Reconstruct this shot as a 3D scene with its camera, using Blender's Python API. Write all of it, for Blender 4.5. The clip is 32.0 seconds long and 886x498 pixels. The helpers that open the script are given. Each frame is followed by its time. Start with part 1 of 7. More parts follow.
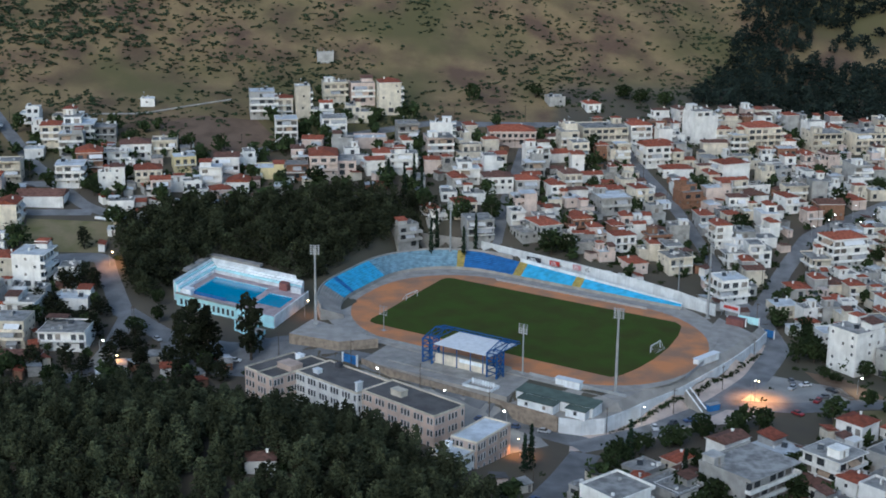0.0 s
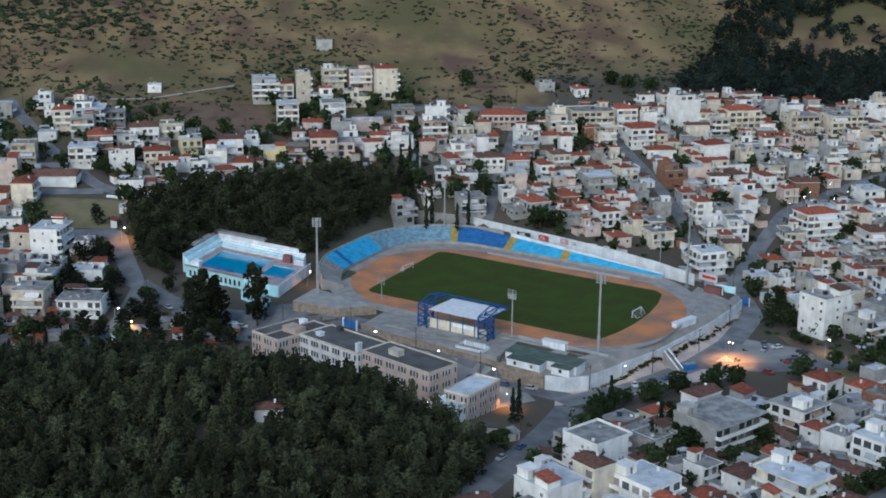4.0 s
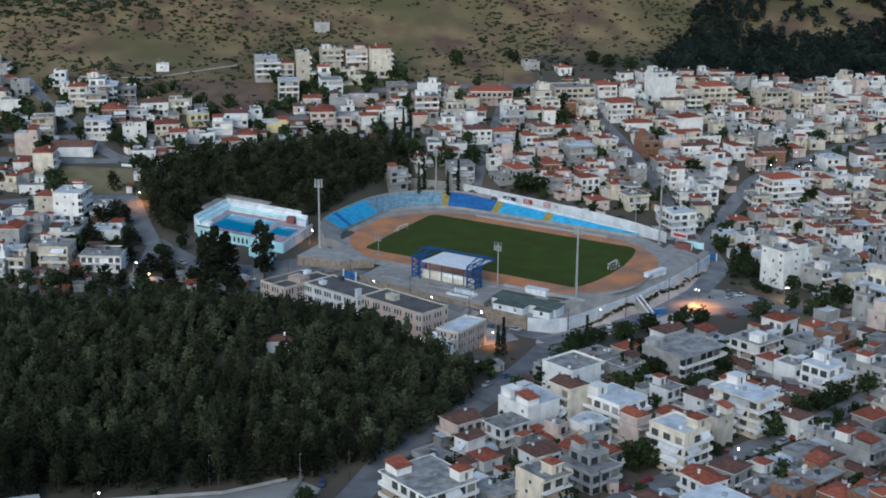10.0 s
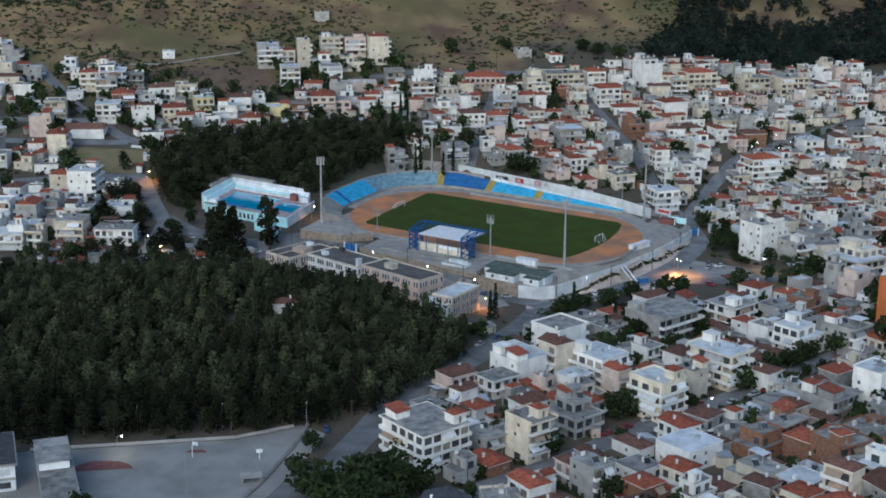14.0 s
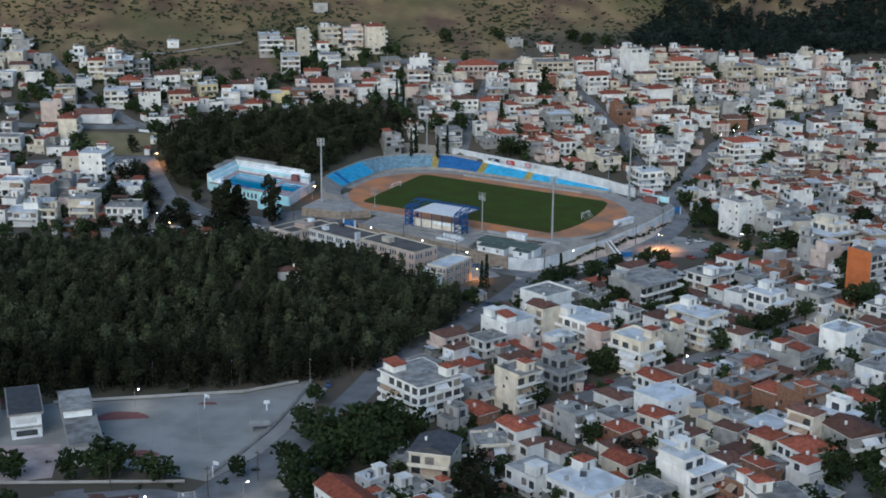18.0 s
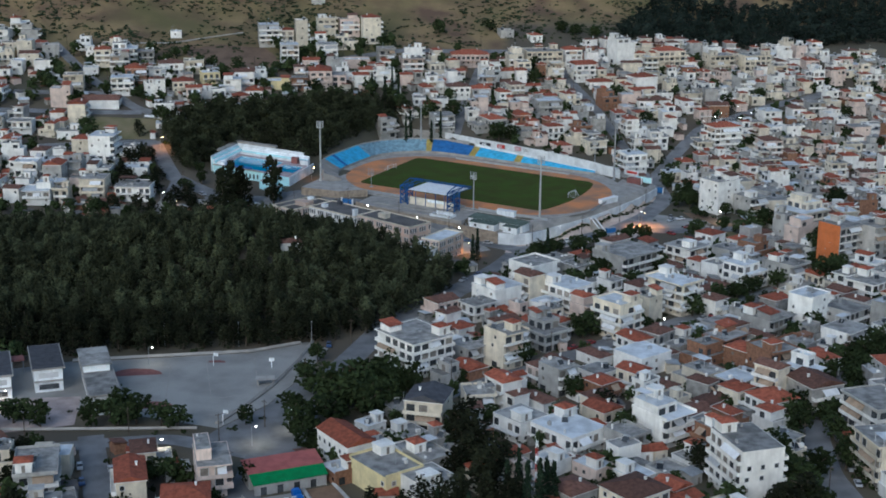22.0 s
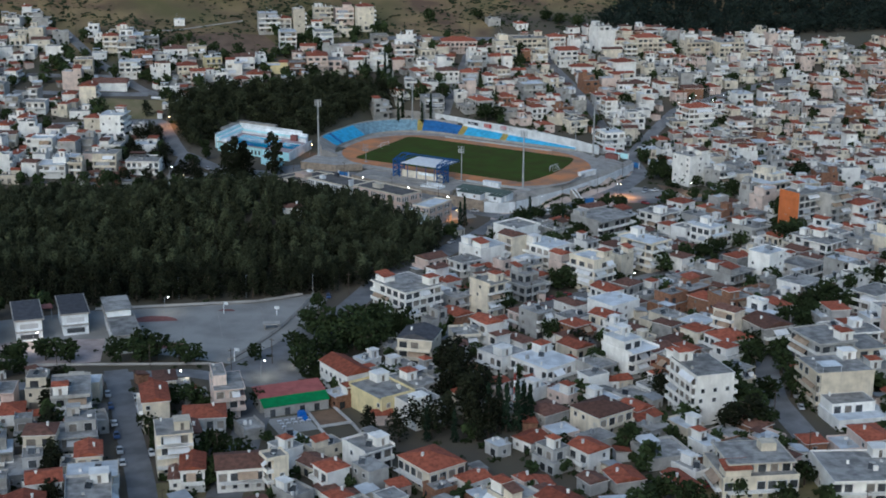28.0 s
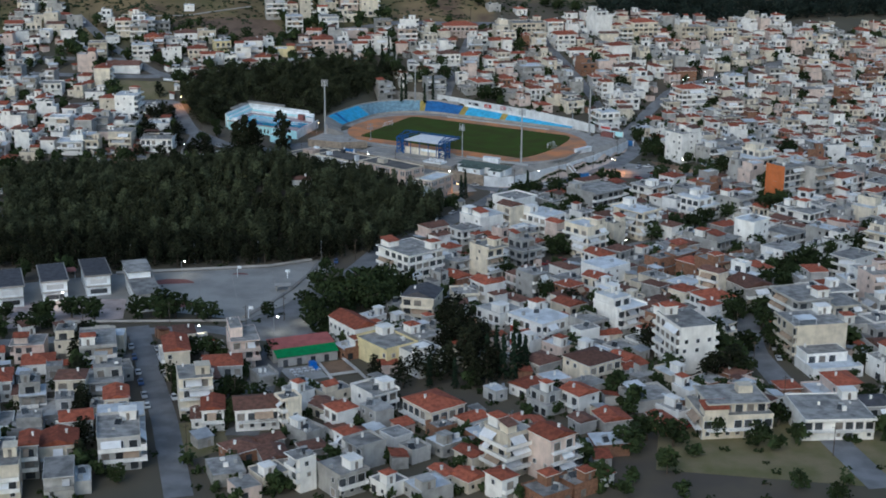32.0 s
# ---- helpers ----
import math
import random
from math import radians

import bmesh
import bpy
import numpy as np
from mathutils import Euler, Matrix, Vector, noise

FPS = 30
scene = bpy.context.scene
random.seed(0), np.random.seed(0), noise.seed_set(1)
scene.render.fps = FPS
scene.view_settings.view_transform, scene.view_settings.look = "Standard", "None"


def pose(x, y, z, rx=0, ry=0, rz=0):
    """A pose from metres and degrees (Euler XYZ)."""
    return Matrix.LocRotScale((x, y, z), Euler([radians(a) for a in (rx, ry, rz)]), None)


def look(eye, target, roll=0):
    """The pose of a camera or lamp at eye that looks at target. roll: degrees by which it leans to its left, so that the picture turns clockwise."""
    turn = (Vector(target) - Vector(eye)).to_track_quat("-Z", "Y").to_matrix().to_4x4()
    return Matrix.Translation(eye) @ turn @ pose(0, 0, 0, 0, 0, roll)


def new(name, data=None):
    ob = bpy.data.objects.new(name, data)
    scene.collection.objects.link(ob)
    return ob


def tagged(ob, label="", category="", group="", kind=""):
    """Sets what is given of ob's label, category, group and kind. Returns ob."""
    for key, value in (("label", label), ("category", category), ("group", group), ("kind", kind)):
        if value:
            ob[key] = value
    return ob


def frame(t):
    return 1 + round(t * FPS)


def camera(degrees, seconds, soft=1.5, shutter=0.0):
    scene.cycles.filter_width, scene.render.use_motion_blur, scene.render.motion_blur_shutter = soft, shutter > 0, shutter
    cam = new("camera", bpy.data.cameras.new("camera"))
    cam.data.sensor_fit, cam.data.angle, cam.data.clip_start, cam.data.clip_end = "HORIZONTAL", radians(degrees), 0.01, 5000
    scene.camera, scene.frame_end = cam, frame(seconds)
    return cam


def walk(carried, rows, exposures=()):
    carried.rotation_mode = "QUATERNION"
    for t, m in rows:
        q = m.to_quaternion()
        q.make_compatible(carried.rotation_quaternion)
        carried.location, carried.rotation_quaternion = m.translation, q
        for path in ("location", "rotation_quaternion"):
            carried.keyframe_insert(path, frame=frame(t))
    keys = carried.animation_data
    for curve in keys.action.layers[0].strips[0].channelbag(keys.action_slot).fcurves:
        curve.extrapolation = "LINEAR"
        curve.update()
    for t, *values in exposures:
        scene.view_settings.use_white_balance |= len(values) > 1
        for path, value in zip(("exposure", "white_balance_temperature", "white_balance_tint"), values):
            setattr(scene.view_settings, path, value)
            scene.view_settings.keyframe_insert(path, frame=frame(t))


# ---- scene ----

# ================= camera and its walk =================
cam = camera(34.82, 32.0, soft=1.8)
PATH = [
    (0, (-13.76, -502.31, 160.79), (-16.937, -405.685, 135.203), 0.58),
    (1, (-13.41, -510.37, 161.06), (-16.691, -413.828, 135.184), 0.59),
    (2, (-12.87, -518.60, 160.97), (-16.085, -422.023, 135.217), 0.55),
    (3, (-12.31, -527.21, 161.01), (-15.329, -430.635, 135.229), 0.46),
    (3.5, (-11.95, -531.42, 161.01), (-14.910, -434.874, 135.134), 0.47),
    (5.5, (-11.01, -548.38, 160.10), (-13.815, -451.860, 134.098), 0.36),
    (6, (-10.81, -552.54, 159.92), (-13.570, -456.026, 133.890), 0.36),
    (7, (-10.55, -560.89, 159.54), (-13.163, -464.383, 133.482), 0.36),
    (8, (-10.14, -569.50, 159.15), (-12.655, -473.010, 133.027), 0.32),
    (9, (-10.00, -577.81, 158.69), (-12.465, -481.329, 132.522), 0.31),
    (10, (-9.83, -586.16, 158.38), (-12.204, -489.681, 132.186), 0.33),
    (11, (-9.66, -594.68, 158.18), (-11.942, -498.215, 131.923), 0.36),
    (12, (-9.17, -603.14, 157.89), (-11.429, -506.688, 131.575), 0.33),
    (13, (-9.02, -611.49, 157.61), (-11.201, -515.050, 131.237), 0.35),
    (14, (-8.83, -619.86, 157.18), (-10.907, -523.425, 130.788), 0.35),
    (14.5, (-8.71, -624.05, 157.05), (-10.741, -527.629, 130.614), 0.38),
    (16.5, (-7.97, -640.72, 156.42), (-9.850, -544.310, 129.938), 0.36),
    (17, (-7.80, -644.95, 156.23), (-9.649, -548.539, 129.738), 0.36),
    (18, (-7.46, -653.26, 155.92), (-9.229, -556.848, 129.437), 0.35),
    (19, (-7.19, -661.62, 155.62), (-8.868, -565.216, 129.102), 0.38),
    (20, (-6.95, -670.06, 155.32), (-8.510, -573.650, 128.809), 0.36),
    (21, (-6.57, -678.53, 155.01), (-8.055, -582.128, 128.470), 0.34),
    (22, (-6.25, -686.88, 154.47), (-7.626, -590.476, 127.938), 0.40),
    (23, (-5.93, -695.20, 153.99), (-7.206, -598.790, 127.476), 0.39),
    (24, (-5.57, -703.51, 153.67), (-6.742, -607.101, 127.146), 0.39),
    (25, (-5.39, -711.74, 153.18), (-6.452, -615.315, 126.690), 0.41),
    (25.5, (-5.32, -715.87, 152.96), (-6.314, -619.449, 126.465), 0.39),
    (27.5, (-4.76, -732.42, 152.41), (-5.586, -635.993, 125.929), 0.44),
    (28, (-4.65, -736.62, 152.36), (-5.430, -640.207, 125.832), 0.43),
    (29, (-4.35, -745.03, 151.89), (-5.060, -648.613, 125.385), 0.44),
    (30, (-4.07, -753.46, 151.34), (-4.724, -657.023, 124.903), 0.44),
    (31, (-4.01, -761.72, 150.81), (-4.567, -665.274, 124.400), 0.42),
    (31.5, (-3.99, -765.41, 150.53), (-4.602, -669.002, 123.983), 0.43),
    (32, (-3.94, -768.57, 150.43), (-4.888, -672.283, 123.453), 0.38),
]
walk(cam, [(t, look(eye, target, roll)) for t, eye, target, roll in PATH], exposures=[(0.0, 0.09, 5760, 4), (32.0, -0.07, 5880, 4)])

# ================= world and light: blue dusk after sunset =================
world = bpy.data.worlds.new("dusk_sky")
scene.world = world
world.use_nodes = True
wn = world.node_tree
sky = wn.nodes.new("ShaderNodeTexSky")
sky.sky_type = "NISHITA"
sky.sun_disc = False
sky.sun_elevation = radians(24)
sky.sun_rotation = radians(200)
sky.altitude = 200
bg = wn.nodes["Background"]
bg.inputs["Strength"].default_value = 0.15
wn.links.new(sky.outputs["Color"], bg.inputs["Color"])
sun = new("sun", bpy.data.lights.new("sun", "SUN"))
sun.data.energy = 0.95
sun.data.angle = radians(40)
sun.data.color = (1.0, 0.97, 0.94)
sun.matrix_world = look((0, 0, 145), (60, 160, 0))


# ================= terrain =================
def soft_plus(v, k):
    return k * math.log1p(math.exp(v / k)) if v < 30 * k else v


def smooth(a, b, v):
    v = min(1, max(0, (v - a) / (b - a)))
    return v * v * (3 - 2 * v)


YAW = radians(-32.5)
CY, SY = math.cos(YAW), math.sin(YAW)
SKEW = 0.155


def raw(a, b):
    """Stadium axes (a along the pitch, b across it) to the world."""
    return a * CY - b * SY, a * SY + b * CY


def st(a, b):
    """The stadium's own plan, which is a little out of square."""
    return raw(a - SKEW * b, b)


def to_st(x, y):
    a, b = x * CY + y * SY, -x * SY + y * CY
    return a + SKEW * b, b


def ground(x, y):
    u = y - 0.25 * x
    z = -8 + 0.2 * soft_plus(u, 20) + 0.33 * soft_plus(u - 285, 15)
    z += 19 * math.exp(-((x + 100) / 62) ** 2 - ((y + 142) / (44 if y < -142 else 36)) ** 2)
    if u > 240:
        z += 3.5 * smooth(240, 320, u) * noise.noise((x * 0.018, y * 0.018, 3))
    a, b = to_st(x, y)
    k = 2 - 1.5 * (1 - smooth(24, 36, a))
    o = 54 + 8.5 * (1 - smooth(24, 36, a)) + 4.5 * (1 - smooth(-44, -22, a))
    e = max(-a - 80, 2 * (a - 67.5 - 0.22 * min(45, max(0, b + 25))), 2 * (0.866 * a - 0.5 * b - 72.5), k * (-b - o), b - 57, 0)
    z += (-0.4 - z) * (1 - smooth(0, 8, e))
    a, b = x * CY + y * SY, -x * SY + y * CY
    e = max(-a - 131, a + 69, -b - 60, b + 17, 0)
    return z + (0.2 - z) * (1 - smooth(1, 9, e))

# ================= materials =================
MATS = {}


def mat(name, col, rough=0.85, var=0.25, scale=0.6, fine=6.0, bump=0.3, metal=0.0, rand=0.12, tint=None, spec=0.3, streak=0.0):
    """A worn surface: two scales of noise on the colour, a fine bump and a little change from thing to thing."""
    m = bpy.data.materials.new(name)
    m.use_nodes = True
    nt = m.node_tree
    bs = nt.nodes["Principled BSDF"]
    tc = nt.nodes.new("ShaderNodeNewGeometry")
    n1 = nt.nodes.new("ShaderNodeTexNoise")
    n1.inputs["Scale"].default_value = scale
    n1.inputs["Detail"].default_value = 5
    n2 = nt.nodes.new("ShaderNodeTexNoise")
    n2.inputs["Scale"].default_value = fine
    n2.inputs["Detail"].default_value = 3
    for n in (n1, n2):
        nt.links.new(tc.outputs["Position"], n.inputs["Vector"])
    mix = nt.nodes.new("ShaderNodeMix")
    mix.data_type = "RGBA"
    dark = [c * (1 - var) for c in col]
    if tint:
        dark = list(tint)
    mix.inputs["A"].default_value = (*dark, 1)
    mix.inputs["B"].default_value = (*[min(1, c * (1 + var * 0.35)) for c in col], 1)
    ramp = nt.nodes.new("ShaderNodeMapRange")
    ramp.inputs["From Min"].default_value = 0.35
    ramp.inputs["From Max"].default_value = 0.62
    nt.links.new(n1.outputs["Fac"], ramp.inputs["Value"])
    nt.links.new(ramp.outputs["Result"], mix.inputs["Factor"])
    oi = nt.nodes.new("ShaderNodeObjectInfo")
    hsv = nt.nodes.new("ShaderNodeHueSaturation")
    add = nt.nodes.new("ShaderNodeMath")
    add.operation = "MULTIPLY_ADD"
    add.inputs[1].default_value = 2 * rand
    add.inputs[2].default_value = 1 - rand
    nt.links.new(oi.outputs["Random"], add.inputs[0])
    fm = nt.nodes.new("ShaderNodeMath")
    fm.operation = "MULTIPLY_ADD"
    fm.inputs[1].default_value = 0.3
    fm.inputs[2].default_value = 0.85
    nt.links.new(n2.outputs["Fac"], fm.inputs[0])
    mul = nt.nodes.new("ShaderNodeMath")
    mul.operation = "MULTIPLY"
    nt.links.new(add.outputs[0], mul.inputs[0])
    nt.links.new(fm.outputs[0], mul.inputs[1])
    nt.links.new(mix.outputs["Result"], hsv.inputs["Color"])
    nt.links.new(mul.outputs[0], hsv.inputs["Value"])
    out = hsv.outputs["Color"]
    if streak:
        mp = nt.nodes.new("ShaderNodeMapping")
        mp.inputs["Scale"].default_value = (1.3, 1.3, 0.12)
        n4 = nt.nodes.new("ShaderNodeTexNoise")
        n4.inputs["Scale"].default_value = 1.0
        n4.inputs["Detail"].default_value = 4
        nt.links.new(tc.outputs["Position"], mp.inputs["Vector"])
        nt.links.new(mp.outputs["Vector"], n4.inputs["Vector"])
        r4 = nt.nodes.new("ShaderNodeMapRange")
        r4.inputs["From Min"].default_value, r4.inputs["From Max"].default_value = 0.48, 0.75
        r4.inputs["To Max"].default_value = streak
        nt.links.new(n4.outputs["Fac"], r4.inputs["Value"])
        sm = nt.nodes.new("ShaderNodeMix")
        sm.data_type = "RGBA"
        sm.inputs["B"].default_value = (0.22, 0.20, 0.18, 1)
        nt.links.new(r4.outputs["Result"], sm.inputs["Factor"])
        nt.links.new(out, sm.inputs["A"])
        out = sm.outputs["Result"]
    nt.links.new(out, bs.inputs["Base Color"])
    bs.inputs["Roughness"].default_value = rough
    bs.inputs["Metallic"].default_value = metal
    bs.inputs["Specular IOR Level"].default_value = spec
    if bump:
        bp = nt.nodes.new("ShaderNodeBump")
        bp.inputs["Strength"].default_value = bump
        bp.inputs["Distance"].default_value = 0.05
        nt.links.new(n2.outputs["Fac"], bp.inputs["Height"])
        nt.links.new(bp.outputs["Normal"], bs.inputs["Normal"])
    MATS[name] = m
    return m


def toned(m, base, span):
    """Vary a plant's colour from plant to plant of a joined wood, by the tone that each was given."""
    nt = m.node_tree
    bs = nt.nodes["Principled BSDF"]
    col = bs.inputs["Base Color"].links[0].from_socket
    at = nt.nodes.new("ShaderNodeAttribute")
    at.attribute_name = "tone"
    k = nt.nodes.new("ShaderNodeMath")
    k.operation = "MULTIPLY_ADD"
    k.inputs[1].default_value, k.inputs[2].default_value = span, base
    nt.links.new(at.outputs["Fac"], k.inputs[0])
    h = nt.nodes.new("ShaderNodeHueSaturation")
    nt.links.new(k.outputs[0], h.inputs["Value"])
    nt.links.new(col, h.inputs["Color"])
    nt.links.new(h.outputs["Color"], bs.inputs["Base Color"])
    return m


def glow(name, col, strength):
    m = bpy.data.materials.new(name)
    m.use_nodes = True
    bs = m.node_tree.nodes["Principled BSDF"]
    bs.inputs["Emission Color"].default_value = (*col, 1)
    bs.inputs["Emission Strength"].default_value = strength
    bs.inputs["Base Color"].default_value = (*col, 1)
    MATS[name] = m
    return m


W_WHITE = mat("white_render", (0.88, 0.86, 0.82), streak=0.16, rand=0.1, var=0.1, scale=0.3, tint=(0.74, 0.72, 0.68))
W_CREAM = mat("cream_render", (0.72, 0.645, 0.52), streak=0.22, rand=0.2, var=0.2, scale=0.35)
W_GREY = mat("grey_render", (0.43, 0.42, 0.40), streak=0.25, rand=0.2, var=0.25, scale=0.3)
W_PINK = mat("pink_render", (0.68, 0.55, 0.48), streak=0.22, rand=0.2, var=0.18, scale=0.35)
W_YELLOW = mat("yellow_render", (0.68, 0.58, 0.33), streak=0.2, rand=0.2, var=0.15, scale=0.35)
W_ORANGE = mat("orange_render", (0.58, 0.17, 0.055), streak=0.1, rand=0.05, var=0.15, scale=0.35)
W_BRICK = mat("bare_brick", (0.28, 0.145, 0.09), var=0.3, scale=1.2)
W_CONC = mat("raw_concrete", (0.34, 0.33, 0.31), var=0.3, scale=0.5)
R_FLAT = mat("roof_screed", (0.31, 0.30, 0.285), var=0.45, scale=0.35, fine=3, rand=0.22)
R_PALE = mat("roof_whitewash", (0.62, 0.65, 0.68), var=0.25, scale=0.25, fine=3)
R_TILE = mat("clay_tile", (0.33, 0.093, 0.052), var=0.35, scale=0.8, fine=9, bump=0.8, rand=0.3)
R_TILE2 = mat("old_clay_tile", (0.17, 0.085, 0.062), var=0.35, scale=0.8, fine=9, bump=0.8, rand=0.3)
R_TAR = mat("tarred_roof", (0.13, 0.12, 0.115), var=0.3, scale=0.2, fine=3)
R_DARK = mat("dark_slate", (0.08, 0.08, 0.09), var=0.3, scale=0.5)
GLASS = mat("dark_window", (0.06, 0.065, 0.07), rough=0.2, var=0.3, rand=0.5, bump=0, spec=0.5)
SHUTTER = mat("wooden_shutter", (0.26, 0.23, 0.20), var=0.3, rand=0.4)
FRAME = mat("white_frame", (0.62, 0.62, 0.62), var=0.1)
ASPHALT = mat("asphalt", (0.21, 0.212, 0.218), var=0.3, scale=0.15, fine=4, rough=0.9)
PAVE = mat("paving", (0.36, 0.34, 0.31), var=0.3, scale=0.2, fine=4)
YARD = mat("yard_asphalt", (0.345, 0.335, 0.315), var=0.25, scale=0.08, fine=2)
GRASS = mat("pitch_grass", (0.060, 0.092, 0.020), var=0.35, scale=0.09, fine=2, rough=1, tint=(0.066, 0.072, 0.022), spec=0.05)
CLAY = mat("running_clay", (0.60, 0.245, 0.10), var=0.3, scale=0.08, fine=3, tint=(0.34, 0.20, 0.13))
SEATB = mat("light_blue_stand", (0.09, 0.48, 0.74), var=0.25, scale=0.4)
SEATD = mat("deep_blue_stand", (0.04, 0.17, 0.42), var=0.3, scale=0.4)
SEATG = mat("faded_stand", (0.28, 0.44, 0.54), var=0.35, scale=0.5)
CONC = mat("concrete", (0.37, 0.345, 0.315), var=0.2, scale=0.25, fine=4)
WALLW = mat("white_wall", (0.88, 0.90, 0.91), streak=0.25, tint=(0.72, 0.74, 0.75), rand=0.2, var=0.25, scale=0.25)
STEELB = mat("blue_steel", (0.014, 0.085, 0.26), var=0.2, rough=0.5)
STEEL = mat("galvanised_steel", (0.45, 0.46, 0.47), var=0.15, rough=0.5, metal=0.5)
CANOPY = mat("white_canopy", (0.75, 0.76, 0.78), var=0.1, rough=0.5)
AWN1 = mat("grey_awning", (0.45, 0.46, 0.48), var=0.15)
AWN2 = mat("faded_awning", (0.40, 0.30, 0.22), var=0.2)
WATER = mat("pool_water", (0.016, 0.31, 0.52), var=0.12, rough=0.08, bump=0.05, spec=0.5)
AQUA = mat("aqua_paint", (0.55, 0.86, 0.90), var=0.15, scale=0.3)
LEAF = toned(mat("pine_needles", (0.032, 0.037, 0.020), var=0.5, scale=0.16, fine=3, rough=0.9, rand=0.35, spec=0.06), 0.6, 1.3)
ULEAF = toned(mat("slope_pine_needles", (0.040, 0.046, 0.024), var=0.45, scale=0.16, fine=3, rough=0.9, rand=0.3, spec=0.06), 0.6, 1.2)
# far hill needles are bluer: distance haze put into their colour
HLEAF = toned(mat("hazy_hill_needles", (0.023, 0.033, 0.027), var=0.4, scale=0.05, fine=1, rough=0.95, rand=0.2, spec=0.06), 0.7, 0.9)
LEAF2 = mat("broad_leaves", (0.033, 0.047, 0.019), var=0.5, scale=0.25, fine=3, rough=0.9, rand=0.35, spec=0.06)
CYP = mat("cypress_needles", (0.020, 0.034, 0.020), var=0.4, scale=0.4, fine=3, rough=0.9, rand=0.25, spec=0.06)
SHRUB = mat("shrub_leaves", (0.046, 0.062, 0.034), var=0.4, scale=0.1, fine=2, rough=0.95, rand=0.2, spec=0.06)
BARK = mat("bark", (0.10, 0.075, 0.055), var=0.3)
RUST = mat("red_clay_court", (0.24, 0.10, 0.09), var=0.2)


# ================= mesh building =================
class Bld:
    """Gathers faces of several boxes, prisms and roofs into one mesh."""

    def __init__(self):
        self.v, self.f, self.m = [], [], []

    def face(self, pts, m=0):
        k = len(self.v)
        self.v += [tuple(p) for p in pts]
        self.f.append(tuple(range(k, k + len(pts))))
        self.m.append(m)

    def box(self, cx, cy, z0, z1, w, d, rot=0.0, m=0, top=None):
        c, s = math.cos(rot), math.sin(rot)
        p = [(cx + c * a * w / 2 - s * b * d / 2, cy + s * a * w / 2 + c * b * d / 2) for a, b in ((-1, -1), (1, -1), (1, 1), (-1, 1))]
        return self.prism(p, z0, z1, m, top)

    def prism(self, p, z0, z1, m=0, top=None):
        k, n = len(self.v), len(p)
        self.v += [(x, y, z0) for x, y in p] + [(x, y, z1) for x, y in p]
        for i in range(n):
            j = (i + 1) % n
            self.f.append((k + i, k + j, k + n + j, k + n + i))
            self.m.append(m)
        self.f.append(tuple(k + n + i for i in range(n)))
        self.m.append(m if top is None else top)
        self.f.append(tuple(k + i for i in reversed(range(n))))
        self.m.append(m)
        return self

    def beam(self, a, b, t, m=0):
        """A square bar from a to b."""
        a, b = Vector(a), Vector(b)
        d = (b - a).normalized()
        u = d.orthogonal().normalized() * t / 2
        w = d.cross(u)
        k = len(self.v)
        for c in (a, b):
            self.v += [tuple(c + u * i + w * j) for i, j in ((-1, -1), (1, -1), (1, 1), (-1, 1))]
        for q in ((0, 1, 5, 4), (1, 2, 6, 5), (2, 3, 7, 6), (3, 0, 4, 7), (3, 2, 1, 0), (4, 5, 6, 7)):
            self.f.append(tuple(k + i for i in q))
            self.m.append(m)
        return self

    def tube(self, p, r0, r1, z0, z1, n=8, m=0):
        k = len(self.v)
        for r, z in ((r0, z0), (r1, z1)):
            self.v += [(p[0] + r * math.cos(2 * math.pi * i / n), p[1] + r * math.sin(2 * math.pi * i / n), z) for i in range(n)]
        for i in range(n):
            j = (i + 1) % n
            self.f.append((k + i, k + j, k + n + j, k + n + i))
            self.m.append(m)
        self.f.append(tuple(k + n + i for i in range(n)))
        self.m.append(m)
        return self

    def mesh(self, name, mats):
        me = bpy.data.meshes.new(name)
        me.from_pydata(self.v, [], self.f)
        for m in mats if isinstance(mats, (list, tuple)) else [mats]:
            me.materials.append(m)
        if any(self.m):
            me.polygons.foreach_set("material_index", self.m)
        me.update()
        return me


POOLED = {"on": None, "v": [], "f": [], "m": [], "mats": []}


def pool_add(b, mats, at):
    """Lay a piece into the joined mesh of the far quarters."""
    if isinstance(b, Bld):
        v, f, mi = b.v, b.f, b.m
        ml = mats if isinstance(mats, (list, tuple)) else [mats]
    else:
        v, f, mi, ml = [tuple(q.co) for q in b.vertices], [tuple(q.vertices) for q in b.polygons], [q.material_index for q in b.polygons], list(b.materials)
    k, P = len(POOLED["v"]), POOLED
    for m in ml:
        if m not in P["mats"]:
            P["mats"].append(m)
    P["v"] += [tuple(at @ Vector(q)) for q in v]
    P["f"] += [tuple(k + i for i in q) for q in f]
    P["m"] += [P["mats"].index(ml[i]) for i in mi]


def part(name, b, mats, parent, label="", at=None):
    if POOLED["on"] is not None:
        return pool_add(b, mats, POOLED["on"] @ at if at is not None else POOLED["on"])
    me = b.mesh(name, mats) if isinstance(b, Bld) else b
    ob = new(name, me)
    ob.parent = parent
    if at is not None:
        ob.matrix_basis = at
    if label:
        ob["label"] = label
    return ob


def thing(name, x, y, z, rot=0.0, label="", category="", group="", kind=""):
    if POOLED["on"] is not None:
        POOLED["on"] = pose(x, y, z, 0, 0, math.degrees(rot))
        return None
    ob = new(name)
    ob.matrix_basis = pose(x, y, z, 0, 0, math.degrees(rot))
    ob.empty_display_size = 0.5
    return tagged(ob, label, category, group, kind)


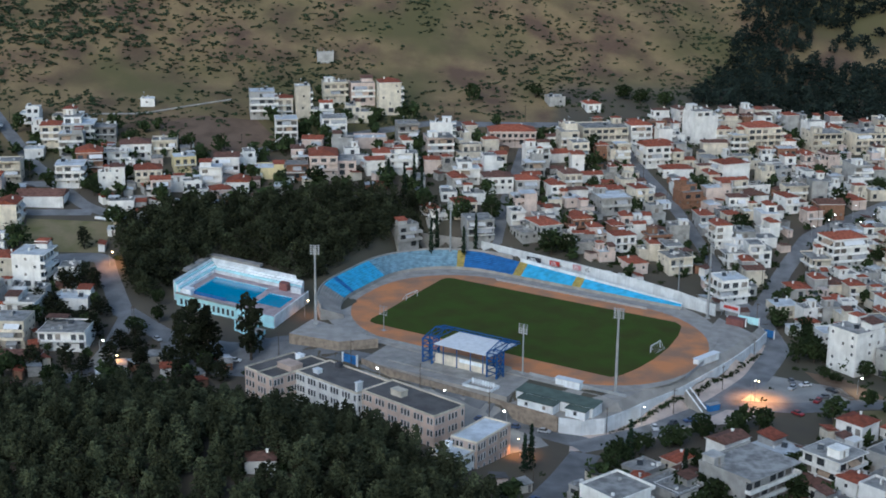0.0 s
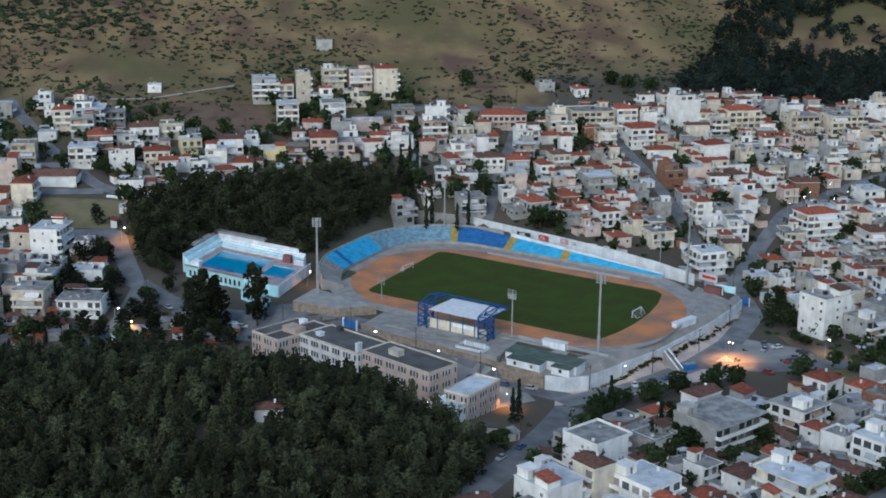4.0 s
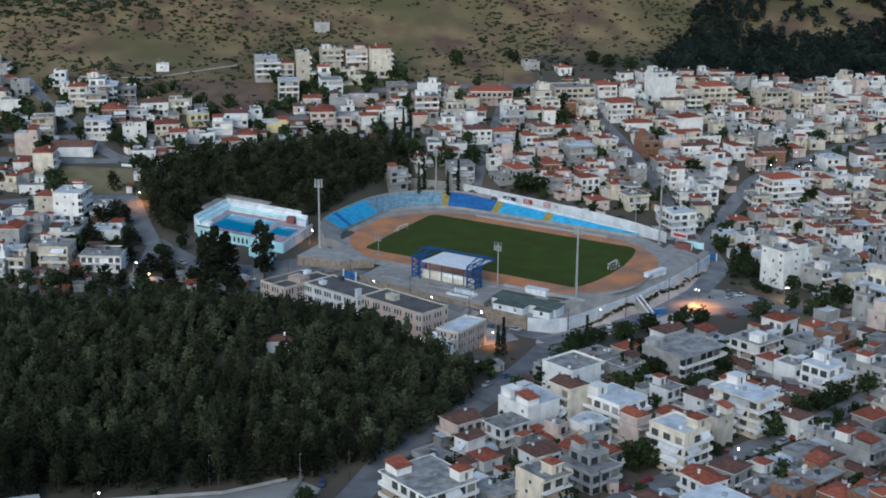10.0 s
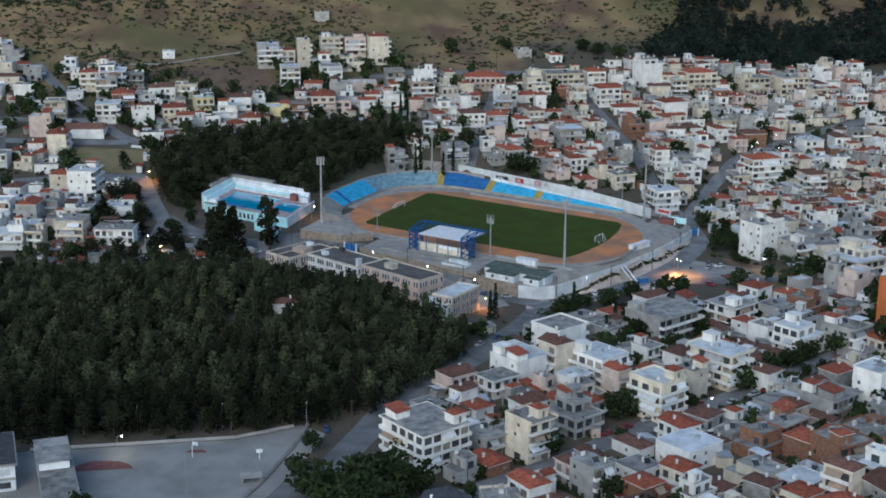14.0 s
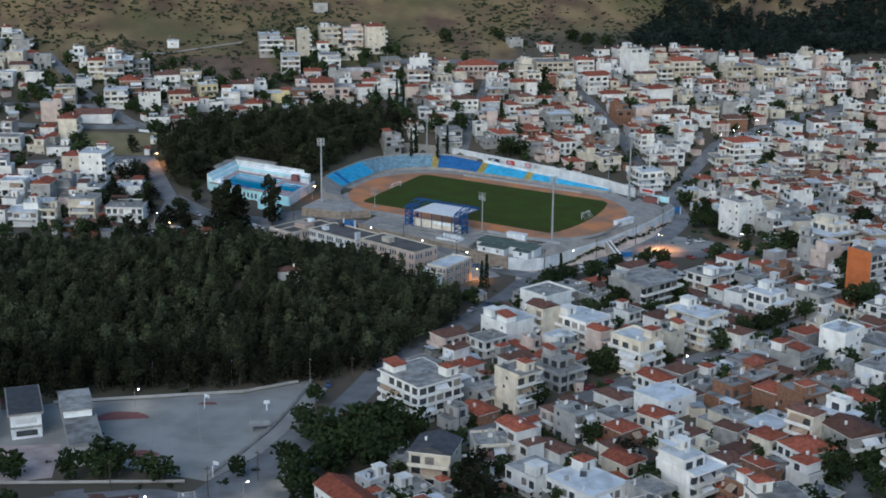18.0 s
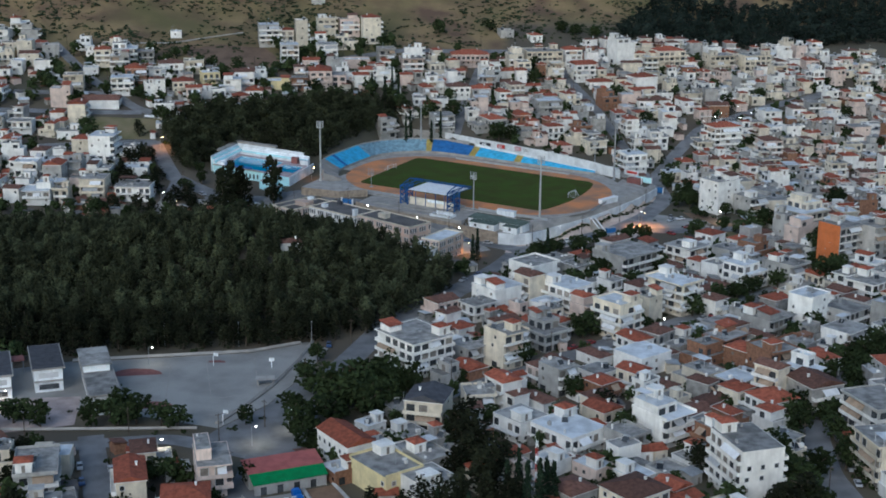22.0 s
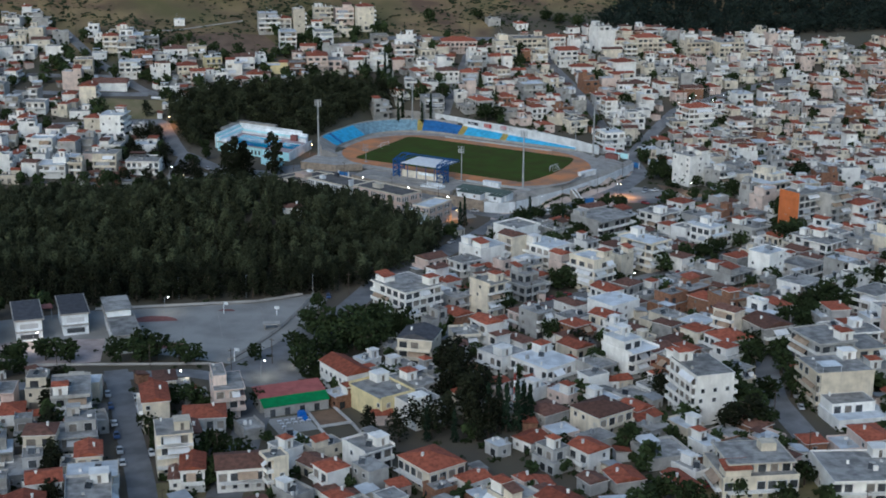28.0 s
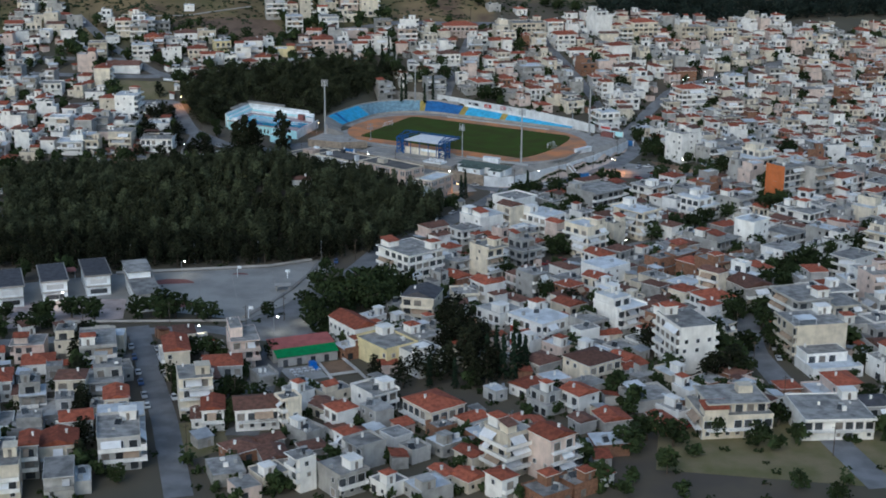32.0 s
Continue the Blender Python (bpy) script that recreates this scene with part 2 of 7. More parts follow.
# ================= ground sheet =================
def axis(lo, hi, step, far):
    inner = list(np.arange(lo, hi + 0.1, step))
    out, k = [], step
    a, b = lo, hi
    left, right = [], []
    while a > -far:
        k *= 1.5
        a -= k
        b += k
        left.insert(0, a)
        right.append(b)
    return left + inner + right


def make_ground():
    xs, ys = axis(-420, 420, 6, 4000), axis(-560, 620, 6, 4000)
    verts = [(x, y, ground(max(-600, min(600, x)), max(-800, min(900, y))) - 0.05) for y in ys for x in xs]
    n = len(xs)
    faces = [(j * n + i, j * n + i + 1, (j + 1) * n + i + 1, (j + 1) * n + i) for j in range(len(ys) - 1) for i in range(n - 1)]
    me = bpy.data.meshes.new("ground")
    me.from_pydata(verts, [], faces)
    town = me.attributes.new("town", "FLOAT", "POINT")
    vals = []
    for x, y, z in verts:
        u = y - 0.25 * x
        edge = 205 + 25 * noise.noise((x * 0.02, y * 0.02, 0)) + (60 if x > 20 else 0)
        vals.append(1 - smooth(-12, 12, u - edge))
    town.data.foreach_set("value", vals)
    m = mat("earth", (0.215, 0.155, 0.080), var=0.4, scale=0.05, fine=0.9, tint=(0.125, 0.080, 0.055), rough=1)
    nt = m.node_tree
    bs = nt.nodes["Principled BSDF"]
    col = bs.inputs["Base Color"].links[0].from_socket
    n3 = nt.nodes.new("ShaderNodeTexNoise")
    n3.inputs["Scale"].default_value = 0.012
    n3.inputs["Detail"].default_value = 6
    geo = nt.nodes.new("ShaderNodeNewGeometry")
    nt.links.new(geo.outputs["Position"], n3.inputs["Vector"])
    r3 = nt.nodes.new("ShaderNodeMapRange")
    r3.inputs["From Min"].default_value, r3.inputs["From Max"].default_value = 0.45, 0.6
    nt.links.new(n3.outputs["Fac"], r3.inputs["Value"])
    g = nt.nodes.new("ShaderNodeMix")
    g.data_type = "RGBA"
    g.inputs["B"].default_value = (0.128, 0.112, 0.050, 1)
    nt.links.new(r3.outputs["Result"], g.inputs["Factor"])
    nt.links.new(col, g.inputs["A"])
    at = nt.nodes.new("ShaderNodeAttribute")
    at.attribute_name = "town"
    t = nt.nodes.new("ShaderNodeMix")
    t.data_type = "RGBA"
    t.inputs["B"].default_value = (0.085, 0.080, 0.068, 1)
    tf = nt.nodes.new("ShaderNodeMath")
    tf.operation = "MULTIPLY"
    tf.inputs[1].default_value = 0.75
    nt.links.new(at.outputs["Fac"], tf.inputs[0])
    nt.links.new(tf.outputs[0], t.inputs["Factor"])
    nt.links.new(g.outputs["Result"], t.inputs["A"])
    nt.links.new(t.outputs["Result"], bs.inputs["Base Color"])
    me.materials.append(m)
    for p in me.polygons:
        p.use_smooth = True
    tagged(new("ground", me), "dry earth and grass slope under the town", "ground", kind="structure")


make_ground()


def drape(name, line, width, material, lift=0.06, label="", step=3.0, category="road"):
    """A ribbon laid on the ground along a line of bends."""
    pts = []
    for (x0, y0), (x1, y1) in zip(line, line[1:]):
        n = max(1, int(math.hypot(x1 - x0, y1 - y0) / step))
        pts += [(x0 + (x1 - x0) * i / n, y0 + (y1 - y0) * i / n) for i in range(n)]
    pts.append(line[-1])
    for _ in range(3):
        pts = [pts[0]] + [((a[0] + 2 * b[0] + c[0]) / 4, (a[1] + 2 * b[1] + c[1]) / 4) for a, b, c in zip(pts, pts[1:], pts[2:])] + [pts[-1]]
    b = Bld()
    rows = []
    for i, (x, y) in enumerate(pts):
        q, r = pts[max(0, i - 1)], pts[min(len(pts) - 1, i + 1)]
        l = math.hypot(r[0] - q[0], r[1] - q[1]) or 1
        nx, ny = -(r[1] - q[1]) / l, (r[0] - q[0]) / l
        row = []
        for k in (-0.5, -0.17, 0.17, 0.5):
            X, Y = x + nx * width * k, y + ny * width * k
            row.append((X, Y, top(X, Y) + lift))
        rows.append(row)
    for p, q in zip(rows, rows[1:]):
        for k in range(3):
            b.face((p[k + 1], p[k], q[k], q[k + 1]))
    return tagged(new(name, b.mesh(name, material)), label, category, kind="structure")


def top(x, y):
    """The ground sheet's own height, between its corners."""
    gx, gy = math.floor(x / 6) * 6, math.floor((y + 2) / 6) * 6 - 2
    fx, fy = (x - gx) / 6, (y - gy) / 6
    a, d = ground(gx, gy), ground(gx + 6, gy + 6)
    if fx >= fy:
        b = ground(gx + 6, gy)
        return a + (b - a) * fx + (d - b) * fy - 0.05
    c = ground(gx, gy + 6)
    return a + (d - c) * fx + (c - a) * fy - 0.05


# ================= trees =================
def leaf_mesh(name, material, lobes, n, size, rng, tilt=1.0):
    """A crown: leaf clumps strewn through ragged lobes (x, y, z, rx, rz)."""
    b = Bld()
    for _ in range(n):
        lx, ly, lz, rx, rz = rng.choice(lobes)
        th, ph = rng.uniform(0, 2 * math.pi), math.acos(rng.uniform(-1, 1))
        r = rng.uniform(0.55, 1.08)
        c = Vector((lx + rx * r * math.sin(ph) * math.cos(th), ly + rx * r * math.sin(ph) * math.sin(th), lz + rz * r * math.cos(ph)))
        s = size * rng.uniform(0.6, 1.4)
        e = Euler((rng.uniform(-tilt, tilt), rng.uniform(-tilt, tilt), rng.uniform(0, 6.3)))
        q = [Vector((math.cos(k * 2.1) * s * rng.uniform(0.6, 1.1), math.sin(k * 2.1) * s * rng.uniform(0.6, 1.1), 0)) for k in range(3)]
        q = [c + (e.to_matrix() @ v) for v in q]
        t = c + e.to_matrix() @ Vector((0, 0, s * 0.7))
        b.face(q[::-1])
        for i in range(3):
            b.face((q[i], q[(i + 1) % 3], t))
    return b.mesh(name, material)


RNG = random.Random(5)
PINES, BROADS, CYPS, SHRUBS = [], [], [], []
for k in range(7):
    wide = 1.0 if k < 2 else 0.35
    lob = [(RNG.uniform(-wide, wide), RNG.uniform(-wide, wide), 1.8 + 0.95 * i, (2.1 if k > 1 else 2.5) * (1 - (i / 9.0) ** 2.4) + RNG.uniform(-0.2, 0.2), RNG.uniform(0.9, 1.3)) for i in range(8)]
    lob += lob[2:6]
    PINES.append(leaf_mesh("crown", LEAF, lob, 250, 0.53, RNG, 0.6))
for k in range(4):
    lob = [(RNG.uniform(-1.5, 1.5), RNG.uniform(-1.5, 1.5), RNG.uniform(1.9, 4.8), RNG.uniform(1.4, 2.2), RNG.uniform(1.1, 1.7)) for i in range(8)]
    BROADS.append(leaf_mesh("crown", LEAF2, lob, 200, 0.62, RNG))
FARP = [leaf_mesh("crown", ULEAF, [(RNG.uniform(-1.1, 1.1), RNG.uniform(-1.1, 1.1), 2.2 + 0.9 * i, (2.3, 2.5, 2.4, 2.2, 1.9, 1.5)[i], 1.3) for i in range(6)], 130, 0.6, RNG, 0.6) for k in range(5)]
FARB = [leaf_mesh("crown", LEAF2, [(RNG.uniform(-1.5, 1.5), RNG.uniform(-1.5, 1.5), RNG.uniform(1.6, 4.4), RNG.uniform(1.4, 2.2), 1.4) for i in range(6)], 54, 1.1, RNG) for k in range(4)]
for k in range(2):
    lob = [(RNG.uniform(-0.15, 0.15), RNG.uniform(-0.15, 0.15), 1.2 + 1.1 * i, 1.15 - 0.1 * i, 1.0) for i in range(9)]
    CYPS.append(leaf_mesh("crown", CYP, lob, 260, 0.46, RNG))
TALLS = []
for k in range(2):
    lob = [(RNG.uniform(-1.6, 1.6), RNG.uniform(-1.6, 1.6), 3.5 + 1.1 * i, RNG.uniform(2.0, 3.0) * (1 - (i / 17) ** 3), RNG.uniform(1.3, 2.0)) for i in range(14)]
    TALLS.append(leaf_mesh("crown", LEAF, lob, 760, 0.74, RNG))
tb = Bld()
tb.tube((0, 0), 0.4, 0.12, -0.8, 15, 8)
for i in range(9):
    tb.beam((0, 0, 3 + 1.2 * i), (2.2 * math.cos(i * 2.3), 2.2 * math.sin(i * 2.3), 4.4 + 1.2 * i), 0.14)
TTRUNK = tb.mesh("trunk", BARK)
tb = Bld()
tb.tube((0, 0), 0.22, 0.09, -0.8, 7.5, 7)
for i in range(7):
    a, z = i * 2.4, 3.0 + 0.6 * i
    tb.beam((0, 0, z), (1.5 * math.cos(a), 1.5 * math.sin(a), z + 0.8), 0.09)
PTRUNK = tb.mesh("trunk", BARK)
tb = Bld()
tb.tube((0, 0), 0.24, 0.12, -0.8, 3.2, 7)
for i in range(6):
    a = i * 1.05
    tb.beam((0, 0, 2.0 + 0.15 * i), (1.4 * math.cos(a), 1.4 * math.sin(a), 4.2), 0.12)
BTRUNK = tb.mesh("trunk", BARK)


def tree(x, y, kind="pine", h=1.0, r=1.0, group="", label=""):
    crowns, trunk = {"pine": (PINES, PTRUNK), "broad": (BROADS, BTRUNK), "cypress": (CYPS, PTRUNK), "tall": (TALLS, TTRUNK)}[kind]
    names = {"tall": "tall_tree", "pine": "pine_tree", "broad": "street_tree", "cypress": "cypress_tree"}
    labels = {"tall": "tall bushy dark green tree beside the forecourt", "pine": "dark green pine tree with a ragged crown", "broad": "rounded leafy green tree beside the houses", "cypress": "slender dark cypress tree"}
    t = new(names[kind])
    t.matrix_basis = Matrix.LocRotScale((x, y, top(x, y)), Euler((0, 0, RNG.uniform(0, 6.28))), (r, r, h))
    tagged(t, label or labels[kind], "tree", group)
    part("trunk", trunk, None, t)
    part("crown", RNG.choice(crowns), None, t)
    return t


def scatter_stuff(name, spots, meshes, label, category, squash=(0.8, 1.2)):
    """Very many plants joined into one mesh: (x, y, size, height)."""
    packs = []
    for me in meshes:
        co = np.empty(len(me.vertices) * 3)
        me.vertices.foreach_get("co", co)
        packs.append((co.reshape(-1, 3), [tuple(p.vertices) for p in me.polygons], me.materials[0]))
    vs, fs, tones, k = [], [], [], 0
    for x, y, s, h in spots:
        co, faces, _ = RNG.choice(packs)
        a = RNG.uniform(0, 6.28)
        c, d = math.cos(a) * s, math.sin(a) * s
        p = np.stack([co[:, 0] * c - co[:, 1] * d + x, co[:, 0] * d + co[:, 1] * c + y, co[:, 2] * h + top(x, y)], 1)
        vs.append(p)
        tones += [RNG.random() ** 1.5] * len(p)
        fs += [tuple(i + k for i in f) for f in faces]
        k += len(p)
    me = bpy.data.meshes.new(name)
    me.from_pydata(np.concatenate(vs).tolist(), [], fs)
    me.materials.append(packs[0][2])
    me.attributes.new("tone", "FLOAT", "POINT").data.foreach_set("value", tones)
    return tagged(new(name, me), label, category, kind="stuff")


# ================= houses =================
def win_mesh(w, h, shutter):
    """Frame and recessed pane in one sheet."""
    b = Bld()
    t = 0.11
    rings = [(w / 2 + t, h / 2 + t, 0.06), (w / 2 + t, h / 2 + t, -0.10), (w / 2, h / 2, -0.10), (w / 2, h / 2, -0.015)]
    for x, z, y in rings:
        b.v += [(-x, y, -z), (x, y, -z), (x, y, z), (-x, y, z)]
    for r in range(3):
        for i in range(4):
            j = (i + 1) % 4
            b.f.append((4 * r + i, 4 * r + j, 4 * r + 4 + j, 4 * r + 4 + i))
            b.m.append(2)
    b.f.append((12, 13, 14, 15))
    b.m.append(1 if shutter else 0)
    return b.mesh("window", [GLASS, SHUTTER, FRAME])


NARROW = win_mesh(0.85, 1.9, False)
WINS = [win_mesh(1.1, 1.2, False), win_mesh(1.1, 1.2, True), win_mesh(2.1, 2.2, False), win_mesh(2.1, 2.2, True)]
tk = Bld()
tk.box(0, 0, 0, 0.1, 1.9, 1.3)
tk.face([(-0.9, -0.9, 0.1), (0.9, -0.9, 0.1), (0.9, 0.5, 1.2), (-0.9, 0.5, 1.2)], 1)
tk.face([(0.9, 0.52, 1.2), (0.9, -0.9, 0.08), (-0.9, -0.9, 0.08), (-0.9, 0.52, 1.2)], 0)
for sx in (-0.8, 0.8):
    tk.box(sx, 0.5, 0.0, 1.2, 0.07, 0.07)
tk.box(0, 0.75, 1.15, 1.65, 1.7, 0.5)
HEATER = tk.mesh("water_heater", [STEEL, GLASS])
ab = Bld()
ab.box(0, 0, 0, 3.2, 0.07, 0.07)
for z, l in ((3.1, 1.3), (2.8, 1.0), (2.5, 1.5)):
    ab.box(0, 0, z, z + 0.05, l, 0.05)
AERIAL = ab.mesh("aerial", STEEL)
cb = Bld()
cb.box(0, 0, 0, 1.3, 0.55, 0.55)
cb.box(0, 0, 1.3, 1.42, 0.75, 0.75)
CHIMNEY = cb.mesh("chimney", W_WHITE)

WALLS = {"w": W_WHITE, "c": W_CREAM, "g": W_GREY, "p": W_PINK, "y": W_YELLOW, "o": W_ORANGE, "b": W_BRICK, "k": W_CONC}
WNAME = {"w": "white", "c": "cream", "g": "grey", "p": "pink", "y": "yellow", "o": "orange", "b": "bare brick", "k": "raw concrete"}
ROOFS = {"flat": (R_FLAT, "a flat grey roof"), "pale": (R_PALE, "a flat whitewashed roof"), "hip": (R_TILE, "a hipped red tile roof"), "gable": (R_TILE, "a red tile gable roof"),
         "hipo": (R_TILE2, "a hipped brown tile roof"), "gableo": (R_TILE2, "a brown tile gable roof"), "hipd": (R_DARK, "a dark hipped roof"), "gabled": (R_DARK, "a dark slate gable roof")}
NUM = {1: "one-storey", 2: "two-storey", 3: "three-storey", 4: "four-storey", 5: "five-storey", 6: "six-storey", 7: "seven-storey"}
TAKEN = []


def roof_mesh(kind, w, d, h, over, material):
    """A pitched tile roof on a pale eaves slab."""
    b = Bld()
    W, D = w / 2 + over, d / 2 + over
    long = W >= D
    if kind.startswith("hip"):
        r = (W - D) if long else (D - W)
        e = [(r, 0, h), (-r, 0, h)] if long else [(0, r, h), (0, -r, h)]
    else:
        e = [(W, 0, h), (-W, 0, h)] if long else [(0, D, h), (0, -D, h)]
    c = [(-W, -D, 0), (W, -D, 0), (W, D, 0), (-W, D, 0)]
    if long:
        b.face([c[0], c[1], e[0], e[1]]), b.face([c[2], c[3], e[1], e[0]])
        b.face([c[1], c[2], e[0]]), b.face([c[3], c[0], e[1]])
    else:
        b.face([c[1], c[2], e[0], e[1]]), b.face([c[3], c[0], e[1], e[0]])
        b.face([c[2], c[3], e[0]]), b.face([c[0], c[1], e[1]])
    b.box(0, 0, -0.22, -0.006, 2 * W - 0.06, 2 * D - 0.06, m=1)
    return b.mesh("roof", [material, W_WHITE])


def house(x, y, rot, w, d, n=2, roof="flat", wall="w", balc="f", pent=0, near=None, label="", name="house", fh=3.05, loose=0.5):
    """A town house: x, y its middle, rot in degrees, w along its front, n storeys. balc: sides with balconies (f front, b back, l, r)."""
    rg = random.Random(int(x * 31 + y * 17) & 0xFFFF)
    near = (y < -322 and POOLED["on"] is None) if near is None else near
    R = radians(rot)
    c, s = math.cos(R), math.sin(R)
    zs = [top(x + c * i * w / 2 - s * j * d / 2, y + s * i * w / 2 + c * j * d / 2) for i, j in ((-1, -1), (1, -1), (1, 1), (-1, 1))]
    z0 = sum(zs) / 4
    low = min(zs) - z0 - 0.6
    TAKEN.append((x, y, math.hypot(w, d) / 2))
    big = n >= 4
    t = thing("apartment_block" if big and name == "house" else name, x, y, z0, R)
    rl = ROOFS[roof][1]
    if t is not None:
        tagged(t, label or f"{WNAME[wall]} {NUM[n]} {'apartment block' if big else 'house'} with {rl}", "apartment block" if big else "house")
    wm = WALLS[wall]
    style = rg.random()
    if name == "house" and n >= 2 and roof in ("flat", "pale") and style < loose:
        uw, ud = w * rg.uniform(0.5, 0.82), d * rg.uniform(0.55, 0.9)
        vols = [(0, 0, w, d, 0, n - 1, roof), (rg.choice((-1, 1)) * (w - uw - 0.5) / 2, (d - ud - 0.5) / 2, uw, ud, n - 1, n, rg.choice((roof, roof, "flat", rg.choice(("hip", "gable")))))]
    elif name == "house" and n <= 3 and w > 8 and style < loose + 0.05:
        k, e = rg.uniform(0.5, 0.7), rg.choice((-1, 1))
        lo_n = max(1, n - 1)
        vols = [(e * w * (1 - k) / 2, 0, w * k, d, 0, n, roof), (-e * w * k / 2, d * 0.06, w * (1 - k), d * 0.82, 0, lo_n, rg.choice(("flat", "flat", "pale", "gableo")))]
        if n == 1:
            vols = vols[:1] if roof not in ("flat", "pale") else [(0, 0, w, d, 0, 1, roof)]
    else:
        vols = [(0, 0, w, d, 0, n, roof)]
    solid = rg.random() < (0.85 if n >= 3 else 0.65)
    bm_wall = W_WHITE if rg.random() < 0.55 else wm
    dp = rg.choice((1.3, 1.6, 1.9))
    hang = rg.random() < 0.8
    for vi, (ox, oy, vw, vd, s0, s1, rf) in enumerate(vols):
        rm = ROOFS[rf][0]
        flat = rf in ("flat", "pale")
        H, B = fh * s1 + 0.3, (low if s0 == 0 else fh * s0 + 0.3 + 0.065)
        O = Matrix.Translation((ox, oy, 0))
        b = Bld()
        b.box(0, 0, B, H, vw, vd)
        pitch = min(vw, vd) * 0.17
        # the roof slab reaches out over the balconies below it
        e = {k: (dp - 0.05 if k in balc and hang and s1 > 1 and s0 == 0 and vi == 0 else 0.12) for k in "flrb"}
        x0, x1, y0, y1 = -vw / 2 - e["l"], vw / 2 + e["r"], -vd / 2 - e["f"], vd / 2 + e["b"]
        rcx, rcy, rw, rd = (x0 + x1) / 2, (y0 + y1) / 2, x1 - x0, y1 - y0
        if flat:
            p = rg.choice((0.3, 0.38, 0.7, 1.0))
            b.box(rcx, rcy, H + 0.004, H + 0.2, rw, rd)
            for k, sy in (("f", -1), ("b", 1)):
                b.box(rcx, rcy + sy * (rd / 2 - 0.08), H + 0.204, H + (p if rg.random() < 0.75 else 0.3), rw, 0.16)
            for k, sx in (("l", -1), ("r", 1)):
                b.box(rcx + sx * (rw / 2 - 0.08), rcy, H + 0.204, H + (p if rg.random() < 0.75 else 0.3), 0.16, rd - 0.33)
        elif rf.startswith("gable"):
            if vw >= vd:
                for X in (-vw / 2 + 0.12, vw / 2 - 0.12):
                    b.face([(X, -vd / 2, H), (X, vd / 2, H), (X, 0, H + pitch)])
            else:
                for Y in (-vd / 2 + 0.12, vd / 2 - 0.12):
                    b.face([(-vw / 2, Y, H), (vw / 2, Y, H), (0, Y, H + pitch)])
        wins = []
        sides = {"f": (vw, vd, 0), "r": (vd, vw, 90), "b": (vw, vd, 180), "l": (vd, vw, 270)}
        for side, (L, off, a) in sides.items():
            if side == "b" and n > 1 and rg.random() < 0.75:
                continue
            open_side = side in balc
            # balcony sides get near-continuous dark panes: doors, and the recess's shade put in as colour
            m = max(1, int((L - 0.8) / ((3.1 if n >= 3 else 2.6) if open_side else 3.4)))
            if not open_side and rg.random() < 0.4:
                m = min(m, 1)
            for fl in range(s0, s1):
                for i in range(m):
                    if rg.random() < ((0.78 if POOLED["on"] is not None else 0.62) if not open_side else (0.3 if POOLED["on"] is not None else 0.12)):
                        continue
                    u = (i + 0.5 + (rg.uniform(-0.12, 0.12) if not open_side else 0)) / m * L - L / 2
                    tall = (open_side and fl > 0) or (fl == 0 and rg.random() < 0.3) or s0 > 0
                    k = (2 if tall else 0) + (rg.random() < 0.3)
                    wins.append((radians(a), u, off / 2, fl * fh + (1.3 if tall else 1.75) + (0.3 if s0 else 0), k))
        if near:
            part("wall", b, wm, t, at=O)
            for A, u, o, zc, k in wins:
                part("window", WINS[k], None, t, at=O @ Matrix.Translation((math.cos(A) * u + math.sin(A) * (o + 0.01), math.sin(A) * u - math.cos(A) * (o + 0.01), zc)) @ Matrix.Rotation(A, 4, "Z"))
        else:
            for A, u, o, zc, k in wins:
                # widened tall panes also paint in the shade behind the balconies
                ww, hh = (2.5 if n >= 3 else 1.8, 2.2) if k > 1 else (0.95, 1.1)
                X, Y = math.cos(A) * u + math.sin(A) * o, math.sin(A) * u - math.cos(A) * o
                b.box(X, Y, zc - hh / 2, zc + hh / 2, ww, 0.08, A, 2 if k % 2 else 1)
                b.box(X, Y, zc + hh / 2 + 0.004, zc + hh / 2 + 0.12, ww + 0.2, 0.3, A, 0)
            part("wall", b, [wm, GLASS, SHUTTER], t, at=O)
        if flat:
            q = Bld()
            q.box(rcx, rcy, H + 0.204, H + 0.25, rw - 0.34, rd - 0.34)
            part("roof", q, rm, t, at=O)
            base = H + 0.25
            topmost = vi == len(vols) - 1 or s0 == 0 and len(vols) == 1
            if pent and topmost and vw > 5:
                q = Bld()
                pw, pd = min(4.5, vw * 0.42), min(4.2, vd * 0.42)
                px, py = rg.choice((-1, 1)) * (vw / 2 - pw / 2 - 0.6), rg.choice((-1, 1)) * (vd / 2 - pd / 2 - 0.6)
                if pent == 2:
                    pw, pd, px, py = vw * 0.62, vd * 0.6, -vw * 0.1, vd * 0.12
                q.box(px, py, base, base + 2.5, pw, pd)
                q.box(px, py, base + 2.504, base + 2.7, pw + 0.5, pd + 0.5)
                q.box(px, py - pd / 2, base + 0.1, base + 2.1, 0.9, 0.08, 0, 1)
                part("stair_house", q, [wm if rg.random() < 0.6 else W_WHITE, SHUTTER], t, at=O)
                if rg.random() < 0.4:
                    part("stair_roof", roof_mesh("hip", pw, pd, 0.8, 0.4, R_TILE), None, t, at=O @ Matrix.Translation((px, py, base + 2.95)))
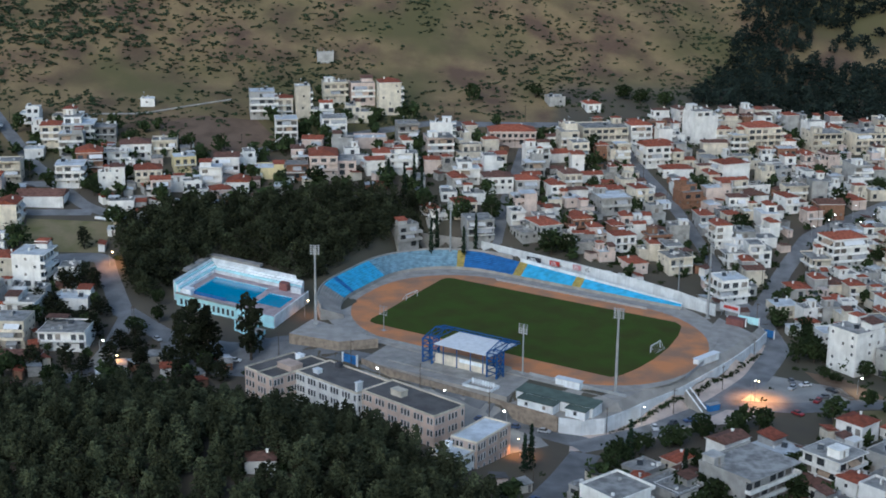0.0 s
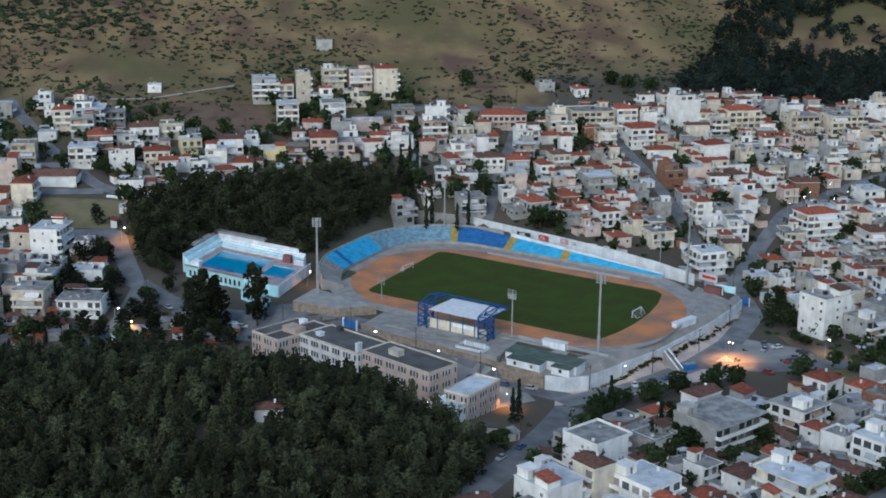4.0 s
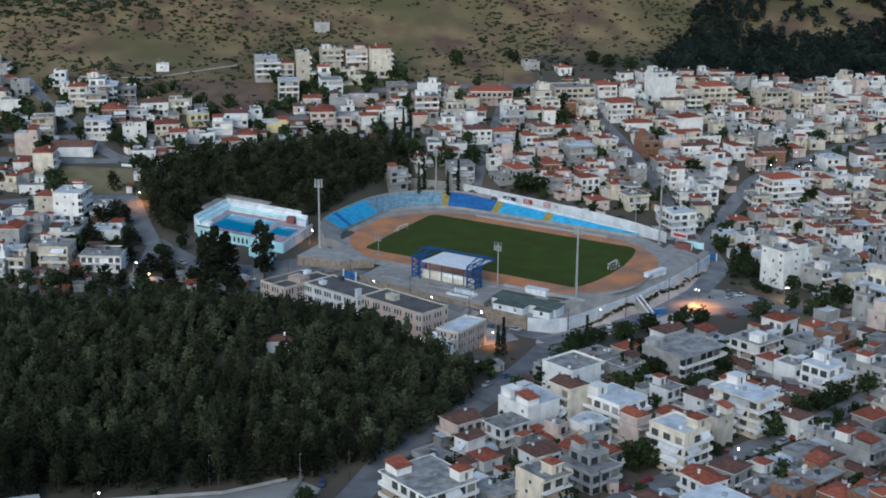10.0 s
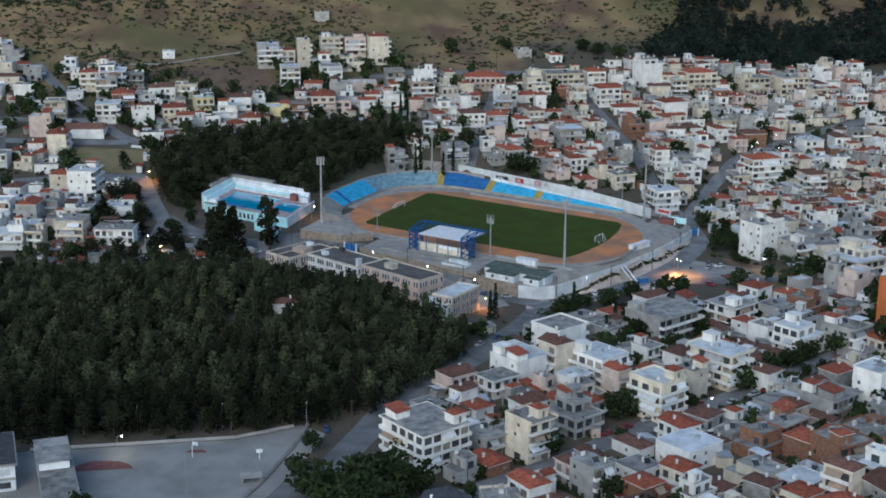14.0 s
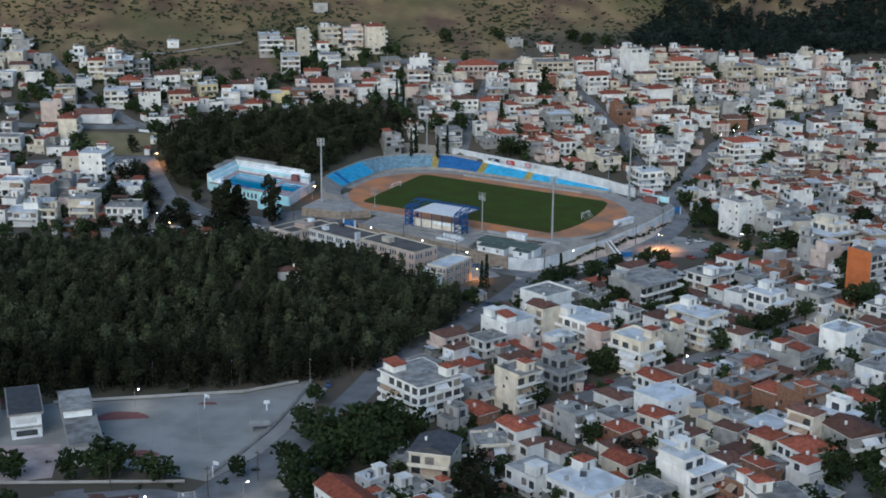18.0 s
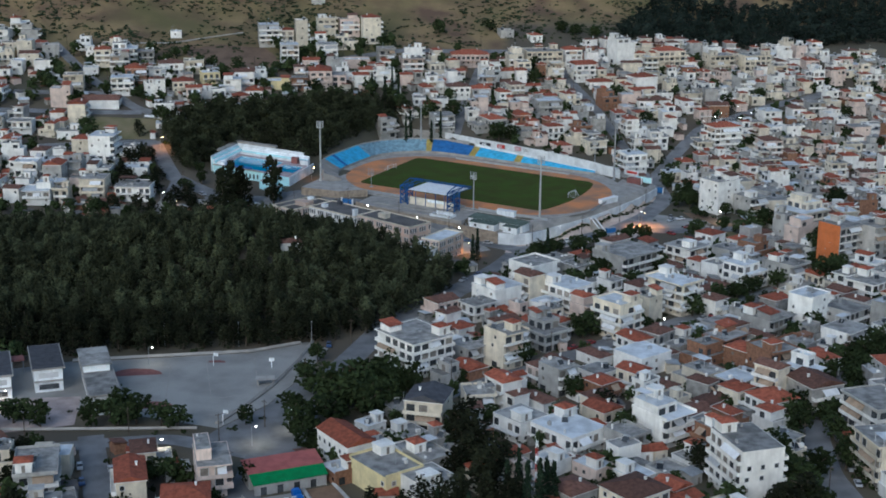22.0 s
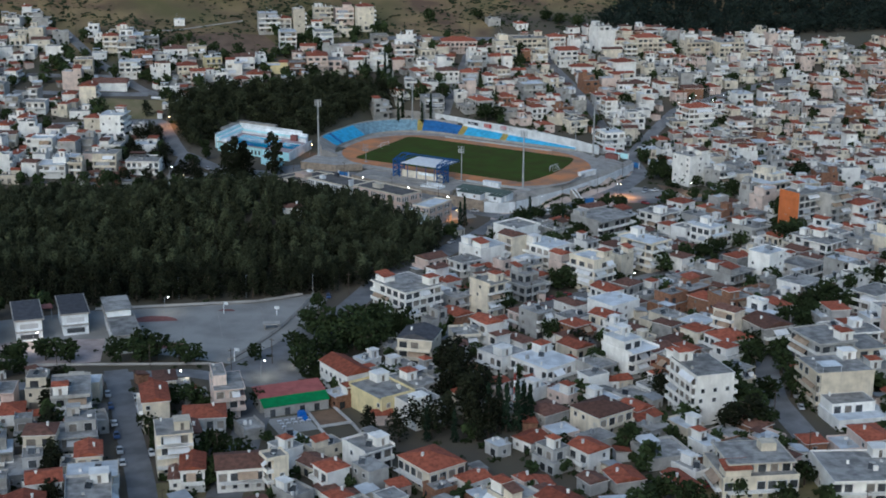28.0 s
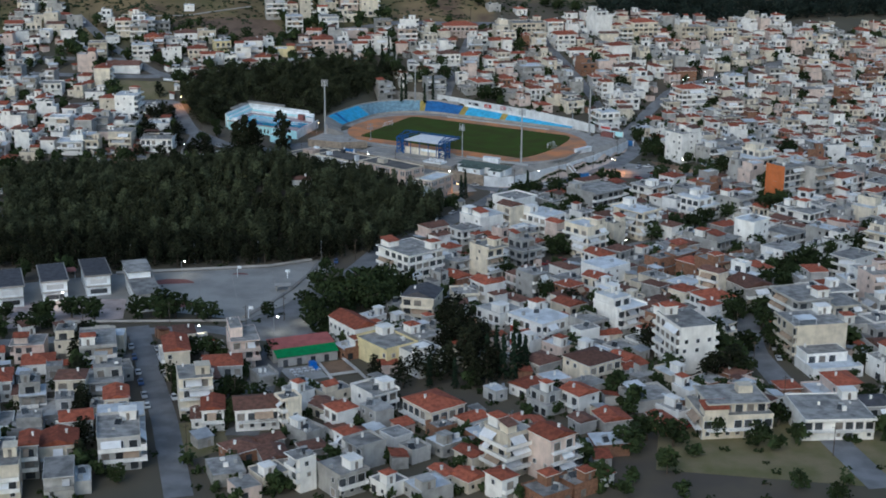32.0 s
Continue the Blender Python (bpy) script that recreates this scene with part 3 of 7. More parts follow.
            if topmost:
                if rg.random() < 0.4 and vw > 7:
                    q = Bld()
                    sw, sd = vw * rg.uniform(0.28, 0.5), vd * rg.uniform(0.25, 0.5)
                    sx, sy = rg.choice((-1, 1)) * (vw - sw) * 0.45, rg.choice((-1, 1)) * (vd - sd) * 0.45
                    tile = rg.random() < 0.6
                    if tile:
                        # a tiled lean-to over one end of the roof terrace
                        q.box(sx, sy, base, base + 2.1, sw, sd)
                        for z, o in ((0, 1), (-0.14, -1)):
                            f4 = [(sx - sw / 2 - 0.4, sy - sd / 2 - 0.4, base + 2.25 + z), (sx + sw / 2 + 0.4, sy - sd / 2 - 0.4, base + 2.25 + z), (sx + sw / 2 + 0.4, sy + sd / 2 + 0.4, base + 3.1 + z), (sx - sw / 2 - 0.4, sy + sd / 2 + 0.4, base + 3.1 + z)]
                            q.face(f4 if o > 0 else f4[::-1], 1)
                        part("roof_room", q, [wm, rg.choice((R_TILE, R_TILE, R_TILE2))], t, at=O)
                    else:
                        for ex in (-1, 1):
                            for ey in (-1, 1):
                                q.box(sx + ex * sw / 2, sy + ey * sd / 2, base, base + 2.2, 0.12, 0.12)
                        q.box(sx, sy, base + 2.204, base + 2.3, sw + 0.4, sd + 0.4, m=1)
                        part("roof_shelter", q, [FRAME, rg.choice((R_PALE, CANOPY, R_FLAT, R_TILE2))], t, at=O)
                for _ in range(rg.randrange(1, 4)):
                    q = Bld()
                    q.box(rg.uniform(-0.42, 0.42) * vw, rg.uniform(-0.42, 0.42) * vd, base, base + rg.uniform(0.4, 1.5), rg.uniform(0.4, 1.4), rg.uniform(0.4, 1.0))
                    part("roof_box", q, rg.choice((W_WHITE, W_WHITE, W_GREY, STEEL)), t, at=O)
                if rg.random() < 0.5:
                    part("water_heater", HEATER, None, t, at=O @ Matrix.Translation((rg.uniform(-0.25, 0.25) * vw, rg.uniform(-0.25, 0.25) * vd, base)) @ Matrix.Rotation(rg.uniform(-0.6, 0.6) - R, 4, "Z"))
                if rg.random() < 0.4:
                    part("aerial", AERIAL, None, t, at=O @ Matrix.Translation((rg.uniform(-0.35, 0.35) * vw, rg.uniform(-0.35, 0.35) * vd, base)) @ Matrix.Rotation(rg.uniform(0, 3), 4, "Z"))
        else:
            part("roof", roof_mesh(rf, vw, vd, pitch, 0.45, rm), None, t, at=O @ Matrix.Translation((0, 0, H + 0.23)))
            part("chimney", CHIMNEY, None, t, at=O @ Matrix.Translation((rg.choice((-1, 1)) * vw * 0.22, rg.uniform(-0.1, 0.1) * vd, H + pitch * 0.5)))
        if vi or s0:
            continue
        for side in balc:
            L, off, a = sides[side]
            A = radians(a)
            bl, sh = L * rg.uniform(0.85, 1.0) if n < 3 else L, 0.0
            if side == "f" and n >= 3:
                # the front balcony turns the corner where a side has one too
                gl, gr = (dp if "l" in balc else 0.0), (dp if "r" in balc else 0.0)
                bl, sh = L + gl + gr, (gr - gl) / 2
            at = O @ Matrix.Translation((math.sin(A) * off / 2, -math.cos(A) * off / 2, 0)) @ Matrix.Rotation(A, 4, "Z") @ Matrix.Translation((sh, 0, 0))
            for fl in range(1, s1):
                q = Bld()
                z, rr = fl * fh, 0.95
                q.box(0, -dp / 2, z - 0.18, z, bl, dp)
                if solid:
                    q.box(0, -dp + 0.05, z + 0.004, z + rr, bl, 0.1)
                    for k in (-1, 1):
                        q.box(k * (bl / 2 - 0.05), -dp / 2 + 0.05, z + 0.004, z + rr, 0.1, dp - 0.1)
                else:
                    q.box(0, -dp + 0.05, z + rr - 0.06, z + rr, bl, 0.06, m=1)
                    q.box(0, -dp + 0.05, z + 0.1, z + 0.15, bl, 0.05, m=1)
                    k = int(bl / 0.6)
                    for i in range(k + 1):
                        q.box(-bl / 2 + 0.03 + i * (bl - 0.06) / k, -dp + 0.05, z + 0.004, z + rr, 0.045, 0.045, m=1)
                part("balcony", q, [bm_wall if solid else W_WHITE, FRAME], t, at=at)
                if n >= 2 and rg.random() < (0.6 if n >= 3 else 0.3):
                    q = Bld()
                    aw = bl * rg.uniform(0.25, 0.6)
                    k = rg.uniform(-0.5, 0.5) * (bl - aw)
                    for dz, o in ((0, 1), (-0.04, -1)):
                        f4 = [(k - aw / 2, -0.05, z + 2.6 + dz), (k - aw / 2, -dp - 0.12, z + 1.15 + dz), (k + aw / 2, -dp - 0.12, z + 1.15 + dz), (k + aw / 2, -0.05, z + 2.6 + dz)]
                        q.face(f4 if o > 0 else f4[::-1])
                    part("awning", q, rg.choice((CANOPY, CANOPY, AWN1, AWN2)), t, at=at)
    return t


# ================= roads, yards and fields =================
def inside(x, y, poly):
    r = False
    for (x0, y0), (x1, y1) in zip(poly, poly[1:] + poly[:1]):
        if (y0 > y) != (y1 > y) and x < (x1 - x0) * (y - y0) / (y1 - y0) + x0:
            r = not r
    return r


def patch(name, poly, material, label, lift=0.05, step=3.0, category="ground"):
    """A surface laid on the ground inside an outline."""
    xs, ys = [p[0] for p in poly], [p[1] for p in poly]
    bm = bmesh.new()
    ring = []
    for (x0, y0), (x1, y1) in zip(poly, poly[1:] + poly[:1]):
        n = max(1, int(math.hypot(x1 - x0, y1 - y0) / 6))
        ring += [bm.verts.new((x0 + (x1 - x0) * i / n, y0 + (y1 - y0) * i / n, 0)) for i in range(n)]
    bm.faces.new(ring)
    for axis_no, (lo, hi) in enumerate(((min(xs), max(xs)), (min(ys), max(ys)))):
        k = math.ceil((lo + 2 * axis_no) / 6) * 6 - 2 * axis_no
        while k < hi:
            co, no = [0, 0, 0], [0, 0, 0]
            co[axis_no], no[axis_no] = k, 1
            bmesh.ops.bisect_plane(bm, geom=bm.verts[:] + bm.edges[:] + bm.faces[:], plane_co=co, plane_no=no)
            k += 6
    k = math.ceil((min(xs) - max(ys) - 2) / 6) * 6
    while k < max(xs) - min(ys) - 2:
        bmesh.ops.bisect_plane(bm, geom=bm.verts[:] + bm.edges[:] + bm.faces[:], plane_co=(k + 2, 0, 0), plane_no=(0.7071, -0.7071, 0))
        k += 6
    bmesh.ops.triangulate(bm, faces=bm.faces[:])
    for v in bm.verts:
        v.co.z = top(v.co.x, v.co.y) + lift
    bmesh.ops.recalc_face_normals(bm, faces=bm.faces[:])
    if sum(f.normal.z for f in bm.faces) < 0:
        bmesh.ops.reverse_faces(bm, faces=bm.faces[:])
    me = bpy.data.meshes.new(name)
    bm.to_mesh(me)
    bm.free()
    me.materials.append(material)
    return tagged(new(name, me), label, category, kind="structure")


ROADS = []


def road(label, width, *line, name="road"):
    ROADS.append((line, width))
    return drape(name, line, width, ASPHALT, 0.10 + 0.012 * (len(ROADS) % 5), label)


road("wide asphalt road along the pine wood", 9.5, (-64, -400), (-64, -354), (-62, -318), (-56, -280), (-46, -246), (-33, -202), (-14, -174), (0, -148), (10, -124), (17, -104))
road("asphalt street between the blocks of houses", 8, (-30, -285), (17, -246), (38, -224), (66, -200), (95, -175), (119, -151), (138, -128), (170, -95))
road("curving asphalt street lined with trees", 8.5, (108, -430), (101, -388), (98, -354), (95, -326), (98, -297), (108, -272), (122, -246), (160, -215))
road("narrow asphalt street with parked cars", 7.5, (-114, -306), (-99, -355), (-88, -389), (-74, -440))
road("asphalt street below the school", 7, (-200, -330), (-146, -323), (-113, -312), (-91, -307), (-64, -318))
road("asphalt street before the stadium", 9, (20, -98), (2, -86), (-20, -66), (-45, -48), (-70, -34), (-100, -24), (-130, -16), (-150, 2))
road("asphalt street round the stadium", 9, (14, -100), (40, -84), (62, -62), (80, -36), (94, -4), (92, 24), (86, 40))
road("asphalt side street with parked cars", 9, (64, -60), (88, -62), (119, -56), (150, -70))
road("asphalt street uphill past the wood", 8, (-150, 0), (-158, 18), (-166, 36), (-169, 46), (-190, 41), (-230, 30))
road("asphalt street down beside the wood", 7, (-148, 2), (-148, -24), (-150, -46), (-165, -62))
road("steep asphalt street on the slope", 6.5, (-262, 190), (-245, 164), (-225, 133), (-206, 111), (-190, 92), (-170, 82), (-155, 78))
road("asphalt cross street on the slope", 6, (-262, 106), (-233, 109), (-207, 112))
road("asphalt street at the foot of the field", 6, (-262, 78), (-209, 82), (-185, 86))
road("pale asphalt road at the foot of the hill", 7, (-160, 128), (-140, 150), (-120, 169), (-98, 183), (-62, 205), (-44, 216), (-20, 218), (30, 226))
road("narrow asphalt street between houses", 6, (-11, 82), (-7, 118), (-1, 157), (5, 200))
road("narrow asphalt street up the slope", 6, (84, 62), (80, 85), (74, 118), (68, 145), (58, 178), (52, 205))
road("asphalt street through the upper town", 7, (92, 30), (111, 74), (128, 109), (146, 126), (175, 152), (230, 190))
road("asphalt street in the eastern quarter", 7, (150, -70), (190, -40), (235, 0), (280, 40))
YARDP = [(-135, -243), (-78, -232), (-60, -222), (-52, -228), (-57, -252), (-66, -280), (-78, -299), (-110, -288), (-160, -286), (-180, -262)]
patch("school_yard", YARDP, YARD, "pale grey asphalt school yard with painted courts", 0.06)
patch("pavement", [(-167, -283), (-149, -278), (-125, -275), (-121, -298), (-141, -305), (-158, -310)], mat("rosy_paving", (0.42, 0.345, 0.325), var=0.25, scale=0.2, fine=3), "rosy paved strip before the school pavilions", 0.1, category="pavement")
patch("plaza", [(13, -89), (24, -87), (38, -72), (52, -57), (68, -36), (85, -9), (91, 2), (98, 10), (90, -21), (82, -37), (76, -49), (80, -64), (70, -75), (60, -78), (48, -84), (34, -95), (23, -100), (12, -103)], mat("dusty_paving", (0.58, 0.47, 0.405), var=0.25, scale=0.15, fine=3), "dusty paved forecourt below the stadium wall", 0.08, category="pavement")
patch("parking", [(70, -58), (84, -30), (108, -42), (112, -60)], YARD, "asphalt parking place", 0.07, category="parking")
patch("pool_forecourt", [(-132, -20), (-124, -44), (-96, -46), (-74, -30), (-82, -18), (-100, -26)], ASPHALT, "asphalt forecourt of the swimming pool", 0.05)
patch("forecourt", [raw(-60, -80), raw(-20, -70), raw(45, -70), raw(58, -80), raw(52, -94), raw(-20, -84)], YARD, "asphalt forecourt of the long building", 0.05)
DRY = mat("dry_grass", (0.20, 0.165, 0.095), var=0.35, scale=0.12, fine=2, rough=1, tint=(0.15, 0.14, 0.06))
BARE = mat("bare_earth", (0.17, 0.115, 0.08), var=0.3, scale=0.08, fine=2, rough=1)
patch("grass_field", [(-204, 46), (-172, 49), (-172, 78), (-210, 76)], DRY, "dry yellow grass field beside the wood", 0.07)
patch("ploughed_field", [(-172, 168), (-140, 160), (-118, 180), (-132, 204), (-160, 205), (-180, 190)], BARE, "bare brown field on the slope", 0.07)
patch("dry_lot", [(100, -65), (116, -62), (126, -72), (112, -84), (96, -82)], DRY, "dry grass lot beside the parking place", 0.07)
patch("dry_lot", [(99, -26), (112, -34), (122, -52), (110, -56), (103, -44)], BARE, "bare brown slope below the tall white block", 0.07)
patch("grass_lot", [(54, -395), (84, -380), (130, -366), (150, -400), (110, -430), (50, -420)], DRY, "dry grass lot between the houses", 0.07)
patch("grass_lot", [(-84, -392), (-72, -388), (-66, -408), (-78, -420)], DRY, "dry grass lot beside the street", 0.07)
CT = thing("court_marks", -100, -262, top(-100, -262), 0, "worn pale lines and dull red half circles on the yard", "court marking", kind="structure")


def yard_z(x, y):
    return top(x, y) + 0.085


def half_disc(cx, cy, r, ang):
    b = Bld()
    b.face([(cx + r * math.cos(ang + radians(10 * i)), cy + r * math.sin(ang + radians(10 * i)) * 0.8, yard_z(cx, cy)) for i in range(19)])
    ob = new("red_half_circle", b.mesh("red_half_circle", RUST))
    ob.parent = CT
    ob.matrix_parent_inverse = CT.matrix_basis.inverted()


half_disc(-112, -256, 8.5, radians(12))
half_disc(-101, -284, 7, radians(20))
half_disc(-88, -243, 3.0, 0)


def line_mark(x0, y0, x1, y1):
    b = Bld()
    n = 4
    for i in range(n):
        p, q = (x0 + (x1 - x0) * i / n, y0 + (y1 - y0) * i / n), (x0 + (x1 - x0) * (i + 1) / n, y0 + (y1 - y0) * (i + 1) / n)
        l = math.hypot(x1 - x0, y1 - y0)
        nx, ny = -(y1 - y0) / l * 0.1, (x1 - x0) / l * 0.1
        b.face([(p[0] - nx, p[1] - ny, yard_z(*p)), (q[0] - nx, q[1] - ny, yard_z(*q)), (q[0] + nx, q[1] + ny, yard_z(*q)), (p[0] + nx, p[1] + ny, yard_z(*p))])
    ob = new("white_line", b.mesh("white_line", CONC))
    ob.parent = CT
    ob.matrix_parent_inverse = CT.matrix_basis.inverted()


for q in ((-92, -240, -84, -276), (-84, -276, -70, -270), (-70, -270, -76, -238), (-92, -240, -76, -238), (-88, -258, -73, -254), (-124, -246, -118, -280), (-118, -280, -98, -278), (-98, -278, -103, -244)):
    line_mark(*q)


# ================= stadium =================
def slab(name, pts, z, material, label, category, parent=None):
    b = Bld()
    b.prism(pts, z - 0.3, z)
    ob = new(name, b.mesh(name, material))
    return tagged(ob, label, category, kind="structure")


def rounded(a0, a1, b0, b1, r, seg=12):
    pts = []
    for cx, cy, s0 in ((a1 - r, b1 - r, 0), (a0 + r, b1 - r, 90), (a0 + r, b0 + r, 180), (a1 - r, b0 + r, 270)):
        pts += [(cx + r * math.cos(radians(s0 + 90 * i / seg)), cy + r * math.sin(radians(s0 + 90 * i / seg))) for i in range(seg + 1)]
    return pts


slab("stadium_floor", [st(*p) for p in rounded(-79, 71.5, -50, 56, 38)], -0.08, CONC, "worn grey concrete apron round the track", "floor")
slab("running_track", [st(*p) for p in rounded(-71, 72, -46, 44, 41)], 0.0, CLAY, "orange clay running track round the pitch", "track")
slab("pitch", [st(*p) for p in ((-49, -33.5), (49, -33.5), (52, -29), (54.6, -20), (56.6, -8), (57.4, 6), (56.6, 20), (54.4, 31), (51, 34), (-49, 34), (-52, 32.8), (-53, 30), (-53, -30), (-52, -32.6))], 0.06, GRASS, "dark green grass football pitch", "pitch")
for e in (-1, 1):
    g = thing("football_goal", *st(e * 51.5 + (2.5 if e > 0 else 0), 0.5), 0.06, YAW, "white football goal with a slack net", "goal", "goals of the pitch")
    b = Bld()
    for s in (-3.66, 3.66):
        b.beam((0, s, 0), (0, s, 2.5), 0.16)
        b.beam((e * 1.9, s, 0), (0, s, 2.44), 0.07)
    b.beam((0, -3.66, 2.44), (0, 3.66, 2.44), 0.16)
    b.beam((e * 1.9, -3.66, 0.1), (e * 1.9, 3.66, 0.1), 0.07)
    part("frame", b, WALLW, g)
    b = Bld()
    for i in range(15):
        s = -3.66 + i * 7.32 / 14
        b.beam((0, s, 2.44), (e * 1.9, s, 0.1), 0.02)
    for k in (0.33, 0.66):
        b.beam((e * 1.9 * k, -3.66, 2.44 - 2.34 * k), (e * 1.9 * k, 3.66, 2.44 - 2.34 * k), 0.02)
    part("net", b, FRAME, g)


def ring_path():
    """The front line of the stand: from its near left end round the bend and along the far side."""
    pts = []
    for d in range(228, 180, -4):
        pts.append((-39 + 36 * math.cos(radians(d)), -8 + 36 * math.sin(radians(d))))
    pts += [(-75, -8), (-75, -2), (-75, 4), (-75, 9)]
    for d in range(180, 89, -5):
        pts.append((-39 + 36 * math.cos(radians(d)), 14 + 36 * math.sin(radians(d))))
    pts += [(a, 50) for a in range(-36, 52, 4)]
    return pts


STAND = thing("stadium_stand", *st(-40, 50), 0, 0, "curved open concrete stand painted in several blues", "stand", kind="structure")
RP = ring_path()


def stand_size(i):
    a, b = RP[i]
    if b < 49.5:
        return 9.0, 4.6 * min(1, 0.55 + i / 16)
    k = (50 - a) / 86
    return 1.2 + 7.2 * k, 0.5 + 3.4 * k


def out_dir(i):
    p, q = RP[max(0, i - 1)], RP[min(len(RP) - 1, i + 1)]
    dx, dy = q[0] - p[0], q[1] - p[1]
    l = math.hypot(dx, dy)
    return -dy / l, dx / l


def stand_block(i0, i1, material, label, rows=9, name="seating_block"):
    b = Bld()
    for i in range(i0, i1):
        for r in range(rows):
            quad = []
            zr = None
            for j in (i, i + 1):
                d, h = stand_size(j)
                nx, ny = out_dir(j)
                for k in (r, r + 1):
                    quad.append((*st(RP[j][0] + nx * d * k / rows, RP[j][1] + ny * d * k / rows), 1.1 + h * (r + 1) / rows))
            base = [(q[0], q[1], 1.1 + (q[2] - 1.1) * r / (r + 1)) for q in quad]
            b.face([quad[0], quad[2], quad[3], quad[1]])
            b.face([base[0], base[2], quad[2], quad[0]])
    ob = new(name, b.mesh(name, material))
    ob.parent = STAND
    ob.matrix_parent_inverse = STAND.matrix_basis.inverted()
    ob["label"] = label


N = len(RP)
SEATO = mat("ochre_paint", (0.42, 0.33, 0.10), var=0.3)
cuts = [(0, 8, CONC, "bare grey concrete tiers"), (8, 11, SEATB, "bright light blue tiers"), (11, 12, SEATD, "dark stair between tiers"), (12, 17, SEATB, "bright light blue tiers"),
        (17, 20, SEATG, "faded tiers with white scrawls"), (20, 29, SEATG, "faded grey blue tiers"), (29, 30, SEATO, "yellow painted stair"), (30, 37, SEATD, "deep blue tiers"),
        (37, 38, SEATO, "ochre stair"), (38, 44, SEATB, "bright light blue tiers"), (44, 45, SEATO, "ochre stair"), (45, N - 1, SEATB, "bright light blue tiers")]
for i0, i1, m, l in cuts:
    stand_block(i0, i1, m, l)


def ring_wall(name, pts, zlo, zhi, thick, material, label="", parent=None, rail=False):
    """An upright wall along a line of the stadium's plan; heights may change from end to end."""
    b = Bld()
    n = len(pts)
    for i in range(n - 1):
        p, q = Vector(st(*pts[i])), Vector(st(*pts[i + 1]))
        d = (q - p).normalized()
        o = Vector((-d.y, d.x)) * thick / 2
        za, zb = zlo[0] + (zlo[1] - zlo[0]) * i / (n - 1), zlo[0] + (zlo[1] - zlo[0]) * (i + 1) / (n - 1)
        ta, tb = (zhi[i], zhi[i + 1]) if len(zhi) > 2 else (zhi[0] + (zhi[1] - zhi[0]) * i / (n - 1), zhi[0] + (zhi[1] - zhi[0]) * (i + 1) / (n - 1))
        k = len(b.v)
        for c, z0, z1 in ((p, za, ta), (q, zb, tb)):
            for s in (-1, 1):
                b.v += [(c.x + s * o.x, c.y + s * o.y, z0), (c.x + s * o.x, c.y + s * o.y, z1)]
        for f in ((0, 4, 5, 1), (2, 3, 7, 6), (1, 5, 7, 3), (0, 1, 3, 2), (4, 6, 7, 5)):
            b.f.append(tuple(k + x for x in f))
            b.m.append(0)
    ob = new(name, b.mesh(name, material))
    if parent:
        ob.parent = parent
        ob.matrix_parent_inverse = parent.matrix_basis.inverted()
        if label:
            ob["label"] = label
    else:
        tagged(ob, label, "wall", kind="structure")
    return ob


def offset(i, d):
    nx, ny = out_dir(i)
    return RP[i][0] + nx * d, RP[i][1] + ny * d


ring_wall("front_wall", RP, (-0.1, -0.1), (1.1, 1.1), 0.3, CONC, "low stained concrete wall", STAND)
ring_wall("back_wall", [offset(i, stand_size(i)[0] + 0.4) for i in range(0, 37)], (-1, 2), (6.0, 6.6), 0.4, CONC, "grey concrete rear wall", STAND)
ring_wall("back_wall", [offset(i, stand_size(i)[0] + 0.4) for i in range(37, N)], (-1, -1), (6.2, 2.2), 0.4, WALLW, "whitewashed rear wall", STAND)
ring_wall("end_wall", [RP[0], offset(0, 9.2)], (-0.3, -0.3), (1.2, 4.2), 0.4, CONC, "grey concrete end wall", STAND)
ring_wall("boundary_wall", [(-52, 63), (-30, 62.5), (0, 61), (25, 59), (45, 56), (62, 51)], (0, -3), (9.2, 4.2), 0.4, WALLW, "long white boundary wall behind the stand")
ring_wall("boundary_wall", [(-95, 44), (-80, 58), (-52, 63)], (0, 0), (9.6, 9.2), 0.4, CONC, "grey boundary wall behind the stand")
for a0, a1, m, l in ((-26, -19, "k", "dark advertising board"), (-15, -10, "r", "red advertising board"), (-4, 0, "p", "faded pink advertising board"), (1.5, 5, "w", "white advertising board"), (10, 14, "w", "white advertising board"), (17, 20, "w", "white advertising board")):
    t = thing("advertising_board", *st((a0 + a1) / 2, 60.3), 4.6, YAW, l + " on the boundary wall", "sign", "boards on the boundary wall")
    b = Bld()
    b.box(0, 0, 0, 2.4, a1 - a0, 0.12, m=1)
    b.box(0, -0.08, 0.15, 2.25, a1 - a0 - 0.3, 0.06)
    b2 = Bld()
    for k in range(3):
        b2.box(-(a1 - a0) * 0.1, -0.13, 0.5 + 0.55 * k, 0.75 + 0.55 * k, (a1 - a0) * (0.6 - 0.1 * k), 0.03)
    c = {"k": (0.04, 0.04, 0.05), "r": (0.5, 0.05, 0.04), "p": (0.5, 0.22, 0.24), "w": (0.7, 0.7, 0.7)}[m]
    part("panel", b, [MATS.get("board_" + m) or mat("board_" + m, c), STEEL], t)
    part("bars", b2, R_DARK if m == "w" else WALLW, t)

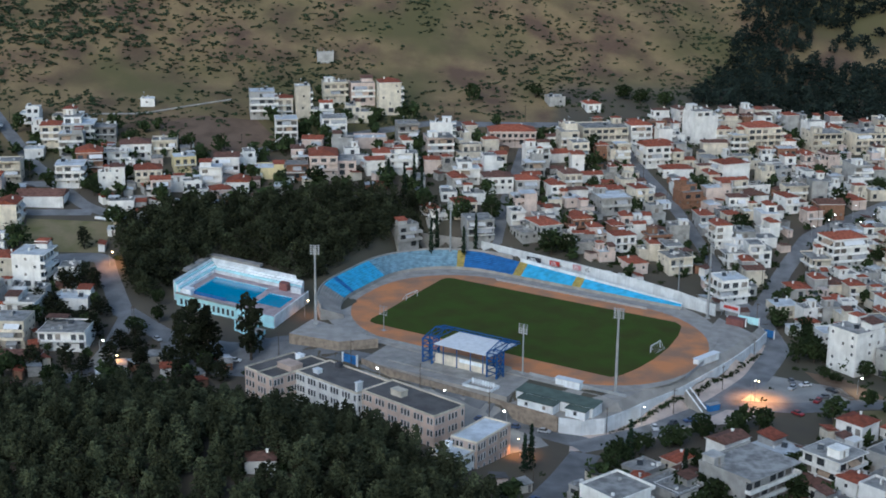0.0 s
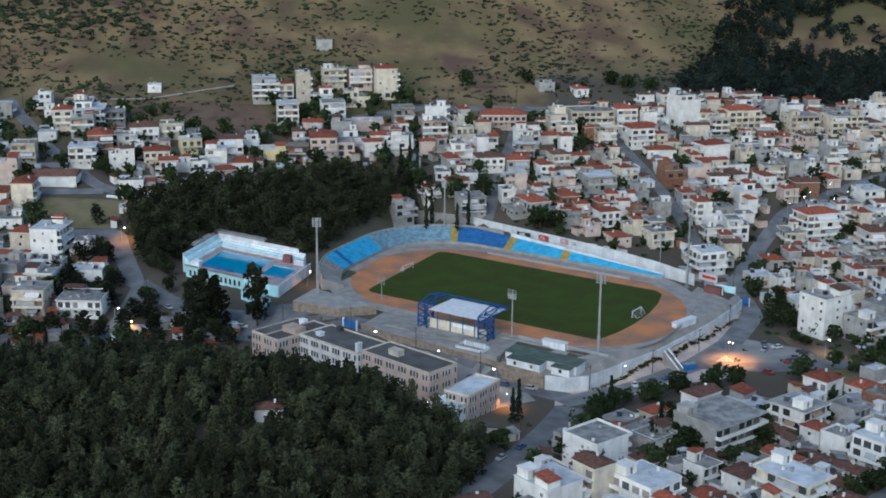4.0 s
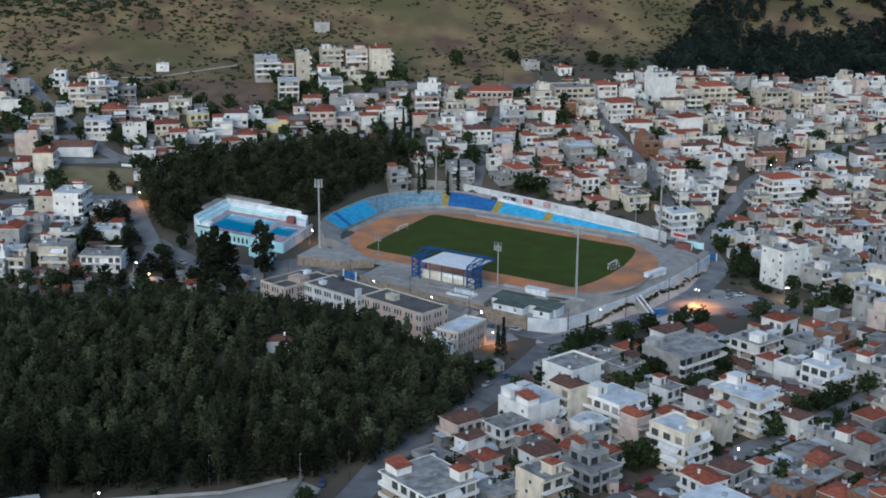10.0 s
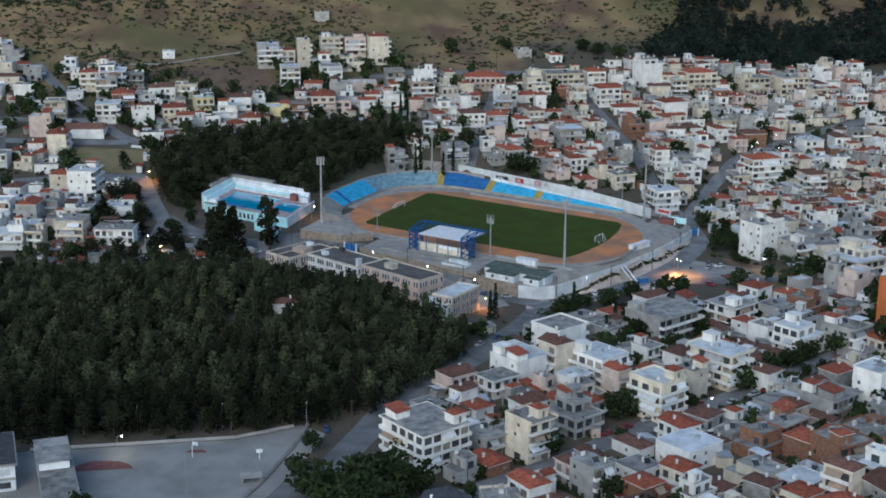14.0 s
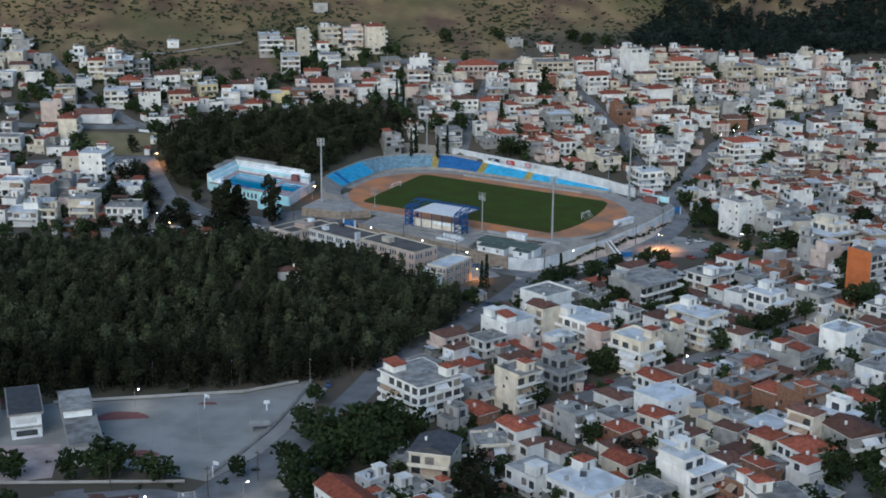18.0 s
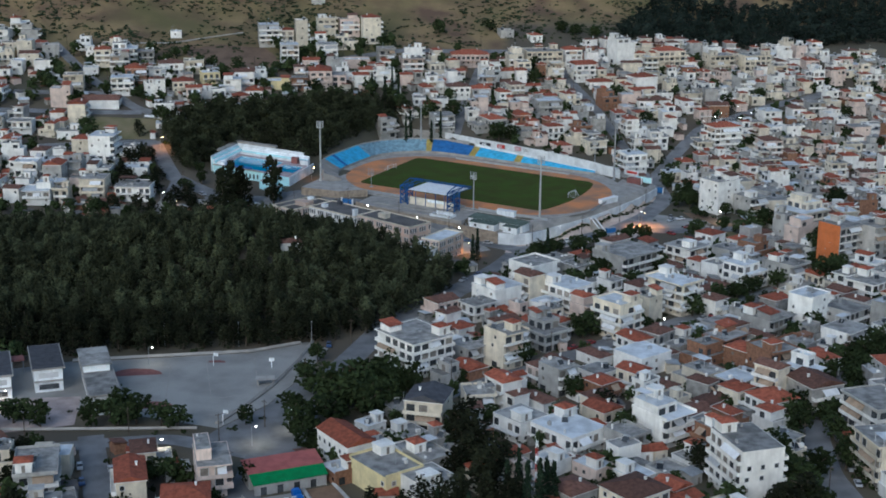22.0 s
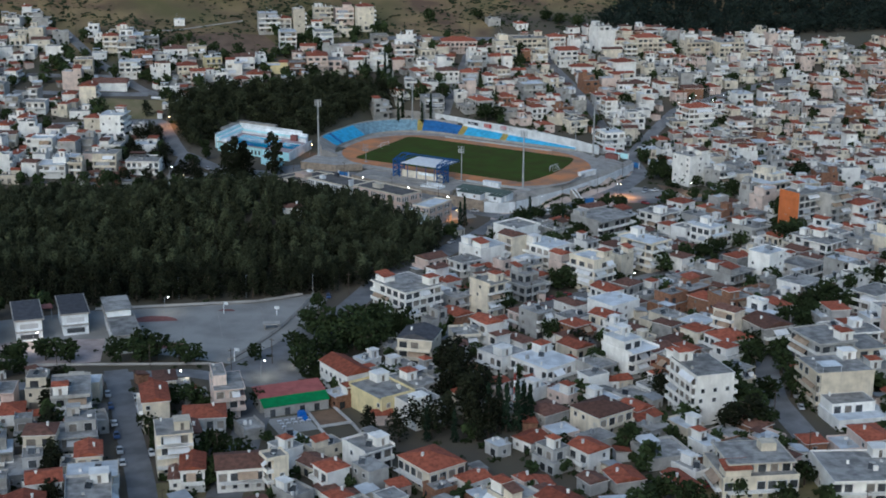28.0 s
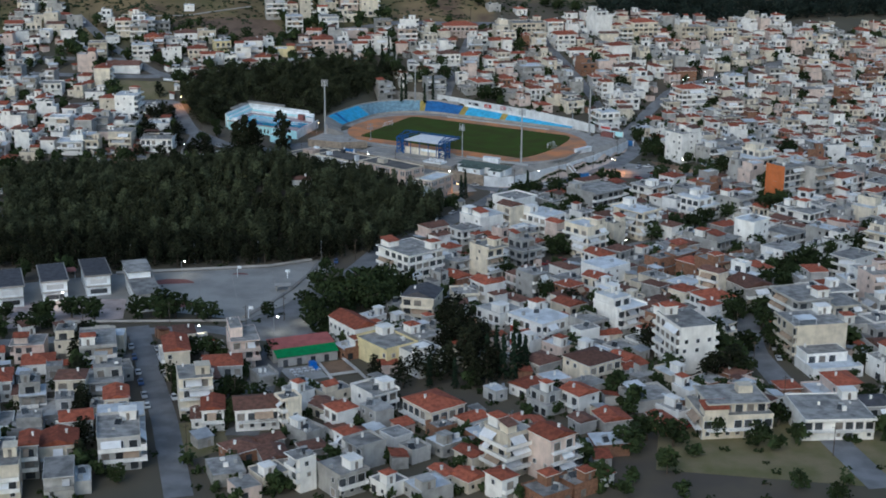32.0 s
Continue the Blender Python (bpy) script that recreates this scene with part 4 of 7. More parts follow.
# the outer retaining wall, white at the right and ochre stone along the street
WALLP = [(83, 50), (82.4, 40), (80, 21), (77.2, 7), (73.6, -9), (71.3, -19.4), (67.7, -31), (64.4, -39.5), (60.8, -52), (57.5, -61), (51.5, -67), (44.4, -69)]
WTOP = [-2.2, -2.4, -2.6, -2.8, -2.9, -3.0, -3.0, -3.0, -3.0, -2.9, -2.8, -2.8]
ring_wall("retaining_wall", WALLP, (-8.6, -8.6), WTOP, 0.5, WALLW, "high white curved retaining wall of the stadium")
STONE = mat("ochre_stone", (0.30, 0.24, 0.185), var=0.3, scale=0.6, fine=3)
ring_wall("street_wall", [(44, -69), (10, -69), (-22, -69), (-34, -68)], (-9, -9), (-2.6, 0.4), 0.5, STONE, "ochre stone retaining wall along the street")
b = Bld()
b.prism([raw(-60, -50), raw(-56, -68), raw(-36, -65), raw(-27, -54)], -8, 3.0, 0, 1)
tagged(new("apron", Bld().prism([st(a - 2.4, q) for a, q in WALLP[1:9]] + [st(52, -50), st(60, -30), st(64, 0), st(64, 50)], -8, -0.33).mesh("apron", CONC)), "worn concrete apron inside the white wall", "floor", kind="structure")
tagged(new("lower_platform", Bld().prism([st(43.8, -68.7), st(51, -66.7), st(57.6, -60.8), st(56, -57), st(25.05, -57), st(25.05, -68.7)], -8, -2.8).mesh("lower_platform", CONC)), "lower concrete platform with the changing rooms", "platform", kind="structure")
tagged(new("platform", Bld().prism([st(25, -68.7), st(25, -49), st(-34, -49), st(-34, -67.7)], -8, -0.36).mesh("platform", CONC)), "grey concrete platform behind the street wall", "platform", kind="structure")
tagged(new("terrace", b.mesh("terrace", [STONE, CONC])), "raised concrete terrace on ochre stone walls", "terrace", kind="structure")
b = Bld()
inner = [(q - 2.5, r) for q, r in WALLP[:9]]
for (p0, p1), (q0, q1), z0, z1 in zip(zip(inner, inner[1:]), zip(WALLP, WALLP[1:]), WTOP, WTOP[1:]):
    b.face([(*st(*p0), -0.345), (*st(*p1), -0.345), (*st(*q1), z1 - 0.12), (*st(*q0), z0 - 0.12)][::-1])
b.face([(*st(52, -49.8), -0.345), (*st(55.5, -57), -2.82), (*st(57.3, -60.8), -3.0), (*st(60.6, -52), -3.1), (*st(58.3, -52), -0.345)])
b.face([(*st(25.2, -56.8), -2.82), (*st(55.5, -57), -2.82), (*st(52, -49.8), -0.345), (*st(25.2, -50), -0.345)])
tagged(new("bank", b.mesh("bank", CONC)), "sloping worn concrete bank inside the white wall", "bank", kind="structure")
ring_wall("track_fence", [(70 * math.cos(radians(t)) * 0.98 + 2, 42 + 0 * t) for t in (120, 90, 60)], (-0.1, -0.1), (0.9, 0.9), 0.12, STEEL, "low metal rail along the track")
for k, (a0, b0, a1, b1) in enumerate(((-45, -47, -12, -47), (24, -47.5, 60, -47.5), (72, -20, 74, 10))):
    ring_wall("rail", [(a0, b0), (a1, b1)], (-0.1, -0.1), (1.0, 1.0), 0.12, STEEL, "low grey rail beside the track")

# floodlight masts
hb = Bld()
for z in range(5):
    hb.beam((-1.6, 0, 0.5 + 0.75 * z), (1.6, 0, 0.5 + 0.75 * z), 0.12)
for x in (-1.6, 1.6):
    hb.beam((x, 0, 0.2), (x, 0, 3.8), 0.12)
HEADF = hb.mesh("lamp_rack", STEEL)
lb = Bld()
lb.box(0, 0, -0.25, 0.25, 0.5, 0.25)
lb.box(0, -0.14, -0.2, 0.2, 0.42, 0.03, m=1)
FLOOD = lb.mesh("floodlight", [STEEL, FRAME])


def mast(x, y, z, h, yaw, racks=5, wide=4, label="tall tapered grey steel floodlight mast"):
    t = thing("floodlight_mast", x, y, z, yaw, label, "mast", "floodlight masts")
    b = Bld()
    b.tube((0, 0), 0.55 * h / 28, 0.3 * h / 28, -1, h, 12)
    b.box(0, 0, -0.5, 0.3, 1.6, 1.6)
    part("pole", b, STEEL, t)
    r = part("lamp_rack", HEADF, None, t, at=Matrix.Translation((0, -0.3, h - 3.2)))
    for i in range(racks):
        for j in range(wide):
            part("floodlight", FLOOD, None, r, at=Matrix.Translation((-1.3 + 2.6 * j / max(1, wide - 1), -0.15, 0.5 + 0.75 * i)))


mast(-75, -20.9, 5.5, 28, YAW + 0.6)
mast(28.2, -71.9, -0.2, 28, YAW + 3.4)
mast(69.7, 11.1, -0.2, 28.5, YAW + 2.4)
mast(-29.8, 81, top(-29.8, 81), 27, YAW - 0.3)
mast(-1.4, -55, -0.2, 17, YAW, 3, 4, "slim grey floodlight pole behind the grandstand")
mast(*st(40, 72), top(*st(40, 72)), 15, YAW, 2, 4, "slim grey floodlight pole beyond the stand")
t = thing("advertising_board", *st(66, 58), top(*st(66, 58)), YAW - 0.2, "white and red advertising board on posts", "sign")
b = Bld()
b.box(0, 0, 2.0, 5.0, 9, 0.15)
part("panel", b, CANOPY, t)
b = Bld()
b.box(0.5, -0.1, 3.0, 4.2, 6.5, 0.04)
part("bar", b, MATS["board_r"], t, "red bar of lettering")
for e in (-3.8, 3.8):
    b = Bld()
    b.box(e, 0.15, -0.5, 4.9, 0.2, 0.2)
    part("post", b, STEEL, t)
mast(-51.2, -12.3, -0.2, 9, YAW, 1, 2, "short grey lamp pole beside the track")

# covered grandstand with blue lattice towers
GS = thing("grandstand", *raw(10.2, -50), -0.1, YAW, "small grandstand with white canopy and blue steel lattice towers", "grandstand")
for k in range(6):
    b = Bld()
    b.box(0, 4.0 - k * 1.3, 0, 0.5 + 0.45 * k, 26, 1.3)
    part("tier", b, CONC, GS, "bare concrete seating tier")
b = Bld()
b.box(0, -5.6, -0.6, 3.6, 26, 0.4)
part("rear_wall", b, W_CREAM, GS, "dull beige rear wall")
b = Bld()
b.box(3, -5.85, 2.2, 3.5, 9, 0.1)
part("white_panel", b, WALLW, GS)
b = Bld()
b.face([(-11, -7.5, 7.4), (11.5, -7.5, 7.4), (14.5, 5.8, 8.6), (-9, 5.8, 8.6)])
b.face([(-11, -7.5, 7.2), (-9, 5.8, 8.4), (14.5, 5.8, 8.4), (11.5, -7.5, 7.2)])
b.face([(-11, -7.5, 7.2), (11.5, -7.5, 7.2), (11.5, -7.5, 7.4), (-11, -7.5, 7.4)])
part("canopy", b, CANOPY, GS, "white sheet canopy")
for tx in (-13.5, 12.5):
    tw = Bld()
    c4 = [(tx - 1.9, -7.6), (tx + 1.9, -7.6), (tx + 1.9, -3.4), (tx - 1.9, -3.4)]
    for p in c4:
        tw.beam((*p, -0.6), (*p, 8.6), 0.55)
    for z in (2.2, 4.4, 6.6, 8.6):
        for p, q in zip(c4, c4[1:] + c4[:1]):
            tw.beam((*p, z), (*q, z), 0.3)
            tw.beam((*p, z - 2.1), (*q, z), 0.24)
    for s in (-1.9, 1.9):
        tw.beam((tx + s, -7.6, 8.6), (tx + s, 0, 10.6), 0.34)
        tw.beam((tx + s, 0, 10.6), (tx + s, 6.4, 9.4), 0.34)
        tw.beam((tx + s, -3.4, 8.6), (tx + s, 6.4, 8.7), 0.3)
        tw.beam((tx + s, -3.4, 8.6), (tx + s, 0, 10.6), 0.2)
        tw.beam((tx + s, 2, 8.7), (tx + s, 0, 10.6), 0.2)
    tw.beam((tx - 1.9, 0, 10.6), (tx + 1.9, 0, 10.6), 0.3)
    tw.beam((tx - 1.9, 0, 10.6), (tx + 1.9, 6.4, 9.4), 0.2)
    part("lattice_tower", tw, STEELB, GS, "deep blue steel lattice tower")
b = Bld()
for y, z in ((6.4, 9.3), (5.2, 8.9)):
    b.beam((-15, y, z), (14.5, y, z), 0.26)
for i in range(14):
    x = -15 + 29.5 * i / 13
    b.beam((x, 6.4, 9.3), (x + 1.1, 5.2, 8.9), 0.14)
part("front_truss", b, STEELB, GS, "blue steel front truss")
b = Bld()
for x in (-8, -2.5, 3, 8):
    b.beam((x, -6.0, -0.6), (x, -6.0, 7.3), 0.3)
part("rear_posts", b, STEELB, GS)

# pale concrete floor, white enclosure with posts, sheds and containers inside the wall
b = Bld()
b.prism([raw(-16, -63), raw(28, -63), raw(26, -56), raw(-14, -56)], -0.35, 0.02)
tagged(new("apron", b.mesh("apron", PAVE)), "pale paved apron behind the grandstand", "pavement", kind="structure")
t = thing("white_enclosure", *raw(24, -66), -0.3, YAW, "low white concrete enclosure with a row of white posts", "enclosure")
b = Bld()
for sy in (-2.6, 2.6):
    b.box(0, sy, 0, 0.9, 11, 0.3)
for sx in (-5.35, 5.35):
    b.box(sx, 0, 0, 0.9, 0.3, 4.9)
part("parapet", b, WALLW, t)
for i in range(9):
    b = Bld()
    b.box(-4 + i, 1.4, 0, 1.9, 0.5, 0.3)
    part("post", b, WALLW, t)


def shed(a, bb, w, d, h, roofm, wallm, label, tilt=0.5, z=-0.3, frame_fn=raw, doors=3):
    t = thing("shed", *frame_fn(a, bb), z, YAW, label, "shed")
    b = Bld()
    b.box(0, 0, -0.3, h, w, d)
    part("wall", b, wallm, t)
    b = Bld()
    k = [(-w / 2 - 0.3, -d / 2 - 0.3), (w / 2 + 0.3, -d / 2 - 0.3), (w / 2 + 0.3, d / 2 + 0.3), (-w / 2 - 0.3, d / 2 + 0.3)]
    zz = [h + 0.01, h + 0.01, h + tilt, h + tilt]
    b.face([(p[0], p[1], q + 0.14) for p, q in zip(k, zz)])
    for i in range(4):
        j = (i + 1) % 4
        b.face([(k[i][0], k[i][1], zz[i]), (k[j][0], k[j][1], zz[j]), (k[j][0], k[j][1], zz[j] + 0.14), (k[i][0], k[i][1], zz[i] + 0.14)])
    part("roof", b, roofm, t)
    for i in range(doors):
        part("window", WINS[i % 2], None, t, at=Matrix.Translation((-w / 2 + (i + 0.5) * w / doors, -d / 2 - 0.01, 1.6)))
    return t


R_GREEN = mat("grey_green_sheet", (0.10, 0.13, 0.11), var=0.25, scale=0.3)
shed(50, -60.5, 28, 6.2, 3.2, R_GREEN, WALLW, "long white changing-room shed with grey-green roof", 0.6, z=-2.75)
shed(46, -66.4, 13, 4.0, 2.8, R_GREEN, WALLW, "white shed with grey-green roof beside the wall", 0.3, z=-2.75, doors=2)
shed(59.5, -65.2, 7, 3.0, 2.6, R_GREEN, WALLW, "small white shed beside the wall", 0.3, z=-2.75, doors=1)
shed(47, -48.6, 9, 2.2, 2.3, CANOPY, WALLW, "white team dugout beside the track", 0.1, doors=0)


t = thing("hut", *st(73.2, 1), -0.35, YAW + 1.38, "long low white hut beside the curved wall", "hut")
part("wall", Bld().box(0, 0, -0.4, 2.1, 12, 2.2), WALLW, t)
part("roof", Bld().box(0, 0, 2.104, 2.25, 12.6, 2.8), CANOPY, t)
for x, y, w in ((54.1, -61.3, 3.0), (60.9, -65.3, 4.2)):
    t = thing("booth", x, y, top(x, y), 0.5, "small deep blue metal booth below the white wall", "booth", "blue booths")
    part("body", Bld().box(0, 0, -0.3, 2.3, w, 1.8), SEATD, t)
    part("roof", Bld().box(0, 0, 2.304, 2.42, w + 0.4, 2.2), STEEL, t)
for a, bb, w, m, l in ((72, 46, 7, "c", "dark red kiosk with a flat roof"), (75.5, 51, 8, "a", "aqua painted fence panel"), (81, 54, 8, "d", "deep blue metal gate"), (80.5, 46, 7, "d", "deep blue metal gate")):
    t = thing("gate", *st(a, bb), top(*st(a, bb)) - 0.2, YAW if a != 80.5 else YAW + 1.4, l + " at the stadium entrance", "gate")
    b = Bld()
    b.box(0, 0, 0, 2.8, w, 0.3 if m != "c" else 3.5)
    part("panel", b, {"c": RUST, "a": AQUA, "d": SEATD}[m], t)
    for s in (-1, 1):
        b = Bld()
        b.box(s * (w / 2 + 0.2), 0, -0.4, 3.1, 0.35, 0.4)
        part("post", b, WALLW, t)
for a, bb, w in ((33, -68.1, 4.2), (-27, -70, 5.5)):
    x, y = raw(a + 6, bb) if a > 0 else raw(a, bb)
    t = thing("gate", x, y, top(x, y) - 0.2, YAW, "blue metal gate with white posts", "gate")
    b = Bld()
    b.box(0, 0, 0, 3.2, w, 0.2)
    part("leaf", b, SEATD, t)
    for s in (-1, 1):
        b = Bld()
        b.box(s * (w / 2 + 0.35), 0, -0.4, 3.6, 0.6, 0.6)
        part("post", b, WALLW, t)
# stairway through the wall
t = thing("stairway", *st(72, -22), -8.2, YAW, "straight concrete stairway through the white wall", "stairs")
for i in range(16):
    b = Bld()
    b.box(2 + i * 0.5, -1 - i * 0.22, 0, 5.3 - i * 0.32, 1.0, 2.6)
    part("step", b, CONC, t)
for s in (-1.5, 1.5):
    b = Bld()
    b.beam((2, -1 + s, 6.2), (9.8, -4.4 + s, 1.2), 0.35)
    part("parapet", b, WALLW, t)

# ================= swimming pool =================
POOL = thing("swimming_pool", *raw(-99, -42), 0, YAW, "open-air swimming pool on a raised aqua-painted deck", "pool")


def pbox(name, a0, a1, b0, b1, z0, z1, material, label="", topm=None):
    """A block of the pool, whose plan leans to follow the slope."""
    b = Bld()
    b.prism([(a + 99 - 0.33 * (q + 42), q + 42) for a, q in ((a0, b0), (a1, b0), (a1, b1), (a0, b1))], z0, z1, 0, None if topm is None else 1)
    return part(name, b, [material] + ([topm] if topm else []), POOL, label)


DECK = mat("pool_deck", (0.50, 0.40, 0.40), var=0.25, scale=0.3)
for a0, a1, b0, b1 in ((-125, -122, -60, -28), (-122, -94, -60, -54), (-122, -94, -32, -28), (-94, -91, -60, -28), (-91, -79, -60, -49), (-91, -79, -36, -28), (-79, -76, -60, -28)):
    pbox("deck", a0, a1, b0, b1, -1, 3.8, AQUA, topm=DECK)
pbox("water", -122, -94, -54, -32, 2.0, 3.55, WATER, "clear turquoise water")
pbox("water", -91, -79, -49, -36, 2.5, 3.6, WATER, "clear turquoise water")
pbox("front_parapet", -125, -94, -60.4, -60, -1.5, 5.0, AQUA, "pale aqua front wall")
pbox("parapet_cap", -125.2, -93.8, -61.2, -59.8, 5.004, 5.25, CONC, "grey concrete cap")
pbox("front_parapet", -93.8, -76, -60.4, -60, -2, 4.5, AQUA, "pale aqua front wall")
pbox("side_parapet", -76, -75.6, -60, -28, -1.2, 4.8, WALLW, "whitewashed parapet")
for k in range(4):
    pbox("tier", -125, -80, -28 + k, -27 + k, 0, 4.8 + 0.75 * k, WALLW if k != 1 else AQUA)
pbox("back_wall", -129, -84, -24, -23.6, 0, 8.4, WALLW, "white rear wall")
pbox("back_canopy", -131, -103, -23.5, -20.5, 8.3, 9.3, CONC, "grey concrete roof strip")
for k in range(4):
    pbox("side_tier", -126 - k, -125 - k, -56, -24.1, 0, 4.8 + 0.75 * k, AQUA if k % 2 else WALLW)
pbox("side_wall", -129.5, -129.1, -56, -24.1, 0, 8.0, WALLW, "white side wall")
pbox("side_canopy", -132.5, -129.6, -44, -20.4, 7.8, 8.8, CONC, "grey concrete roof strip")
pbox("hut", -89, -85, -31, -28.2, 3.8, 6.8, RUST, "red hut with open front")
pbox("hut", -83, -78, -31, -29, 3.8, 6.0, WALLW)
pbox("hut", -124, -119.5, -57.5, -54, 3.8, 6.2, WALLW)
pbox("divider", -121, -103, -54.5, -54.2, 3.8, 5.0, SEATD, "blue net screen")
for i in range(12):
    pbox("window", -123 + i * 2.4, -121.9 + i * 2.4, -60.52, -60.4, 1.0, 3.2, GLASS)
pbox("annex", -92, -82, -66, -60.5, -2.5, 2.0, AQUA, topm=CONC)
pbox("annex", -82, -77, -71, -65.5, -3.5, 1.2, AQUA, topm=CONC)


# ================= long school building =================
def civic(a0, a1, b0, b1, zlo, ztop, wallm, label, storeys=3, name="school_building", rows="f", extra=None, frame_fn=raw, roofm=None, turn=0.0):
    ca, cb = (a0 + a1) / 2, (b0 + b1) / 2
    x, y = frame_fn(ca, cb)
    t = thing(name, x, y, zlo, YAW + turn, label, "building")
    w, d, H = a1 - a0, b1 - b0, ztop - zlo
    b = Bld()
    b.box(0, 0, -1, H, w, d)
    part("wall", b, wallm, t)
    for sy in (-1, 1):
        part("parapet", Bld().box(0, sy * (d / 2 - 0.1), H + 0.004, H + 0.6, w, 0.2), W_CREAM, t, "pale parapet")
    for sx in (-1, 1):
        part("parapet", Bld().box(sx * (w / 2 - 0.1), 0, H + 0.004, H + 0.6, 0.2, d - 0.4), W_CREAM, t, "pale parapet")
    b = Bld()
    b.box(0, 0, H + 0.004, H + 0.08, w - 0.41, d - 0.41)
    part("roof", b, roofm or R_FLAT, t)
    fh = H / storeys
    for L, off, A in ((w, d, 0), (d, w, math.pi / 2), (d, w, -math.pi / 2)):
        m = int((L - 1) / 1.35)
        for fl in range(storeys):
            for i in range(m):
                if i % 4 == 3 or fl == 0 and i % 2:
                    continue
                u = -L / 2 + (i + 0.7) * L / (m + 0.4)
                part("window", NARROW, None, t, at=Matrix.Translation((math.cos(A) * u + math.sin(A) * (off / 2 + 0.01), math.sin(A) * u - math.cos(A) * (off / 2 + 0.01), fl * fh + fh * 0.58)) @ Matrix.Rotation(A, 4, "Z"))
    for px, py, pw, pd, ph, pm in extra or ():
        b = Bld()
        b.box(px, py, H + 0.08, H + ph, pw, pd)
        b.box(px, py, H + ph + 0.004, H + ph + 0.2, pw + 0.3, pd + 0.3)
        part("roof_house", b, pm, t)
    return t


W_PEACH = mat("peach_render", (0.62, 0.475, 0.39), var=0.18, scale=0.3)


def wing(u, v):
    """The long school's own axes, turned a little from the stadium's."""
    return raw(2 + 0.986 * u + 0.165 * v, -97 - 0.165 * u + 0.986 * v)


TURN = radians(-9.5)
civic(-46.5, -37.8, -13, 8, -8, 2.0, W_PEACH, "peach wing of the long school with a flat tarred roof", 3, extra=[(2, 8, 2.6, 1.8, 1.8, WALLW)], roofm=R_TAR, frame_fn=wing, turn=TURN)
civic(-37.7, -29.6, -15, 8.4, -8, 2.9, W_PEACH, "peach stair wing of the long school with a tarred roof", 3, extra=[(0, -1.0, 7, 5, 1.9, W_PEACH)], roofm=R_TAR, frame_fn=wing, turn=TURN)
civic(-29.5, -0.1, -5.2, 9.6, -8, 3.0, W_WHITE, "long white middle wing of the school with rows of windows", 3, extra=[(-9, -3, 2.5, 2, 1.3, WALLW), (13, -5, 1.2, 2.2, 3.0, WALLW), (-8, 5.5, 2, 1.6, 1.4, R_DARK)], roofm=R_TAR, frame_fn=wing, turn=TURN)
civic(0, 31.6, -3.0, 10.4, -8, 3.6, W_PEACH, "peach end wing of the long school with a tarred roof", 3, extra=[(-5, -1, 4.6, 3.0, 1.9, W_CREAM)], roofm=R_TAR, frame_fn=wing, turn=TURN)
civic(43, 52.2, -111.5, -93, -8.2, 2.0, W_PEACH, "small peach block with a pale flat roof", 3, roofm=R_PALE)
civic(41.5, 51.5, -119.5, -111.7, -8.2, -0.6, W_WHITE, "low white block with a pale flat roof", 2, roofm=R_PALE, extra=[(-3, 2, 2.0, 1.8, 1.8, WALLW)])
house(-73.5, -153, 5, 8, 7, 1, "hipo", "w", "", 0, label="small white house with a brown tile roof among the pines")

# ================= school beside the yard =================
SY0 = top(-130, -262)


def school_block(x, y, w, d, h, label, roofm=R_DARK):
    t = thing("school_pavilion", x, y, SY0, radians(20), label, "building", "pavilions of the school")
    b = Bld()
    b.box(0, 0, -1, h, w, d)
    part("wall", b, WALLW, t)
    b = Bld()
    b.box(0, 0, h + 0.004, h + 0.5, w + 1.6, d + 1.6)
    part("roof_slab", b, CONC, t)
    b = Bld()
    b.box(0, 0, h + 0.504, h + 0.56, w + 0.9, d + 0.9)
    part("roof_surface", b, roofm, t, "dark bitumen roof surface")
    b = Bld()
    b.box(0, -d / 2 - 0.5, h * 0.5 - 0.12, h * 0.5 + 0.12, w + 0.4, 1.0)
    part("canopy", b, CONC, t)
    for k in range(2):
        # lower sheet's dark colour stands in for the shaded recess; upper is a white panel
        b = Bld()
        b.box(0, -d / 2 - 0.03, 0.9 + k * h * 0.5, 2.6 + k * h * 0.5, w * 0.7, 0.08)
        part("window", b, GLASS if k == 0 else FRAME, t)
        for A in (-math.pi / 2, math.pi / 2):
            for i in range(int(d / 3.2)):
                part("window", WINS[0], None, t, at=Matrix.Translation((math.sin(A) * (w / 2 + 0.01), -d / 2 + 1.6 + 3.2 * i, 1.8 + k * h * 0.5)) @ Matrix.Rotation(A, 4, "Z"))
    return t


for sx, sy, lab in ((-139.7, -260.8, "with a dark flat roof"), (-153.6, -268.5, "with a dark flat roof and lit bay"), (-167.5, -276.2, "with a dark flat roof"), (-181.4, -283.9, "with a dark flat roof")):
    school_block(sx, sy, 8.6, 22, 7.6, "white school pavilion " + lab)
school_block(-119.5, -273, 8.2, 35, 6.2, "pale school hall with a grey stepped roof", R_FLAT)
t = thing("roof_room", -123.4, -263.2, SY0 + 6.76, radians(20), "low pale room on the hall roof", "roof room")
part("wall", Bld().box(0, 0, 0, 2.3, 8.0, 15.5), WALLW, t)
part("roof", Bld().box(0, 0, 2.304, 2.6, 9.4, 17), R_FLAT, t)
t = thing("walkway_roof", -149.2, -259.4, SY0, radians(20), "red-brown link roof between school pavilions", "roof")
b = Bld()
b.box(0, 4, 5.2, 5.5, 4.0, 5)
part("sheet", b, RUST, t)
b = Bld()
b.box(-1.7, 4, 0, 5.2, 0.25, 0.25)
b.box(1.7, 4, 0, 5.2, 0.25, 0.25)
